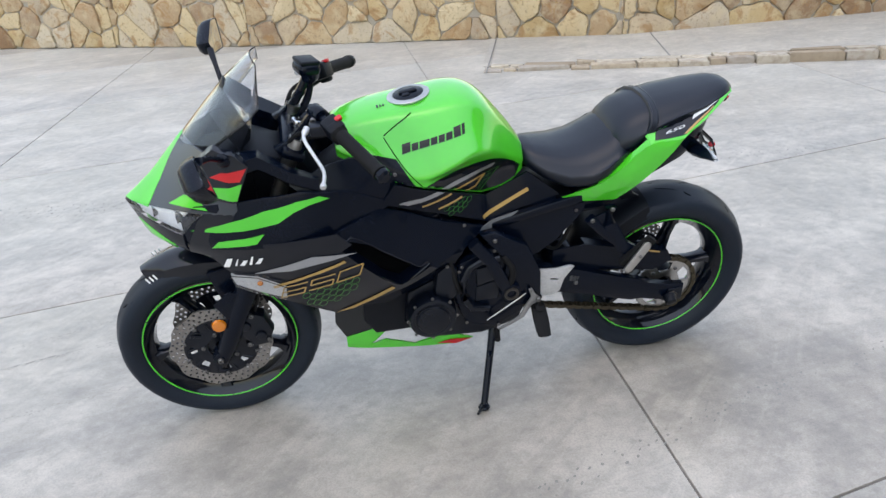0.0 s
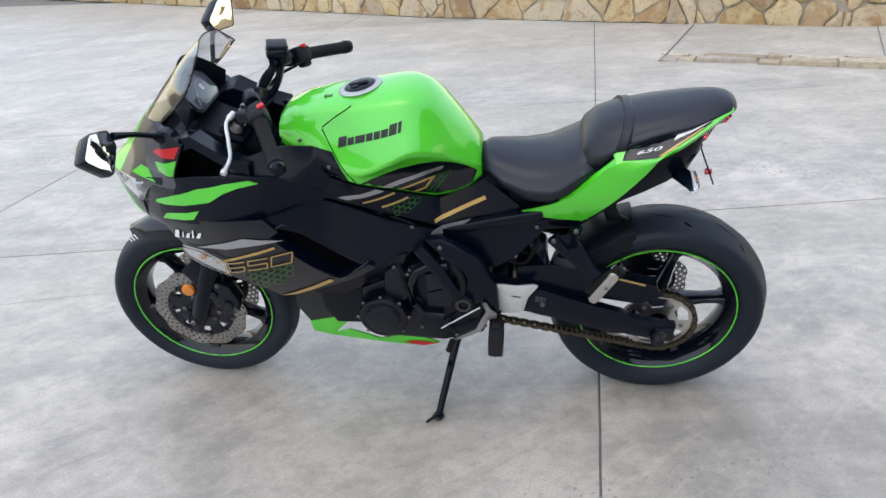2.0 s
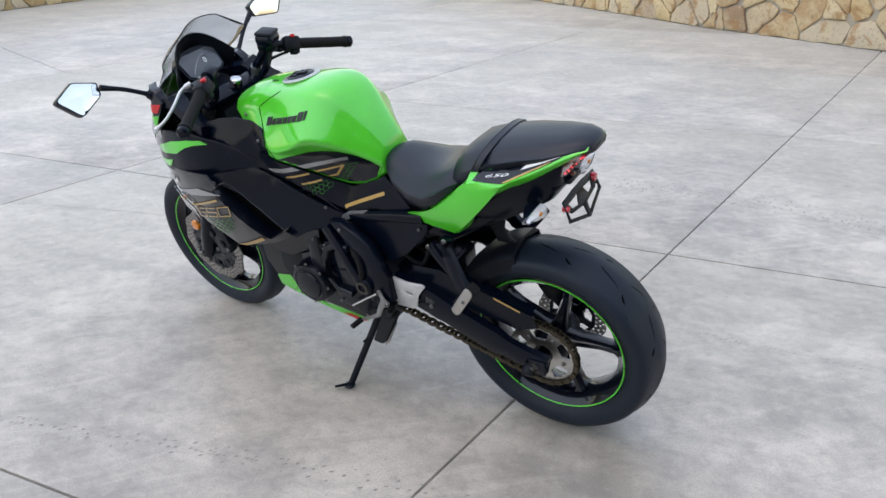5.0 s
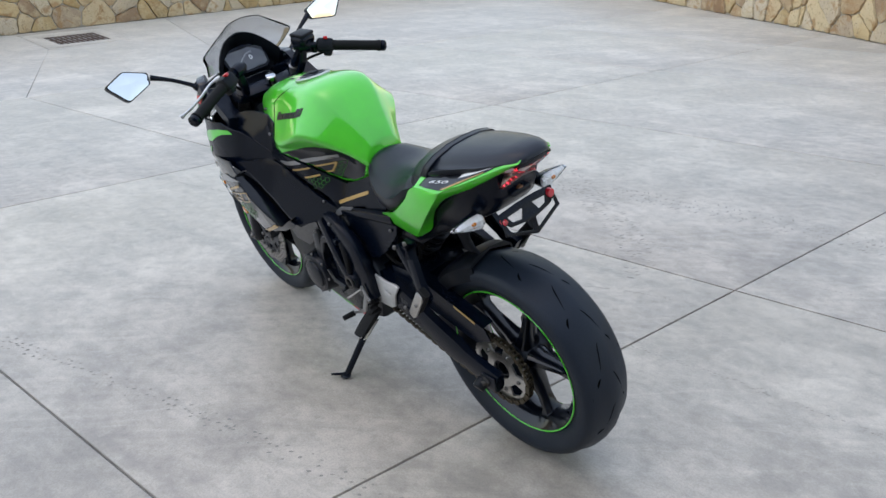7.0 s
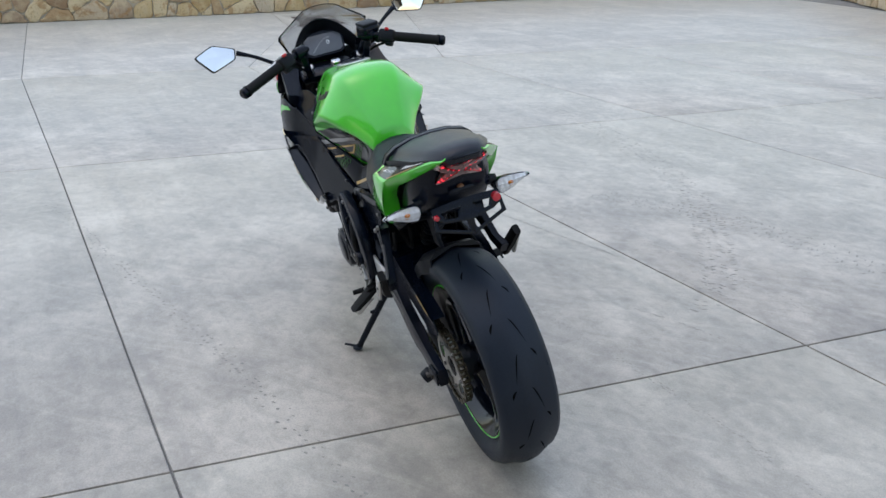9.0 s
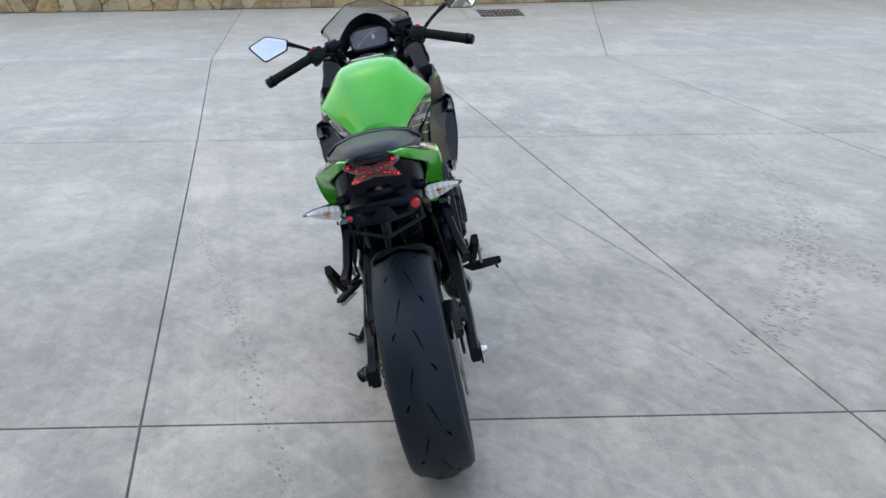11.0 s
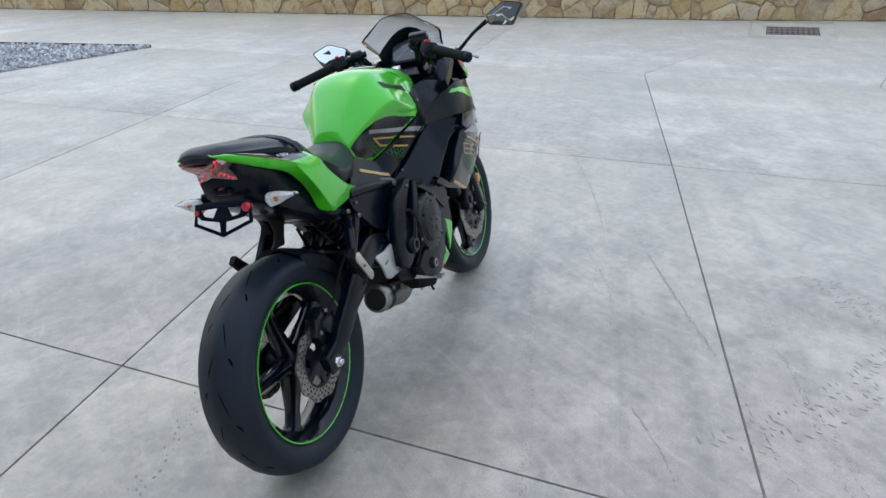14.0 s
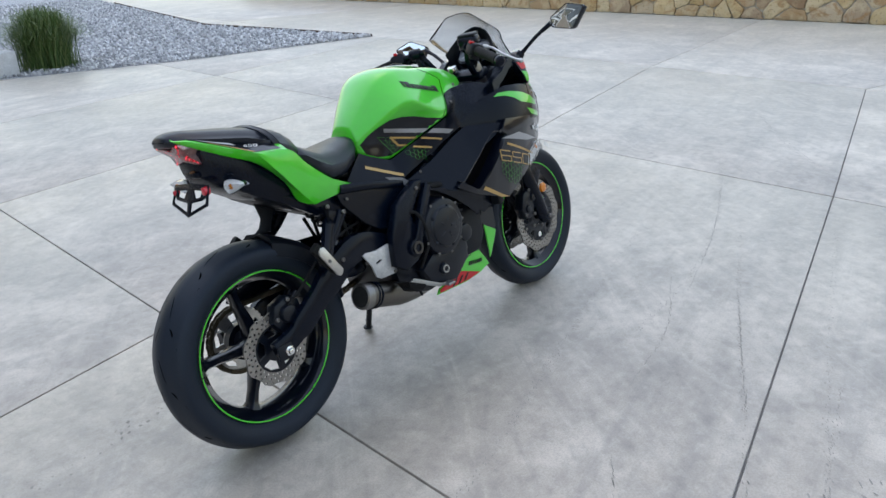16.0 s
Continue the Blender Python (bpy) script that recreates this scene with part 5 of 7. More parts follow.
def rear_signal(s):
    t = bmesh.new()
    tube(t, [(0.00, s * 0.055, 0.828), (-0.010, s * 0.112, 0.820)], [0.016, 0.013], 14)
    rows = []
    for y, x0, x1, top, bot in ((0.098, -0.026, 0.012, 0.816, 0.800), (0.114, -0.027, 0.016, 0.824, 0.786), (0.145, -0.026, 0.004, 0.825, 0.793), (0.175, -0.024, -0.010, 0.821, 0.804), (0.197, -0.020, -0.016, 0.816, 0.812)):
        mid = (top + bot) / 2
        rows.append([(x, s * y, z) for x, z in ((x1, mid), (x1 * 0.5 + x0 * 0.5, top - 0.002), (x0, top), (x0, bot), (x1 * 0.5 + x0 * 0.5, bot + 0.002))])
    loft(t, rows)
    sig = part("rear_signal", t, SATIN, bike, "rear turn signal with a clear lens")
    t = bmesh.new()
    rows = []
    for y, top, bot, deep in ((0.104, 0.817, 0.799, 0.010), (0.115, 0.825, 0.784, 0.018), (0.146, 0.826, 0.792, 0.018), (0.176, 0.822, 0.803, 0.012), (0.199, 0.816, 0.811, 0.004)):
        mid = top * 0.45 + bot * 0.55
        rows.append([(-0.0262 + (y - 0.1) * 0.05, s * y, top), (-0.027 - deep * 0.8, s * y, top - 0.003), (-0.030 - deep, s * y, mid), (-0.027 - deep * 0.6, s * y, bot + 0.003), (-0.0262 + (y - 0.1) * 0.05, s * y, bot)])
    loft(t, rows)
    part("signal_lens", t, LENS, sig, sharp=15.0)
    t = bmesh.new()
    rows = []
    for k in range(13):
        y = 0.108 + 0.0066 * k
        top = between(y, (0.104, 0.814), (0.115, 0.822), (0.146, 0.823), (0.176, 0.819), (0.199, 0.814))
        bot = between(y, (0.104, 0.802), (0.115, 0.788), (0.146, 0.796), (0.176, 0.806), (0.199, 0.812))
        x = -0.030 - 0.0015 * (k % 2)
        rows.append([(x, s * y, top), (x - 0.005, s * y, top * 0.6 + bot * 0.4), (x - 0.002, s * y, top * 0.3 + bot * 0.7), (x, s * y, bot), (x + 0.004, s * y, bot), (x + 0.004, s * y, top)])
    loft(t, rows)
    part("signal_reflector", t, REFLECTOR, sig, sharp=10.0)
    t = bmesh.new()
    bmesh.ops.create_icosphere(t, subdivisions=2, radius=0.0055)
    t.transform(Matrix.Translation((-0.036, s * 0.140, 0.809)) @ Matrix.Diagonal((0.8, 1.5, 0.9, 1)))
    part("amber_bulb", t, AMBER, sig)


both(rear_signal)

# ---- fairing ----
def fair_y(x, z):
    w = between(x, (0.50, 0.165), (0.60, 0.195), (0.72, 0.228), (0.84, 0.254), (0.95, 0.266), (1.06, 0.266), (1.16, 0.254), (1.25, 0.230), (1.33, 0.192), (1.41, 0.140), (1.50, 0.080), (1.56, 0.02))
    v = between(z, (0.20, 0.50), (0.26, 0.57), (0.33, 0.62), (0.42, 0.70), (0.50, 0.80), (0.58, 0.90), (0.66, 0.97), (0.75, 1.0), (0.82, 0.965), (0.88, 0.88), (0.95, 0.78))
    return w * v


def panel_y(x, z):
    """The knee panels: they flare out to the front and the foot."""
    return 0.168 + 0.27 * min(x - 0.8, 0.1) + 0.5 * max(0.0, x - 0.9) - 0.35 * (z - 0.68)


def upper_y(x, z):
    w = between(x, (0.80, 0.150), (0.90, 0.168), (0.98, 0.200), (1.04, 0.232), (1.10, 0.246), (1.16, 0.248), (1.25, 0.230), (1.33, 0.192), (1.41, 0.140), (1.50, 0.08))
    return w * between(z, (0.75, 1.0), (0.82, 0.965), (0.88, 0.90), (0.95, 0.80))


def shell(name, poly, s, material, label="", lift=0.0, thick=0.005, step=0.03, fn=None, parent=None):
    t = bmesh.new()
    skin(t, poly, fn or fair_y, s, lift, thick, step)
    return part(name, t, material, parent or bike, label, 50)


KNEE_GREY = [(0.755, 0.803), (0.735, 0.792), (0.835, 0.769), (0.860, 0.779)]
KNEE_GOLD_A = [(0.797, 0.758), (0.712, 0.780)]
KNEE_GOLD_B = [(0.750, 0.739), (0.680, 0.758)]
for s in (1, -1):
    # upper cowl below the cockpit
    upper = shell("upper_cowl", [(1.418, 0.726), (1.373, 0.721), (1.222, 0.745), (1.046, 0.745), (1.017, 0.757), (0.894, 0.776), (0.883, 0.791), (0.949, 0.832), (1.013, 0.864), (1.106, 0.885), (1.203, 0.878), (1.293, 0.864), (1.375, 0.842), (1.418, 0.792)], s, SATIN, "satin black upper cowl", 0, 0.006, 0.03, upper_y)
    shell("green_stripe", [(1.397, 0.769), (1.283, 0.817), (1.204, 0.846), (1.121, 0.863), (1.065, 0.866), (1.041, 0.856), (1.095, 0.850), (1.132, 0.838), (1.173, 0.815), (1.206, 0.807), (1.302, 0.785)], s, GREEN, "", 0.0016, 0.002, 0.03, upper_y, upper)
    shell("green_stripe", [(1.350, 0.730), (1.330, 0.753), (1.211, 0.786), (1.233, 0.759)], s, GREEN, "", 0.0016, 0.002, 0.03, upper_y, upper)
    # satin knee panel
    side = shell("side_panel", [(1.051, 0.755), (1.027, 0.765), (0.914, 0.779), (0.843, 0.750), (0.734, 0.696), (0.619, 0.655), (0.643, 0.632), (0.686, 0.606), (0.737, 0.595), (0.773, 0.576), (0.816, 0.593), (0.892, 0.647), (0.954, 0.702)], s, SATIN, "satin black side panel", 0.004, 0.008, 0.03, panel_y)
    bolt(side, 0.677, s * (panel_y(0.677, 0.672) + 0.004), 0.672, 0.9)
    # lower cowl in front of and below the duct
    lower = shell("lower_cowl", [(1.402, 0.737), (1.366, 0.732), (1.216, 0.757), (1.035, 0.776), (1.000, 0.740), (1.028, 0.720), (0.953, 0.629), (0.917, 0.589), (0.872, 0.556), (0.790, 0.606), (0.772, 0.592), (0.800, 0.575), (0.862, 0.543), (0.960, 0.510), (1.059, 0.478), (1.124, 0.534), (1.204, 0.564), (1.305, 0.642)], s, GLOSS, "gloss black lower cowl", -0.002)
    # sheet inside the duct mouth, its colour painted as the opening's shade
    shell("duct_panel", [(1.045, 0.745), (0.92, 0.745), (0.79, 0.625), (0.78, 0.600), (0.87, 0.545), (0.97, 0.610)], s, DUCT_SHADE, "near-black sheet that paints the shade inside the air duct", 0, 0.004, 0.03, lambda x, z: min(fair_y(x, z) - 0.045, panel_y(x, z) - 0.03))
    # funnel of the duct, and the thin bead along its mouth
    low_edge = [(1.028, 0.722), (0.990, 0.674), (0.953, 0.631), (0.917, 0.591), (0.872, 0.558), (0.830, 0.583), (0.792, 0.607)]
    top_edge = [(0.818, 0.598), (0.854, 0.622), (0.892, 0.649), (0.925, 0.676), (0.954, 0.704), (1.000, 0.738)]
    mouth = [Vector((x, fair_y(x, z) - 0.002, z)) for x, z in low_edge[:5]] + [Vector((x, 0.5 * (fair_y(x, z) + panel_y(x, z)), z)) for x, z in low_edge[5:]] + [Vector((x, panel_y(x, z) + 0.003, z)) for x, z in top_edge]
    centre = sum(mouth, Vector()) / len(mouth)
    mouth = [Vector((p.x, s * p.y, p.z)) for p in mouth]
    throat = [Vector((p.x * 0.88 + centre.x * 0.12, p.y - s * 0.048, p.z * 0.88 + centre.z * 0.12)) for p in mouth]
    t = bmesh.new()
    loft(t, [mouth, throat], caps=False)
    part("duct_lip", t, GLOSS, bike)
    t = bmesh.new()
    tube(t, smooth_path(mouth + mouth[:1], 3), 0.0021, 6)
    part("duct_bead", t, GLOSS, bike)
    t = bmesh.new()
    beam(t, [(1.065, s * 0.172, 0.700), (1.010, s * 0.172, 0.630), (0.965, s * 0.168, 0.565)], [(0.020, 0.016)] * 3)
    part("duct_strut", t, SATIN, bike)
    bolt(bike, 1.060, s * 0.182, 0.700, 1.3)
    # the leg of the side panel, below the duct
    if s > 0:
        shell("panel_leg", [(0.792, 0.580), (0.738, 0.598), (0.690, 0.612), (0.731, 0.522), (0.790, 0.500), (0.905, 0.425), (0.992, 0.428), (0.985, 0.495), (0.880, 0.540)], s, SATIN, "satin black leg of the side panel", 0, 0.006, 0.03, lambda x, z: 0.128 + 0.30 * (z - 0.43))
    else:
        shell("panel_leg", [(0.640, 0.622), (0.700, 0.598), (0.785, 0.552), (0.860, 0.498), (0.922, 0.450), (0.952, 0.500), (0.900, 0.566), (0.826, 0.602), (0.773, 0.590), (0.737, 0.600), (0.686, 0.612)], s, SATIN, "satin black leg of the side panel", 0, 0.006, 0.03, lambda x, z: 0.156 + 0.20 * (z - 0.45))
        shell("duct_floor", [(0.880, 0.570), (0.930, 0.468), (0.985, 0.440), (1.050, 0.470), (1.085, 0.505), (0.990, 0.560)], s, SATIN, "", 0, 0.005, 0.03, lambda x, z: 0.138 + 0.25 * (z - 0.45))
    # graphics on the lower cowl
    shell("grey_stripe", [(1.254, 0.662), (1.103, 0.715), (0.990, 0.714), (1.063, 0.697), (1.161, 0.673)], s, GREY, "", 0.0016, 0.001, 0.03, None, lower)
    shell("gold_stripe", strokes([(1.213, 0.612), (1.110, 0.654), (1.021, 0.689)], 0.008), s, GOLD, "", 0.0017, 0.001, 0.03, None, lower)
    shell("gold_stripe", [(1.059, 0.482), (1.005, 0.506), (0.901, 0.561), (0.892, 0.552), (0.938, 0.527), (1.010, 0.492)], s, GOLD, "", 0.0017, 0.001, 0.03, None, lower)
    for k in range(3):
        x, z = 1.198 - 0.0745 * k, 0.570 + 0.0233 * k
        cell = [(x, z), (x - 0.062, z + 0.019), (x - 0.074, z + 0.059), (x - 0.012, z + 0.040)]
        a, b, c, d = (Vector(p) for p in cell)
        l, r = (a + d) / 2, (b + c) / 2
        # figures 6, 5, 0 as squared gold outlines; on either side they read the same way round
        figure = "650"[k] if s > 0 else "056"[k]
        bars = {"6": [(d, c), (d, a), (a, b), (b, r), (r, l)], "5": [(c, d), (d, l), (l, r), (r, b), (b, a)], "0": [(a, b), (b, c), (c, d), (d, a)]}
        if s < 0:
            swap = {"6": [(c, d), (c, b), (b, a), (a, l), (l, r)], "5": [(d, c), (c, r), (r, l), (l, a), (a, b)], "0": bars["0"]}
            bars = swap
        t = bmesh.new()
        for p, q in bars[figure]:
            skin(t, strokes([tuple(p), tuple(q)], 0.0036), fair_y, s, 0.0022, 0.001, 0.05)
        part("gold_figure", t, GOLD, lower, "gold outlined figure")
    for poly in hexagons(1.132, 0.574, 8, 3, 0.0130, 0.3, lambda c, q: c > q - 1 and c < 8 - q * 0.5):
        poly = [(u, v + 0.39 * (1.130 - u)) for u, v in poly]
        outline(poly, 0.0011, fair_y, s, HEXLINE, lower)
    # slanted white word shape on the nose of the lower cowl
    x = 1.332
    for w, h in ((0.027, 0.032), (0.009, 0.024), (0.021, 0.021), (0.012, 0.030), (0.021, 0.021)):
        z = 0.672 + (1.332 - x) * 0.28
        shell("name_bar", [(x, z), (x - w * 0.6, z + 0.002), (x - w * 0.9 - 0.004, z + h), (x - 0.006 - w * 0.3, z + h - 0.003)], s, WHITE, "", 0.002, 0.001, 0.03, None, lower)
        x -= w + 0.004
    # front signal set into the lower edge
    sig = shell("front_signal", [(1.318, 0.644), (1.249, 0.650), (1.180, 0.614), (1.184, 0.570), (1.268, 0.600), (1.308, 0.612)], s, SILVER, "front turn signal flush in the cowl", 0.0005, 0.01)
    shell("signal_lens", [(1.321, 0.646), (1.249, 0.653), (1.177, 0.616), (1.181, 0.566), (1.268, 0.596), (1.311, 0.609)], s, LENS, "", 0.011, 0.004, 0.02, None, sig)
    p = Vector((1.245, s * (fair_y(1.245, 0.63) + 0.004), 0.63))
    t = bmesh.new()
    bmesh.ops.create_icosphere(t, subdivisions=2, radius=0.008)
    t.transform(Matrix.Translation(p) @ Matrix.Diagonal((1, 0.5, 1, 1)))
    part("amber_bulb", t, AMBER, sig)
    # belly: tucked in under the lower cowl
    def belly_y(x, z):
        return 0.104 + 0.035 * (1.04 - x) + between(z, (0.20, -0.014), (0.27, 0.0), (0.35, 0.008), (0.44, 0.012), (0.56, 0.03))
    if s > 0:
        panel = [(1.066, 0.360), (1.060, 0.440), (0.990, 0.450), (0.900, 0.425), (0.826, 0.396), (0.889, 0.330), (1.036, 0.292)]
        upper_green = [(1.038, 0.296), (0.888, 0.336), (0.976, 0.246), (0.980, 0.232), (1.038, 0.250)]
        lower_green = [(0.981, 0.232), (0.976, 0.244), (0.919, 0.264), (0.828, 0.224), (0.722, 0.256), (0.641, 0.218), (0.702, 0.198), (0.814, 0.206)]
        red = [(0.757, 0.212), (0.716, 0.224), (0.645, 0.217), (0.696, 0.200)]
    else:
        panel = [(1.066, 0.360), (1.060, 0.440), (0.990, 0.450), (0.975, 0.410), (1.000, 0.380), (1.020, 0.300)]
        upper_green = [(0.992, 0.386), (1.064, 0.346), (1.018, 0.246)]
        lower_green = [(0.931, 0.318), (1.008, 0.226), (0.950, 0.208), (0.860, 0.202), (0.690, 0.214), (0.700, 0.232), (0.800, 0.264)]
        red = [(0.702, 0.229), (0.780, 0.254), (0.830, 0.256), (0.945, 0.212), (0.880, 0.206), (0.700, 0.217)]
    belly = shell("belly_cowl", panel, s, BELLY, "dark grey belly cowl tucked under the fairing", 0, 0.006, 0.03, belly_y)
    shell("belly_green", upper_green, s, GREEN, "", 0.0016, 0.006, 0.03, belly_y, belly)
    shell("belly_green", lower_green, s, GREEN, "", 0.0012, 0.006, 0.03, belly_y, belly)
    shell("red_tip", red, s, RED, "", 0.004, 0.001, 0.03, belly_y, belly)
    if s < 0:
        for k in range(7):
            x = 0.875 + 0.012 * k
            shell("name_bar", [(x, 0.262 - 0.15 * (x - 0.875)), (x + 0.008, 0.261 - 0.15 * (x - 0.875)), (x + 0.009, 0.276 - 0.15 * (x - 0.875)), (x + 0.001, 0.277 - 0.15 * (x - 0.875))], s, INK, "", 0.0040, 0.001, 0.03, belly_y, belly)
        for k in range(3):
            x = 0.74 + 0.035 * k
            shell("dark_stripe", [(x + 0.03, 0.212), (x + 0.040, 0.212), (x + 0.062, 0.238), (x + 0.052, 0.239)], s, INK, "", 0.0055, 0.001, 0.03, belly_y, belly)
    # panel under the tank, with stripes
    def knee(x, z):
        low = between(x, (0.40, 0.690), (0.60, 0.664), (0.905, 0.787))
        high = between(x, (0.40, 0.72), (0.49, 0.782), (0.514, 0.767), (0.603, 0.734), (0.80, 0.830), (0.90, 0.862))
        outer = between(x, (0.40, 0.108), (0.60, 0.120), (0.905, 0.166))
        inward = between(x, (0.40, 0.100), (0.49, 0.076), (0.603, 0.088), (0.70, 0.136), (0.80, 0.184), (0.90, 0.16))
        f = min(1.0, max(0.0, (z - low) / max(0.02, high - low)))
        return outer + (inward - outer) * f
    inner = shell("knee_panel", [(0.905, 0.787), (0.620, 0.668), (0.600, 0.662), (0.500, 0.688), (0.405, 0.690), (0.390, 0.712), (0.480, 0.782), (0.514, 0.764), (0.603, 0.730), (0.800, 0.826), (0.868, 0.842)], s, SATIN, "satin black panel under the tank", 0, 0.005, 0.02, knee)
    shell("grey_stripe", KNEE_GREY, s, GREY, "", 0.0015, 0.001, 0.02, knee, inner)
    shell("gold_stripe", strokes(KNEE_GOLD_A, 0.006), s, GOLD, "", 0.0015, 0.001, 0.02, knee, inner)
    shell("gold_stripe", strokes(KNEE_GOLD_B, 0.006), s, GOLD, "", 0.0015, 0.001, 0.02, knee, inner)
    shell("gold_stripe", strokes([(0.617, 0.676), (0.480, 0.735)], 0.010), s, GOLD, "", 0.0015, 0.001, 0.02, knee, inner)
    for poly in hexagons(0.727, 0.735, 6, 2, 0.0092, 0.0, lambda c, q: c + q < 6 and c - q > -1):
        outline([(u, v + 0.22 * (0.727 - u)) for u, v in poly], 0.0007, knee, s, HEXLINE, inner)
    # panel between tank front and cockpit
    def cheek(x, z):
        return between(x, (0.80, 0.182), (0.90, 0.178), (1.00, 0.198), (1.10, 0.212), (1.25, 0.205)) - 0.5 * max(0, z - 0.82)
    def cheek_skin(x, z):
        return max(min(cheek(x, z), upper_y(x, z) - 0.004), on_tank(s)(x, z) + 0.003)
    cheek_panel = shell("cheek_panel", [(0.800, 0.808), (0.866, 0.786), (0.950, 0.812), (1.020, 0.845), (1.110, 0.865), (1.135, 0.885), (1.070, 0.906), (1.026, 0.918), (0.977, 0.922), (0.905, 0.914), (0.858, 0.904), (0.838, 0.874)], s, SATIN, "satin black cheek panel", 0.001, 0.005, 0.012, cheek_skin)
    bolt(cheek_panel, 0.866, s * (cheek_skin(0.866, 0.872) + 0.001), 0.872, 0.9)
    t = bmesh.new()
    cyl(t, (0.94, s * 0.19, 0.60), (0.94, s * 0.235, 0.60), 0.008, segs=8)
    part("cowl_bracket", t, SATIN, bike)


# ---- nose ----
def nose(a, z):
    """The nose surface: a runs from -1 (right) over 0 (middle) to 1 (left)."""
    xf = between(z, (0.64, 1.420), (0.68, 1.490), (0.715, 1.536), (0.77, 1.560), (0.807, 1.572), (0.834, 1.536), (0.88, 1.482), (0.93, 1.436), (0.98, 1.388), (1.02, 1.35))
    yb = between(z, (0.64, 0.185), (0.72, 0.205), (0.81, 0.212), (0.88, 0.205), (0.95, 0.190), (1.0, 0.178))
    xb = 1.265
    w = abs(a) * math.pi / 2
    k = between(z, (0.70, 1.3), (0.78, 1.55), (0.90, 1.65))
    return Vector((xb + (xf - xb) * math.cos(w) ** k, math.copysign(yb * math.sin(w) ** k, a), z))


def nose_patch(name, corners, material, label="", lift=0.0, thick=0.005, n=8, parent=None):
    """A patch of the nose between four (a, z) corners: low front, low back, high back, high front."""
    t = bmesh.new()
    (a0, z0), (a1, z1), (a2, z2), (a3, z3) = corners
    grid = []
    for i in range(n + 1):
        row = []
        for j in range(n + 1):
            u, v = i / n, j / n
            a = (a0 * (1 - u) + a1 * u) * (1 - v) + (a3 * (1 - u) + a2 * u) * v
            z = (z0 * (1 - u) + z1 * u) * (1 - v) + (z3 * (1 - u) + z2 * u) * v
            p = nose(a, z)
            q = p - Vector((1.24, 0, z))
            p = p + q.normalized() * lift
            row.append(t.verts.new(p))
        grid.append(row)
    for i in range(n):
        for j in range(n):
            t.faces.new((grid[i][j], grid[i + 1][j], grid[i + 1][j + 1], grid[i][j + 1]))
    got = bmesh.ops.extrude_face_region(t, geom=t.faces[:])
    for v in got["geom"]:
        if isinstance(v, bmesh.types.BMVert):
            v.co -= (v.co - Vector((1.24, 0, v.co.z))).normalized() * thick
    return part(name, t, material, parent or bike, label, 50)


beak = nose_patch("nose_beak", [(-0.34, 0.812), (0.34, 0.812), (0.13, 0.978), (-0.13, 0.978)], GREEN, "lime green nose")
for s in (1, -1):
    nose_patch("nose_side", [(s * 0.34, 0.816), (s * 0.98, 0.834), (s * 1.0, 0.962), (s * 0.13, 0.978)], TINTED, "smoked grey nose side", 0, 0.005)
    nose_patch("nose_green_edge", [(s * 0.45, 0.834), (s * 0.70, 0.838), (s * 0.60, 0.864), (s * 0.51, 0.862)], GREEN, "", 0.002, 0.002)
    lamp = nose_patch("headlight", [(s * 0.20, 0.782), (s * 0.54, 0.752), (s * 0.68, 0.828), (s * 0.16, 0.812)], REFLECTOR, "headlight with a clear lens", -0.016, 0.004)
    nose_patch("headlight_lens", [(s * 0.20, 0.782), (s * 0.54, 0.752), (s * 0.68, 0.828), (s * 0.16, 0.812)], LENS, "", 0.001, 0.003, 8, lamp)
    for a, z, r in ((0.34, 0.795, 0.015), (0.50, 0.798, 0.018)):
        p = nose(s * a, z)
        t = bmesh.new()
        cyl(t, p - Vector((0.035, s * 0.010, 0)), p - Vector((0.012, s * 0.004, 0)), r * 0.6, r, 20)
        part("projector", t, CHROME, lamp)
        t = bmesh.new()
        bmesh.ops.create_icosphere(t, subdivisions=2, radius=r * 0.55)
        t.transform(Matrix.Translation(p - Vector((0.020, s * 0.006, 0))))
        part("bulb_lens", t, LENS, lamp)
    nose_patch("headlight_surround", [(s * 0.54, 0.700), (s * 1.0, 0.700), (s * 1.0, 0.838), (s * 0.68, 0.830)], GLOSS, "", 0, 0.005)
    nose_patch("headlight_surround", [(s * 0.10, 0.745), (s * 0.54, 0.700), (s * 0.54, 0.752), (s * 0.20, 0.782)], GLOSS, "", 0, 0.005)
    nose_patch("chin_green", [(s * 0.14, 0.706), (s * 0.42, 0.698), (s * 0.46, 0.714), (s * 0.18, 0.760)], GREEN, "", 0.002, 0.005)
    # mirror pods with red and green ends
    def pod_y(x, z):
        return 0.210 - 0.75 * max(0.0, x - 1.275) - 0.25 * max(0.0, z - 0.90)
    pod = shell("mirror_pod", [(1.372, 0.868), (1.340, 0.965), (1.300, 1.000), (1.255, 0.990), (1.222, 0.958), (1.262, 0.872)], s, GLOSS, "gloss black mirror pod", 0.003, 0.03, 0.012, pod_y)
    shell("pod_red", [(1.318, 0.930), (1.288, 0.948), (1.228, 0.955), (1.247, 0.926)], s, RED, "", 0.0055, 0.002, 0.012, pod_y, pod)
    shell("pod_green", [(1.316, 0.905), (1.243, 0.920), (1.261, 0.878), (1.312, 0.880)], s, GREEN, "", 0.0055, 0.002, 0.012, pod_y, pod)
nose_patch("nose_chin", [(-1.0, 0.655), (1.0, 0.655), (1.0, 0.702), (-1.0, 0.702)], GLOSS, "gloss black chin", -0.01, 0.005, 16)
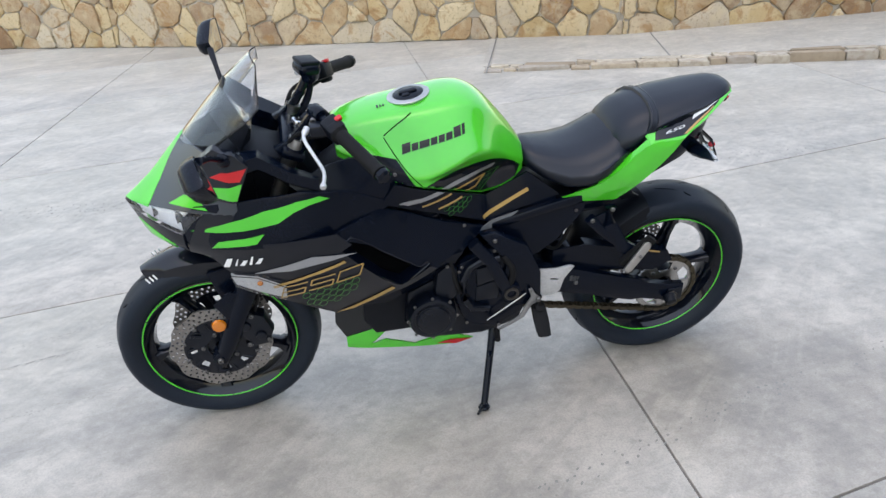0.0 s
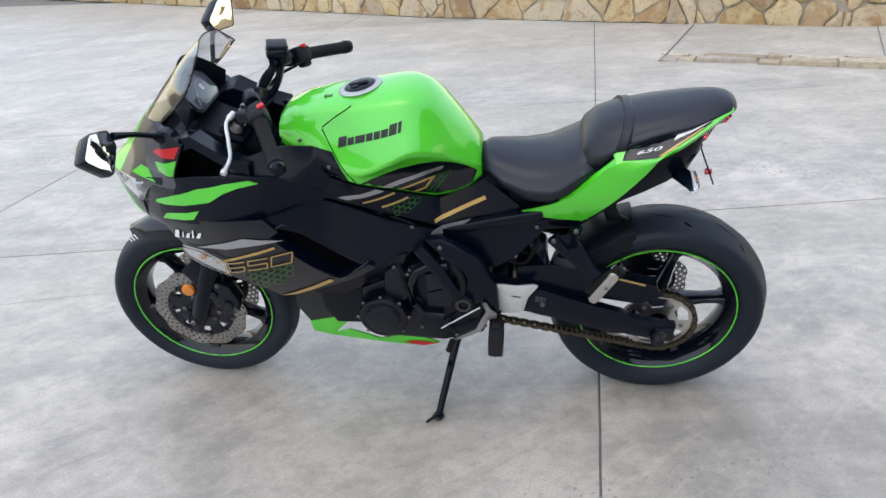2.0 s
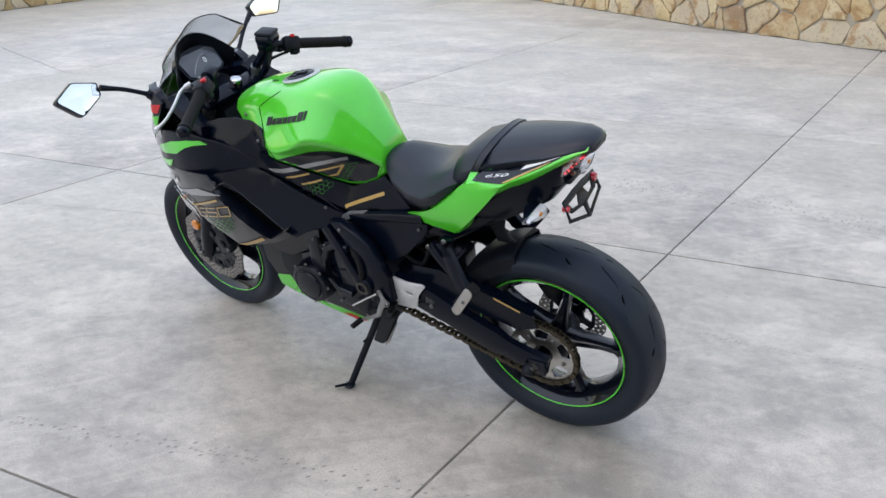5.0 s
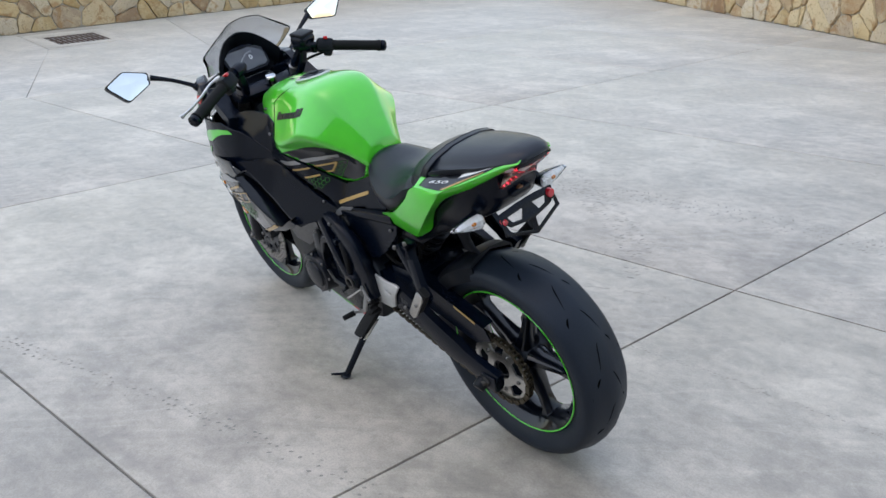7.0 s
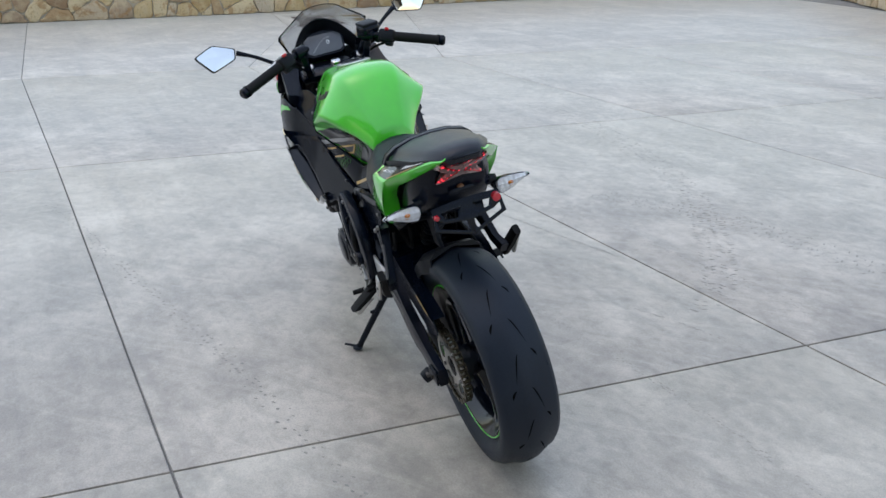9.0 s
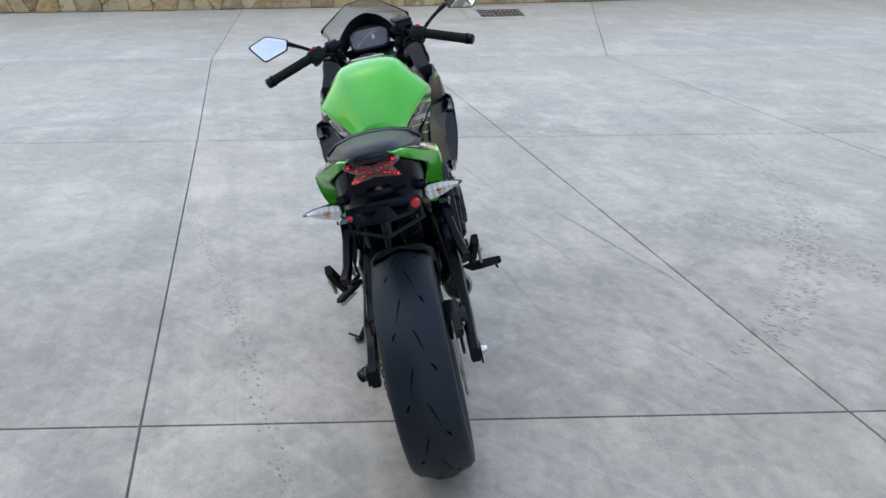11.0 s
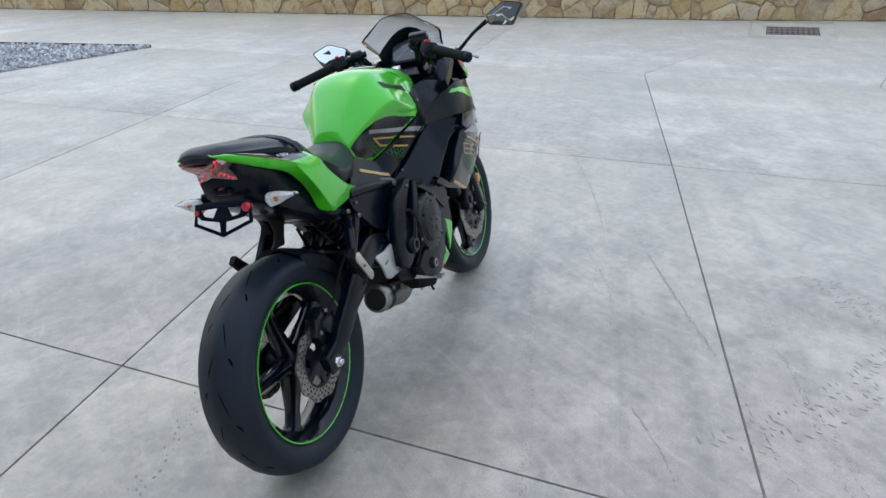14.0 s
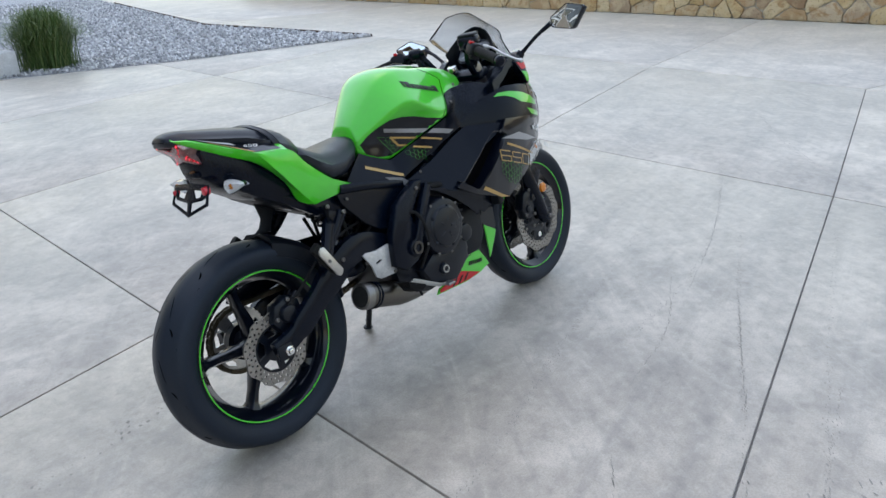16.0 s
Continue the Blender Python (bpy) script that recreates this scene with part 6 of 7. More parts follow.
nose_patch("nose_bar", [(-0.16, 0.752), (0.16, 0.752), (0.15, 0.820), (-0.15, 0.820)], GLOSS, "", -0.002, 0.005)
t = bmesh.new()
slab_plate(t, [(1.30, 0.68), (1.42, 0.70), (1.46, 0.80), (1.36, 0.92), (1.28, 0.94), (1.22, 0.90), (1.22, 0.72)], "y", -0.10, 0.10, 0.02)
part("headlight_housing", t, MATTE, bike)

# screen
def screen(u, v):
    """u across from -1 to 1, v from the foot to the top."""
    xc = between(v, (0, 1.394), (0.33, 1.330), (0.66, 1.262), (1, 1.186))
    zc = between(v, (0, 0.968), (0.33, 1.035), (0.66, 1.102), (1, 1.166))
    hw = between(v, (0, 0.132), (0.30, 0.150), (0.58, 0.170), (0.70, 0.168), (1, 0.062))
    back = between(v, (0, 0.100), (0.35, 0.100), (0.7, 0.075), (1, 0.012))
    drop = between(v, (0, -0.022), (0.4, 0.0), (0.7, 0.020), (1, 0.008))
    return Vector((xc - back * abs(u) ** 2, hw * u, zc - drop * u * u))


t = bmesh.new()
rows = []
for i in range(25):
    rows.append([screen(-1 + 2 * k / 24, i / 24) for k in range(25)])
loft(t, rows, caps=False, closed=False)
bmesh.ops.recalc_face_normals(t, faces=t.faces)
got = bmesh.ops.extrude_face_region(t, geom=t.faces[:])
for v in got["geom"]:
    if isinstance(v, bmesh.types.BMVert):
        v.co -= Vector((0.0024, 0, 0.0018))
glass = part("windscreen", t, SMOKE, bike, "smoked grey plastic windscreen", 60)
t = bmesh.new()
edge = [screen(-1, i / 16) for i in range(17)] + [screen(-1 + 2 * k / 16, 1) for k in range(1, 17)] + [screen(1, 1 - i / 16) for i in range(1, 17)]
tube(t, [p - Vector((0.001, 0, 0.001)) for p in edge], 0.0014, 6)
part("screen_edge", t, GRIP, glass)

# cockpit: dash, trim
t = bmesh.new()
DASH = Matrix.Translation((1.244, 0, 1.012)) @ Matrix.Rotation(radians(-54), 4, 'Y') @ Matrix.Scale(0.86, 4)
HOOD = Matrix.Translation((1.236, 0, 1.018)) @ Matrix.Rotation(radians(-50), 4, 'Y')
rows = []
for k, (dx, dy, dz) in enumerate(((0, 0, -0.035), (0, 0, 0.0), (0.006, 0.006, 0.008))):
    rows.append([DASH @ Vector((x * (1 - dx * 5), y * (1 - dy * 3), dz)) for x, y in ((-0.055, -0.066), (-0.040, -0.088), (0.030, -0.098), (0.058, -0.070), (0.066, 0.0), (0.058, 0.070), (0.030, 0.098), (-0.040, 0.088), (-0.055, 0.066))])
loft(t, rows)
dash = part("instrument_panel", t, SATIN, bike, "instrument panel with a dark display")
t = bmesh.new()
slab_plate(t, [(-0.046, -0.060), (-0.034, -0.078), (0.028, -0.086), (0.046, -0.060), (0.046, 0.060), (0.028, 0.086), (-0.034, 0.078), (-0.046, 0.060)], "z", 0.009, 0.012, 0.001)
t.transform(DASH)
part("display", t, plain("display_glass", (0.05, 0.055, 0.065), 0.08, 0, 0.8, vary=0.1), dash)
t = bmesh.new()
b = word_mesh("0", lambda x, z: 0, 1, 0, 0, (1, 0), (0, 1), 0.030, 0)
for v in b.verts:
    v.co = DASH @ Vector((v.co.z - 0.008, -v.co.x - 0.012, 0.0128))
part("display_figure", b, WHITE, dash)
t = bmesh.new()
for k in range(16):
    w = radians(200 - 100 * k / 15)
    p = Vector((0.048 * math.sin(w - 1.9) - 0.005, 0.055 - 0.085 * k / 15, 0.0125))
    p.x = -0.030 + 0.055 * math.sin(math.pi * 0.5 * k / 15)
    block(t, (0.006, 0.003, 0.0008), DASH @ Matrix.Translation(p), 0)
part("display_bar", t, GREY, dash)
t = bmesh.new()
rows = []
for k in range(13):
    u = -1 + 2 * k / 12
    p = HOOD @ Vector((0.062 - 0.10 * abs(u) ** 2.2, u * 0.112, 0.0))
    q = HOOD @ Vector((0.082 - 0.10 * abs(u) ** 2.2, u * 0.122, 0.042 * (1 - 0.4 * abs(u))))
    rows.append([p, q, q + Vector((0.004, 0, 0.003)), p + Vector((0.03, 0, -0.03))])
loft(t, rows)
part("dash_hood", t, MATTE, bike, "matte black dash hood")
for s in (1, -1):
    t = bmesh.new()
    rows = []
    for x, y0, z0, y1, z1 in ((1.28, 0.10, 0.95, 0.185, 0.955), (1.20, 0.125, 0.965, 0.190, 0.978), (1.13, 0.145, 0.92, 0.197, 0.932), (1.06, 0.150, 0.89, 0.205, 0.905)):
        rows.append([(x, s * y0, z0), (x, s * y1, z1), (x, s * (y1 + 0.004), z1 - 0.03), (x, s * y0, z0 - 0.06)])
    loft(t, rows)
    part("cockpit_trim", t, SATIN, bike, "satin black cockpit trim")
t = bmesh.new()
slab_plate(t, [(1.30, 0.70), (1.30, 0.94), (1.235, 0.955), (1.17, 0.925), (1.09, 0.90), (1.06, 0.84), (1.15, 0.74)], "y", -0.085, 0.085, 0.02)
part("cockpit_core", t, MATTE, bike)

# ---- fork, bars ----
RAKE = Vector((-0.407, 0, 0.9135))
for s in (1, -1):
    t = bmesh.new()
    foot = Vector((1.400, s * 0.105, 0.300))
    tube(t, [foot - RAKE * 0.02, foot + RAKE * 0.02, foot + RAKE * 0.10, foot + RAKE * 0.30, foot + RAKE * 0.31], [0.020, 0.028, 0.031, 0.031, 0.027], 18)
    cyl(t, (1.41, s * 0.085, 0.30), (1.41, s * 0.128, 0.30), 0.024, 0.022, 18, 0.004)
    leg = part("fork_leg", t, SATIN, bike, "black fork leg")
    t = bmesh.new()
    tube(t, [foot + RAKE * 0.30, foot + RAKE * 0.74], 0.0205, 18)
    part("fork_tube", t, STEEL, leg, "bright fork tube")
    t = bmesh.new()
    slab_plate(t, [(1.365, 0.445), (1.395, 0.50), (1.345, 0.54), (1.32, 0.53), (1.34, 0.46)], "y", min(s * 0.118, s * 0.124), max(s * 0.118, s * 0.124), 0.002)
    part("reflector_bracket", t, SATIN, leg)
    t = bmesh.new()
    cyl(t, (1.392, s * 0.122, 0.428), (1.392, s * 0.132, 0.428), 0.021, 0.019, 24, 0.002)
    part("reflector", t, AMBER, leg, "round amber reflector")
    t = bmesh.new()
    slab_plate(t, [(1.335, 0.36), (1.36, 0.42), (1.315, 0.455), (1.265, 0.43), (1.245, 0.37), (1.265, 0.325), (1.31, 0.32)], "y", min(s * 0.070, s * 0.118), max(s * 0.070, s * 0.118), 0.012)
    caliper = part("brake_caliper", t, METALBLACK, bike, "black front brake caliper")
    for x, z in ((1.322, 0.405), (1.283, 0.365)):
        t = bmesh.new()
        cyl(t, (x, s * 0.112, z), (x, s * 0.126, z), 0.017, 0.015, 20, 0.003)
        part("caliper_piston_cap", t, METALBLACK, caliper)
    for x, z in ((1.345, 0.420), (1.262, 0.345), (1.300, 0.440), (1.320, 0.335)):
        bolt(caliper, x, s * 0.117, z, 1.3)
    t = bmesh.new()
    tube(t, smooth_path([(1.29, s * 0.10, 0.44), (1.26, s * 0.115, 0.54), (1.24, s * 0.10, 0.66), (1.15, s * 0.08, 0.86)]), 0.0045, 8)
    part("brake_hose", t, GRIP, caliper)
    bolt(leg, 1.41, s * 0.129, 0.30, 1.6)
for k in (0.40, 0.70):
    t = bmesh.new()
    p = Vector((1.400, 0, 0.300)) + RAKE * k
    block(t, (0.062, 0.27, 0.030), Matrix.Translation(p) @ Matrix.Rotation(radians(-24), 4, 'Y'), 0.012)
    part("triple_clamp", t, SATIN, bike)
t = bmesh.new()
cyl(t, (1.098, 0, 0.952), (1.090, 0, 0.978), 0.020, 0.018, 20, 0.003)
part("ignition_switch", t, CHROME, bike)
# mudguard
t = bmesh.new()
rows = []
for k in range(19):
    a = radians(58 + 92 * k / 18)
    hw = between(k, (0, 0.028), (2, 0.052), (5, 0.066), (12, 0.072), (18, 0.066))
    r = 0.316
    rows.append([(1.41 + q * math.cos(a), y, 0.30 + q * math.sin(a)) for y, q in ((-hw, r - 0.045), (-hw * 0.95, r - 0.008), (-hw * 0.6, r + 0.010), (0, r + 0.016), (hw * 0.6, r + 0.010), (hw * 0.95, r - 0.008), (hw, r - 0.045), (hw * 0.92, r - 0.045), (hw * 0.88, r - 0.010), (0, r + 0.011), (-hw * 0.88, r - 0.010), (-hw * 0.92, r - 0.045))])
loft(t, rows)
fender = part("front_mudguard", t, GLOSS, bike, "gloss black front mudguard")
for s in (1, -1):
    t = bmesh.new()
    slab_plate(t, [(1.40, 0.58), (1.30, 0.60), (1.27, 0.52), (1.33, 0.44), (1.37, 0.46)], "y", min(s * 0.070, s * 0.080), max(s * 0.070, s * 0.080), 0.003)
    part("mudguard_stay", t, SATIN, fender)
for s in (1, -1):
    for k in range(3):
        t = bmesh.new()
        a = radians(66 - 2.2 * k)
        block(t, (0.018, 0.0012, 0.0045), Matrix.Translation((1.41 + 0.3125 * math.cos(a), s * 0.0655, 0.30 + 0.3095 * math.sin(a))) @ Matrix.Rotation(a * -1, 4, 'Y'), 0)
        part("name_bar", t, WHITE, fender)


def bar_end(s):
    t = bmesh.new()
    # riser with its window, then the bar
    beam(t, smooth_path([(1.150, s * 0.098, 0.940), (1.105, s * 0.104, 0.975), (1.078, s * 0.112, 1.008), (1.056, s * 0.124, 1.040)], 3), [(0.026, 0.034)] + [(0.024, 0.022)] * 9)
    beam(t, smooth_path([(1.110, s * 0.100, 0.935), (1.076, s * 0.108, 0.960), (1.055, s * 0.116, 0.995), (1.044, s * 0.126, 1.036)], 3), [(0.026, 0.034)] + [(0.024, 0.018)] * 9)
    block(t, (0.055, 0.028, 0.028), Matrix.Translation((1.118, s * 0.100, 0.940)) @ Matrix.Rotation(radians(28), 4, 'Y'), 0.008)
    tube(t, [(1.058, s * 0.095, 1.048), (1.030, s * 0.150, 1.040), (1.005, s * 0.20, 1.028), (0.935, s * 0.335, 0.992)], 0.0112, 14)
    cyl(t, (1.050, s * 0.108, 1.046), (1.032, s * 0.148, 1.042), 0.021, 0.021, 18, 0.004)
    bar = part("handlebar", t, SATIN, bike, "raised black clip-on handlebar")
    bolt(bar, 1.055, s * 0.152, 1.040, 1.4)
    t = bmesh.new()
    a, b = Vector((1.000, s * 0.205, 1.026)), Vector((0.922, s * 0.352, 0.986))
    pts, rad = [], []
    for k in range(29):
        pts.append(a.lerp(b, k / 28))
        rad.append(0.0175 if k % 2 else 0.0165)
    rad[0] = rad[1] = 0.022
    rad[-1] = rad[-2] = 0.0195
    tube(t, pts, rad, 16)
    grip = part("grip", t, GRIP, bar, "black rubber grip")
    t = bmesh.new()
    d = (b - a).normalized()
    tube(t, [b, b + d * 0.004, b + d * 0.016, b + d * 0.022], [0.014, 0.0185, 0.0185, 0.012], 16)
    part("bar_weight", t, SATIN, bar)
    t = bmesh.new()
    q = (Vector((1, 0, 0)).rotation_difference(Vector((d.x, d.y, d.z)))).to_matrix().to_4x4()
    block(t, (0.056, 0.046, 0.046), Matrix.Translation((1.008, s * 0.188, 1.030)) @ q, 0.010)
    block(t, (0.030, 0.034, 0.058), Matrix.Translation((1.004, s * 0.196, 1.022)) @ q, 0.008)
    switch = part("switch_box", t, MATTE, bar, "black switch housing")
    t = bmesh.new()
    block(t, (0.014, 0.018, 0.010), Matrix.Translation((0.996, s * 0.190, 1.056)) @ q, 0.003)
    part("kill_switch", t, RED, switch, "red switch")
    # lever
    t = bmesh.new()
    path = smooth_path([(1.072, s * 0.180, 1.034), (1.082, s * 0.212, 1.024), (1.064, s * 0.262, 1.002), (1.047, s * 0.312, 0.984), (1.054, s * 0.353, 0.966)], 6)
    tube(t, path, [0.008] * 4 + [0.0046] * (len(path) - 6) + [0.008, 0.007], 10)
    part("clutch_lever" if s > 0 else "brake_lever", t, SILVER, bar, "silver control lever")
    t = bmesh.new()
    block(t, (0.045, 0.040, 0.030), Matrix.Translation((1.045, s * 0.170, 1.025)), 0.008)
    part("lever_perch", t, METALBLACK, bar)
    return bar


bar_l, bar_r = bar_end(1), bar_end(-1)
t = bmesh.new()
block(t, (0.063, 0.075, 0.040), Matrix.Translation((1.051, -0.135, 1.064)) @ Matrix.Rotation(radians(20), 4, 'Z') @ Matrix.Rotation(radians(-8), 4, 'Y'), 0.018, 4)
reservoir = part("brake_reservoir", t, SATIN, bar_r, "black brake fluid reservoir")
t = bmesh.new()
block(t, (0.056, 0.066, 0.012), Matrix.Translation((1.049, -0.135, 1.083)) @ Matrix.Rotation(radians(20), 4, 'Z') @ Matrix.Rotation(radians(-8), 4, 'Y'), 0.005, 3)
part("reservoir_lid", t, MATTE, reservoir)
for s in (1, -1):
    t = bmesh.new()
    tube(t, smooth_path([(1.04, s * 0.16, 1.02), (1.10, s * 0.14, 1.00), (1.13, s * 0.08, 0.93), (1.12, s * 0.04, 0.84)]), 0.0055, 8)
    tube(t, smooth_path([(1.01, s * 0.18, 1.01), (1.08, s * 0.13, 0.98), (1.11, s * 0.07, 0.90), (1.08, s * 0.05, 0.80)]), 0.0045, 8)
    part("control_cable", t, GRIP, bike)


def mirror(s, lift=0.0):
    t = bmesh.new()
    tube(t, smooth_path([(1.275, s * 0.178, 0.972), (1.280, s * 0.200, 0.986), (1.296, s * 0.258, 1.022 if s > 0 else 1.034), (1.311, s * 0.320, 1.050 if s > 0 else 1.072)], 4), [0.014, 0.012, 0.0095, 0.0085, 0.008, 0.0075, 0.007, 0.007, 0.007, 0.007, 0.008, 0.009, 0.010], 12)
    cyl(t, (1.266, s * 0.172, 0.962), (1.284, s * 0.194, 0.986), 0.020, 0.016, 16, 0.006)
    arm = part("mirror", t, SATIN, bike, "angular black rear-view mirror")
    up = 0.026 if s < 0 else 0.0
    rim = [Vector((1.296, s * 0.476, 1.069 + up * 1.7)), Vector((1.302, s * 0.400, 1.099 + up * 1.3)), Vector((1.311, s * 0.318, 1.070 + up * 0.9)), Vector((1.304, s * 0.328, 1.032 + up * 0.9)), Vector((1.288, s * 0.424, 1.000 + up * 1.5))]
    c = sum(rim, Vector()) / 5
    tip = Matrix.Rotation(radians(13 if s > 0 else 3.2), 3, 'Y') @ Matrix.Rotation(radians(5.5 if s > 0 else -1.5), 3, 'Z')
    rim = [c + tip @ (p - c) for p in rim]
    n = (rim[1] - rim[0]).cross(rim[4] - rim[0]).normalized()
    if n.x > 0:
        n = -n
    def ring(k, off):
        out = []
        for i in range(5):
            p, q, r = rim[i - 1], rim[i], rim[(i + 1) % 5]
            for w in (q.lerp(p, 0.12), q * 0.94 + (p + r) * 0.03, q.lerp(r, 0.12)):
                out.append(c + (w - c) * k + n * off)
        return out
    t = bmesh.new()
    loft(t, [ring(0.93, 0.0), ring(1.0, 0.002), ring(1.02, -0.010), ring(0.96, -0.026), ring(0.75, -0.040), ring(0.35, -0.046)])
    part("mirror_shell", t, SATIN, arm)
    t = bmesh.new()
    loft(t, [ring(0.935, -0.002), ring(0.93, 0.0008), ring(0.7, 0.0019), ring(0.45, 0.0026), ring(0.2, 0.0029), ring(0.05, 0.0030)])
    part("mirror_glass", t, MIRROR, arm, "bright mirror glass", 20)


both(mirror)

for ob in bike.children_recursive:
    if ob.name.split(".")[0] in ("windscreen", "headlight_lens", "signal_lens", "tail_lens"):
        ob.visible_shadow = False


# ---- gravel bed ----
GRAVEL = Nodes("crushed_grey_stone", rough=0.9)
GRAVEL.color(GRAVEL.mix(GRAVEL.span(GRAVEL.noise(45, 5, 0.7), 0.35, 0.65, 0, 1), (0.18, 0.187, 0.20), (0.56, 0.58, 0.62)))
GRAVEL.bump(GRAVEL.noise(40, 4), 1.0, 0.03)
CHIP = Nodes("stone_chip", rough=0.9)
CHIP.color(CHIP.ramp(CHIP.n("ShaderNodeNewGeometry").outputs["Random Per Island"], (0.0, (0.22, 0.225, 0.235)), (0.35, (0.38, 0.385, 0.395)), (0.7, (0.54, 0.545, 0.555)), (1.0, (0.72, 0.725, 0.735))))
BED = [(-5.5, -5.15), (-2.6, -5.32), (-0.6, -5.75), (1.1, -6.1), (1.1, -22), (-6.6, -22), (-5.95, -16), (-4.75, -9.0)]
bed = tagged(new("gravel_bed"), "bed of crushed blue-grey gravel beside the yard", "gravel", kind="structure")
t = bmesh.new()
slab_plate(t, BED, "z", -0.01, 0.008, 0)
part("gravel_base", t, GRAVEL.mat, bed)


def inside(x, y, poly):
    hit = False
    for (ax, ay), (bx, by) in zip(poly, poly[1:] + poly[:1]):
        if (ay > y) != (by > y) and x < ax + (y - ay) / (by - ay) * (bx - ax):
            hit = not hit
    return hit


rng = random.Random(21)
verts, faces = [], []
while len(verts) < 8 * 21000:
    x, y = rng.uniform(-6.5, 1.1), -5.1 - 13 * rng.random() ** 1.5
    if not inside(x, y, BED):
        continue
    r = rng.uniform(0.010, 0.027)
    e = Euler((rng.uniform(0, 6), rng.uniform(0, 6), rng.uniform(0, 6))).to_matrix()
    n = len(verts)
    for c in ((-1, -1, -1), (1, -1, -1), (1, 1, -1), (-1, 1, -1), (-1, -1, 1), (1, -1, 1), (1, 1, 1), (-1, 1, 1)):
        v = e @ Vector((c[0] * rng.uniform(0.6, 1.1), c[1] * rng.uniform(0.5, 0.9), c[2] * rng.uniform(0.35, 0.7))) * r
        verts.append((x + v.x, y + v.y, 0.012 + v.z + r * 0.3))
    faces += [tuple(n + k for k in q) for q in ((0, 3, 2, 1), (4, 5, 6, 7), (0, 1, 5, 4), (1, 2, 6, 5), (2, 3, 7, 6), (3, 0, 4, 7))]
mesh = bpy.data.meshes.new("gravel")
mesh.from_pydata(verts, [], faces)
mesh.materials.append(CHIP.mat)
tagged(new("gravel", mesh), "loose crushed blue-grey gravel", "gravel", kind="stuff")
t = bmesh.new()
for a, b in (((-5.5, -5.15), (-4.75, -9.0)), ((-4.75, -9.0), (-5.95, -16))):
    d = Vector(b) - Vector(a)
    block(t, (d.length + 0.02, 0.012, 0.07), Matrix.Translation(((a[0] + b[0]) / 2, (a[1] + b[1]) / 2, 0.005)) @ Matrix.Rotation(math.atan2(d.y, d.x), 4, 'Z'), 0.002)
part("steel_edging", t, IRON, bed, "thin dark steel edging")

# ---- ornamental grass ----
BLADE = Nodes("grass_blade", rough=0.55)
BLADE.color(BLADE.ramp(BLADE.n("ShaderNodeNewGeometry").outputs["Random Per Island"], (0.0, (0.04, 0.085, 0.02)), (0.6, (0.09, 0.16, 0.04)), (1.0, (0.22, 0.26, 0.10))))


def grass_clump(x, y, height, spread, count, seed):
    rng = random.Random(seed)
    verts, faces = [], []
    for k in range(count):
        w = rng.uniform(0, 2 * math.pi)
        out = spread * rng.random() ** 0.55
        h = height * rng.uniform(0.72, 1.05) * (1 - 0.35 * (out / spread) ** 2)
        base = Vector((rng.gauss(0, 0.10), rng.gauss(0, 0.10), 0))
        d = Vector((math.cos(w), math.sin(w), 0))
        side = Vector((-d.y, d.x, 0)) * rng.uniform(0.0028, 0.005)
        droop = rng.uniform(1.5, 2.2)
        n = len(verts)
        for i in range(6):
            f = i / 5
            p = base + d * out * f ** 1.4 + Vector((0, 0, h * math.sin(f * droop)))
            q = side * (1 - f) ** 0.6
            verts += [p - q, p + q]
        faces += [(n + 2 * i, n + 2 * i + 1, n + 2 * i + 3, n + 2 * i + 2) for i in range(5)]
    mesh = bpy.data.meshes.new("grass")
    mesh.from_pydata(verts, [], faces)
    mesh.materials.append(BLADE.mat)
    ob = new("ornamental_grass", mesh)
    ob.matrix_basis = Matrix.Translation((x, y, 0.005))
    return tagged(ob, "fluffy green ornamental grass clump in gravel", "grass")


grass_clump(-1.12, -6.15, 0.74, 0.56, 5200, 4)
t = bmesh.new()
block(t, (0.36, 0.22, 0.30), Matrix.Translation((-0.50, -5.95, 0.145)) @ Matrix.Rotation(0.2, 4, 'Z'), 0.02)
tagged(new("edging_stone", finish("edging_stone", t, plain("pale_limestone", (0.55, 0.56, 0.57), 0.85, grain=60, bump=0.5, size=0.004))), "pale grey limestone block beside the grass", "stone")

# ---- raised walk with a stone kerb ----
KERB = Nodes("mixed_kerb_stone", rough=0.9)
kerb_spot = KERB.noise(14, 6, 0.7)
KERB.color(KERB.mix(KERB.span(kerb_spot, 0.45, 0.65, 0, 0.7), KERB.ramp(KERB.random(), (0.0, (0.30, 0.235, 0.16)), (0.35, (0.48, 0.40, 0.29)), (0.7, (0.56, 0.49, 0.38)), (1.0, (0.34, 0.30, 0.25))), (0.26, 0.20, 0.14)))
KERB = KERB.bump(kerb_spot, 0.8, 0.015).mat
def kerb_at(f):
    """A point on the kerb's front line, and its height."""
    p = Vector((1.25, 7.20)).lerp(Vector((8.4, 5.45)), f)
    return p, 0.010 + 0.15 * f


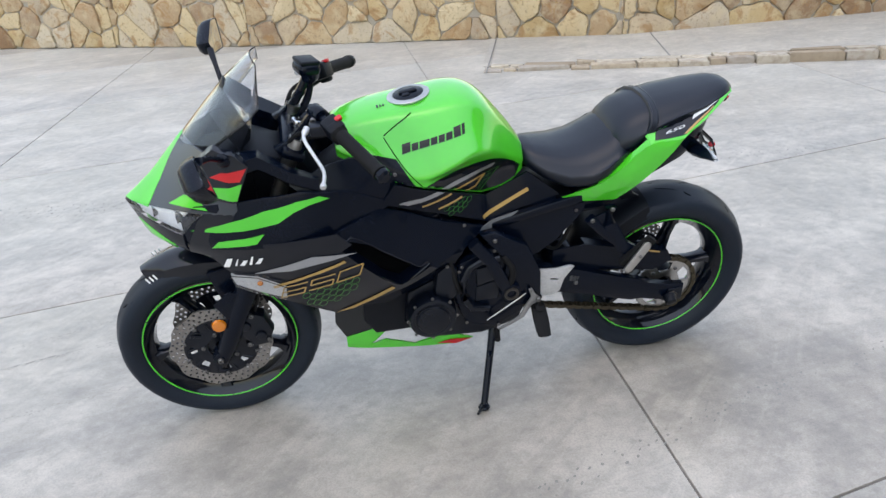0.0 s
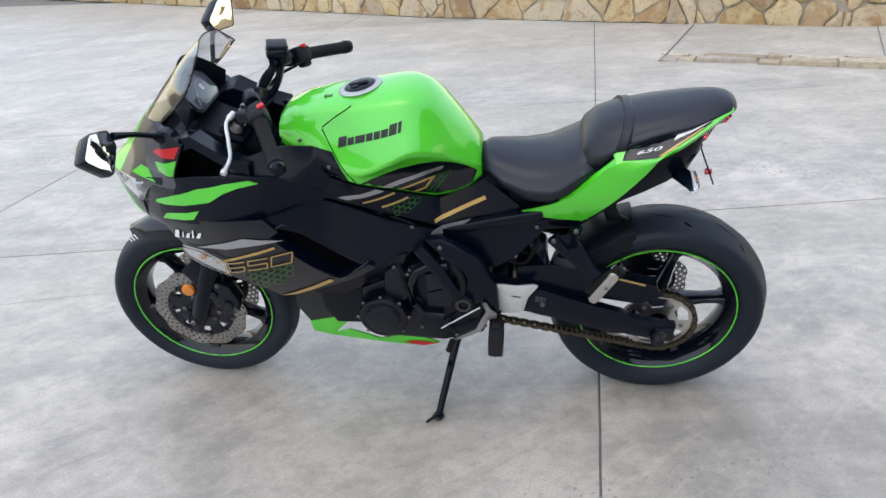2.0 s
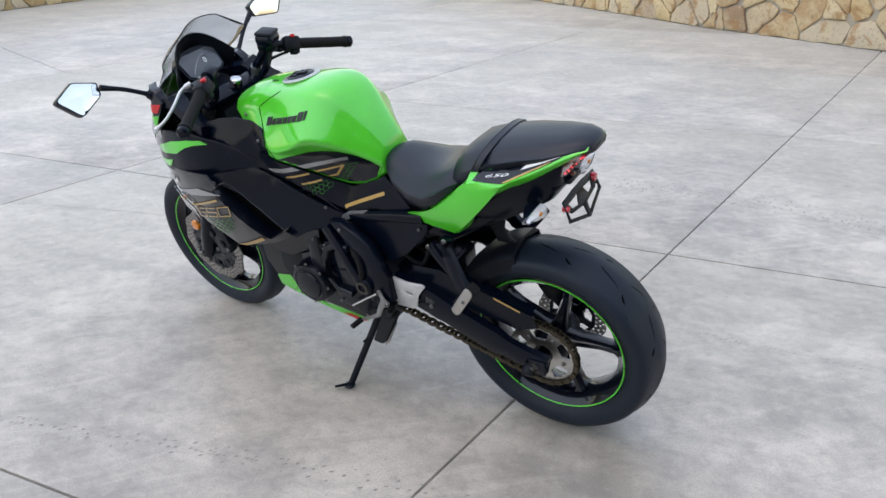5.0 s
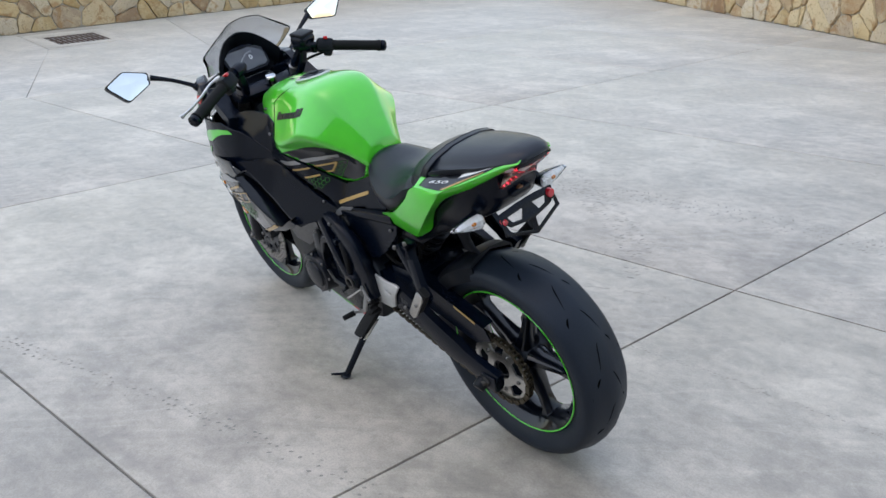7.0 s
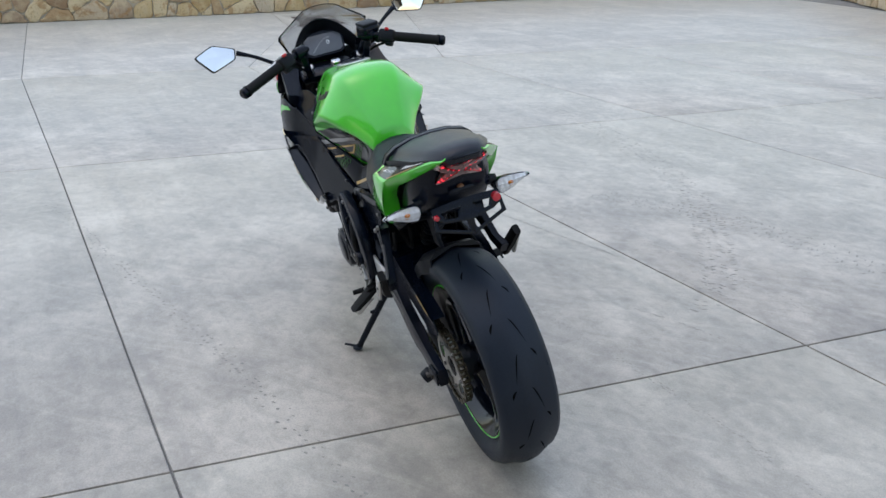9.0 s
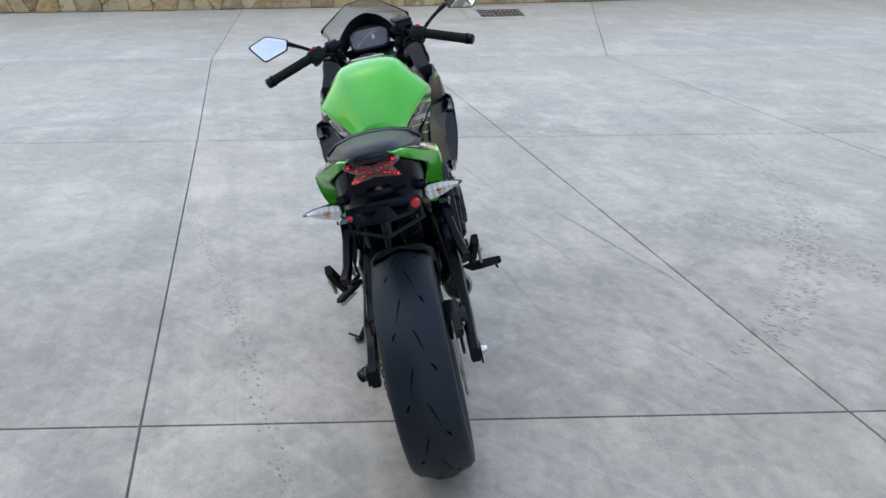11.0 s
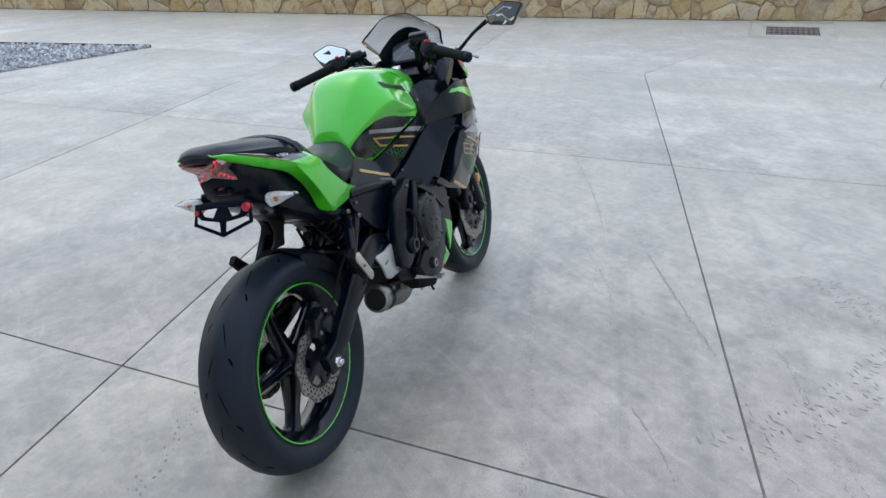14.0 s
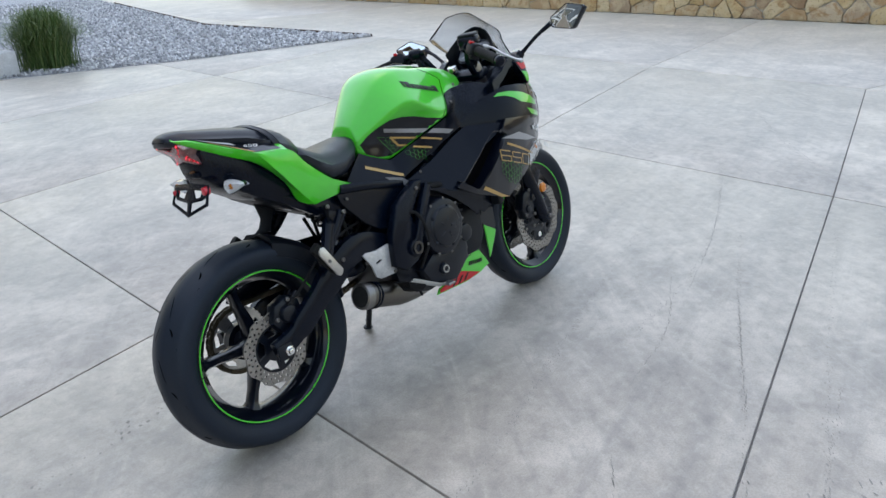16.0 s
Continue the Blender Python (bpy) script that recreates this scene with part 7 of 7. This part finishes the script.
walkway = tagged(new("raised_walk"), "raised concrete walk with a kerb of flat stones", "pavement", kind="structure")
t = bmesh.new()
rows = []
for k in range(9):
    f = k / 8
    p, h = kerb_at(f)
    back = Vector((1.72, 9.35)).lerp(Vector((8.6, 8.85)), f)
    front_ = p + Vector((0.05, 0.26))
    rows.append([(front_.x, front_.y, -0.02), (back.x, back.y, -0.02), (back.x, back.y, h * 0.96), (front_.x, front_.y, h * 0.96)])
loft(t, rows)
part("walk_slab", t, CONCRETE, walkway)
for a, c, z in (((1.27, 7.10), (1.71, 9.0), 0.016), ((3.05, 7.0), (3.42, 8.55), 0.046)):
    d = Vector(c) - Vector(a)
    t = bmesh.new()
    block(t, (d.length, 0.012, 0.008), Matrix.Translation(((a[0] + c[0]) / 2, (a[1] + c[1]) / 2, z)) @ Matrix.Rotation(math.atan2(d.y, d.x), 4, 'Z'), 0.001)
    part("joint_strip", t, JOINT, walkway, "dark slab joint")
rng = random.Random(8)
f = 0.0
while f < 1.0:
    g = min(1.0, f + rng.choice((0.018, 0.027, 0.034, 0.045, 0.06)) * rng.uniform(0.8, 1.2))
    for layer in range(2):
        (p, h), (q, h2) = kerb_at(f + 0.0012 + (0.008 if layer else 0.0)), kerb_at(g - 0.0012 + (0.008 if layer else 0.0))
        n = Vector((0.24, 0.97))
        d0, d1 = (0.0, 0.13 + rng.uniform(-0.02, 0.02)) if layer == 0 else (0.145, 0.27)
        wob = [rng.uniform(-0.045, 0.04) for _ in range(8)]
        up0 = rng.uniform(-0.006, 0.018)
        t = bmesh.new()
        ring = [(p + n * (d0 + wob[0])), (q + n * (d0 + wob[1])), (q + n * (d1 + wob[2])), (p + n * (d1 + wob[3]))]
        c = sum(ring, Vector((0, 0))) / 4
        loft(t, [[(v.x, v.y, -0.02) for v in ring], [(v.x, v.y, (h + h2) / 2 + up0 - 0.008) for v in ring], [((v.x - c.x) * 0.92 + c.x, (v.y - c.y) * 0.9 + c.y, (h + h2) / 2 + up0) for v in ring]])
        part("kerb_stone", t, KERB, walkway)
    f = g

# ---- dirt left by tyres: rows of short dabs ----
DAB = plain("tyre_dirt", (0.275, 0.262, 0.237), 0.7, grain=80, vary=0.3)
rng = random.Random(31)
verts, faces = [], []


def dab(x, y, lx, ly, turn):
    n = len(verts)
    c, s_ = math.cos(turn), math.sin(turn)
    k = 7
    for i in range(k):
        w = 2 * math.pi * i / k
        r = rng.uniform(0.6, 1.1)
        u, v = lx * r * math.cos(w), ly * r * math.sin(w)
        verts.append((x + u * c - v * s_, y + u * s_ + v * c, 0.0012))
    faces.append(tuple(range(n, n + k)))


def trail(points, gap, lx, ly, tilt, wobble=0.012, miss=0.25):
    path = smooth_path([(*p, 0) for p in points], 40)
    d = 0.0
    for a, b in zip(path, path[1:]):
        d += (b - a).length
        if d > gap:
            d = 0.0
            if rng.random() > miss:
                w = math.atan2(b.y - a.y, b.x - a.x)
                dab(a.x + rng.gauss(0, wobble), a.y + rng.gauss(0, wobble), lx * rng.uniform(0.5, 1.1), ly * rng.uniform(0.5, 1.1), w + tilt)


for off, gap, miss in ((0.0, 0.020, 0.2), (0.028, 0.026, 0.4), (-0.03, 0.04, 0.6)):
    trail([(-1.6, 0.60 + off), (-0.62, 1.06 + off), (0.05, 1.38 + off), (0.5, 1.58 + off), (1.1, 1.82 + off), (1.8, 2.06 + off), (2.6, 2.3 + off)], gap, 0.009, 0.0055, 0.5, 0.005, miss)
# chevron prints of a wide tyre, where two tracks cross
for line in ([(-3.2, 4.1), (-2.3, 4.25), (-1.48, 4.2), (-0.93, 4.12), (-0.39, 3.92), (0.15, 3.63), (0.5, 3.35)], [(-0.9, 3.55), (-0.47, 3.93), (-0.15, 4.12), (0.18, 4.23), (0.72, 4.36), (1.3, 4.42), (1.96, 4.2), (3.0, 4.05)]):
    for off, tilt in ((-0.05, 1.15), (0.0, -1.15), (0.05, 1.15), (0.11, -1.15)):
        trail([(x, y + off) for x, y in line], 0.028, 0.019, 0.0050, tilt, 0.007, 0.30)
# thin dotted lines of narrow tyres
for line in ([(-0.24, 2.53), (0.41, 2.76), (0.84, 2.89), (1.5, 3.05), (2.4, 3.2)], [(-0.43, 3.45), (0.19, 3.62), (0.68, 3.76), (1.4, 3.95)], [(-2.73, 1.89), (-1.75, 2.36), (-1.02, 2.62), (-0.3, 2.75)],
             [(-4.17, 1.5), (-3.43, 1.99), (-2.86, 2.51), (-2.5, 3.1)], [(-1.5, 2.6), (-0.8, 2.92), (-0.05, 3.29), (0.6, 3.6)], [(-1.8, 2.95), (-0.89, 3.25), (-0.13, 3.51), (0.6, 3.8)], [(-1.2, 2.2), (-0.47, 2.44), (0.06, 2.62), (0.5, 2.78)]):
    for off in (-0.006, 0.006):
        trail([(x, y + off) for x, y in line], 0.012, 0.008, 0.0022, 0.35, 0.003, 0.45)
for line in ([(-2.88, 1.8), (-1.99, 2.25), (-1.32, 2.53), (-0.75, 2.72)], [(-0.86, 2.89), (-0.48, 3.08), (-0.05, 3.3)], [(-4.06, 1.55), (-3.3, 2.13), (-2.92, 2.46)], [(-0.82, 2.6), (-0.4, 2.82), (0.04, 2.93)], [(0.39, 3.09), (0.57, 3.22), (0.8, 3.33)]):
    trail(line, 0.010, 0.014, 0.0020, 0.1, 0.002, 0.25)
mesh = bpy.data.meshes.new("tyre_dirt")
mesh.from_pydata(verts, [], faces)
mesh.materials.append(DAB)
tagged(new("tyre_dirt", mesh), "faint dirty tyre prints on the concrete", "stain", kind="stuff")

# ---- house behind the yard, seen in the mirrors ----
STUCCO = plain("tan_stucco", (0.30, 0.26, 0.21), 0.9, grain=40, bump=0.4, size=0.004)
PANE = plain("dark_window_glass", (0.02, 0.025, 0.03), 0.06, 0, 0.5, vary=0.1)
house = tagged(new("house"), "tan stucco house with white-barred windows", "house")
house.matrix_basis = Matrix.Translation((4.6, 1.25, 0))
t = bmesh.new()
block(t, (10.0, 12.0, 3.3), Matrix.Translation((5.0, -6.0, 1.65)), 0.02)
part("wall", t, STUCCO, house)
t = bmesh.new()
loft(t, [[(x, y, z) for x, y in ((x0, y0), (x1, y0), (x1, y1), (x0, y1))] for x0, x1, y0, y1, z in ((-0.55, 10.5, -12.5, 0.45, 3.31), (-0.55, 10.5, -12.5, 0.45, 3.43), (3.2, 7.0, -6.6, -5.4, 4.25))])
part("roof", t, plain("brown_roof", (0.12, 0.09, 0.07), 0.8), house)


def house_window(m, wide, foot, head):
    """A white-barred window; its outer face looks along -y before the turn m."""
    w, mid, tall = wide / 2, (foot + head) / 2, head - foot
    t = bmesh.new()
    block(t, (wide, 0.06, tall), m @ Matrix.Translation((0, -0.02, mid)), 0.01)
    window = part("window", t, PANE, house)
    t = bmesh.new()
    slab_plate(t, [(-w - 0.08, foot - 0.08), (w + 0.08, foot - 0.08), (w + 0.08, head + 0.08), (-w - 0.08, head + 0.08)], "y", -0.10, 0.0, 0.01, [[(-w + 0.02, foot + 0.02), (w - 0.02, foot + 0.02), (w - 0.02, head - 0.02), (-w + 0.02, head - 0.02)]])
    t.transform(m)
    part("window_frame", t, WHITE, window)
    for size, at in (((wide, 0.05, 0.07), (0, -0.06, mid + tall * 0.2)), ((0.07, 0.05, tall), (0, -0.062, mid))):
        t = bmesh.new()
        block(t, size, m @ Matrix.Translation(at), 0.006)
        part("muntin", t, WHITE, window)


west = Matrix.Rotation(radians(-90), 4, 'Z')
house_window(Matrix.Translation((0, -2.0, 0)) @ west, 3.5, 0.12, 3.05)
for k in range(2):
    house_window(Matrix.Translation((0, -6.0 - 3.2 * k, 0)) @ west, 2.0, 0.9, 2.4)
for k in range(3):
    house_window(Matrix.Translation((1.8 + 3.0 * k, 0, 0)) @ Matrix.Rotation(radians(180), 4, 'Z'), 2.0, 0.9, 2.4)


# ---- stone walls ----
def clip(poly, a, n):
    """Keeps the part of a flat outline on the side of a against n."""
    out = []
    for k in range(len(poly)):
        p, q = poly[k - 1], poly[k]
        dp, dq = (p - a).dot(n), (q - a).dot(n)
        if dp * dq < 0:
            out.append(p + (q - p) * (dp / (dp - dq)))
        if dq <= 0:
            out.append(q)
    return out


def stone_cells(length, height, size, seed):
    """Random many-sided cells that fill a strip."""
    rng = random.Random(seed)
    rows = max(1, round(height / size))
    seeds = []
    for r in range(rows):
        x = rng.uniform(-size, 0)
        while x < length + size:
            seeds.append(Vector((x, (r + 0.5 + rng.uniform(-0.44, 0.44)) * height / rows)))
            x += size * rng.choice((0.45, 0.7, 1.0, 1.5, 2.1))
    for s in seeds:
        cell = [Vector((0, 0)), Vector((length, 0)), Vector((length, height)), Vector((0, height))]
        for o in seeds:
            if o is not s and (o - s).length < size * 3.2:
                cell = clip(cell, (o + s) / 2, (o - s).normalized())
                if len(cell) < 3:
                    break
        if len(cell) >= 3:
            yield cell, rng


def stone_mesh(cell, rng, gap, depth):
    c = sum(cell, Vector((0, 0))) / len(cell)
    pts = []
    for k in range(len(cell)):
        p, q = cell[k], cell[(k + 1) % len(cell)]
        if (q - p).length < 0.05:
            continue
        pts += [p.lerp(q, f) + Vector((rng.uniform(-w, w), rng.uniform(-w, w))) for f, w in ((0.12, 0.006), (0.34, 0.012), (0.62, 0.013), (0.86, 0.006))]
    if len(pts) < 6:
        return None
    r = max((p - c).length for p in pts)
    t = bmesh.new()
    rings = []
    for inset, y in ((gap, 0.0), (gap, 0.6 * depth), (gap + 0.005, 0.9 * depth), (gap + 0.022, depth)):
        ring = []
        for p in pts:
            d = p - c
            q = c + d * max(0.25, 1 - inset / max(0.03, d.length))
            ring.append((q.x, -y + (rng.uniform(-0.005, 0.005) if y > 0 else 0), q.y))
        rings.append(ring)
    loft(t, rings, caps=False)
    top = t.verts.new((c.x, -depth * rng.uniform(0.96, 1.12), c.y))
    t.verts.ensure_lookup_table()
    n = len(pts)
    last = [t.verts[3 * n + k] for k in range(n)]
    for k in range(n):
        t.faces.new((last[k], last[(k + 1) % n], top))
    return t


def stone_wall(name, a, c, height, seed, label, size=0.42):
    """A wall of rough stones in mortar, from a to c; its face looks to the right of that way."""
    a, c = Vector((*a, 0)), Vector((*c, 0))
    d = c - a
    m = Matrix.Translation(a) @ Matrix.Rotation(math.atan2(d.y, d.x), 4, 'Z')
    wall = tagged(new(name), label, "wall", kind="structure")
    wall.matrix_basis = m
    t = bmesh.new()
    block(t, (d.length + 0.1, 0.45, height), Matrix.Translation((d.length / 2, 0.225, height / 2)), 0.01)
    part("mortar_core", t, MORTAR, wall, "grey mortar")
    for cell, rng in stone_cells(d.length, height, size, seed):
        t = stone_mesh(cell, rng, rng.uniform(0.006, 0.014), rng.uniform(0.015, 0.055))
        if t:
            part("stone", t, STONE, wall, sharp=32)
    t = bmesh.new()
    block(t, (d.length + 0.16, 0.55, 0.09), Matrix.Translation((d.length / 2, 0.22, height + 0.045)), 0.02)
    part("coping", t, STONE, wall, "flat stone coping")
    return wall


stone_wall("wall_west", (-9.2, -15.0), (-10.92, 1.5), 1.35, 3, "retaining wall of tan and brown field stone", 0.30)
stone_wall("wall_west_far", (-10.92, 1.5), (-13.6, 15.6), 1.35, 5, "retaining wall of tan and brown field stone", 0.30)
stone_wall("wall_north", (-13.6, 15.3), (-3.2, 10.85), 1.35, 7, "retaining wall of golden field stone in grey mortar", 0.30)
stone_wall("wall_north_bend", (-3.2, 10.85), (-1.3, 10.03), 1.35, 8, "retaining wall of golden field stone in grey mortar", 0.30)
stone_wall("wall_north_mid", (-1.3, 10.03), (1.75, 9.15), 1.35, 9, "retaining wall of golden field stone in grey mortar", 0.30)
stone_wall("wall_north_step", (1.75, 9.15), (3.1, 8.55), 1.35, 10, "retaining wall of golden field stone in grey mortar", 0.30)
stone_wall("wall_north_east", (3.1, 8.55), (8.5, 8.2), 1.35, 11, "retaining wall of golden field stone in grey mortar", 0.30)
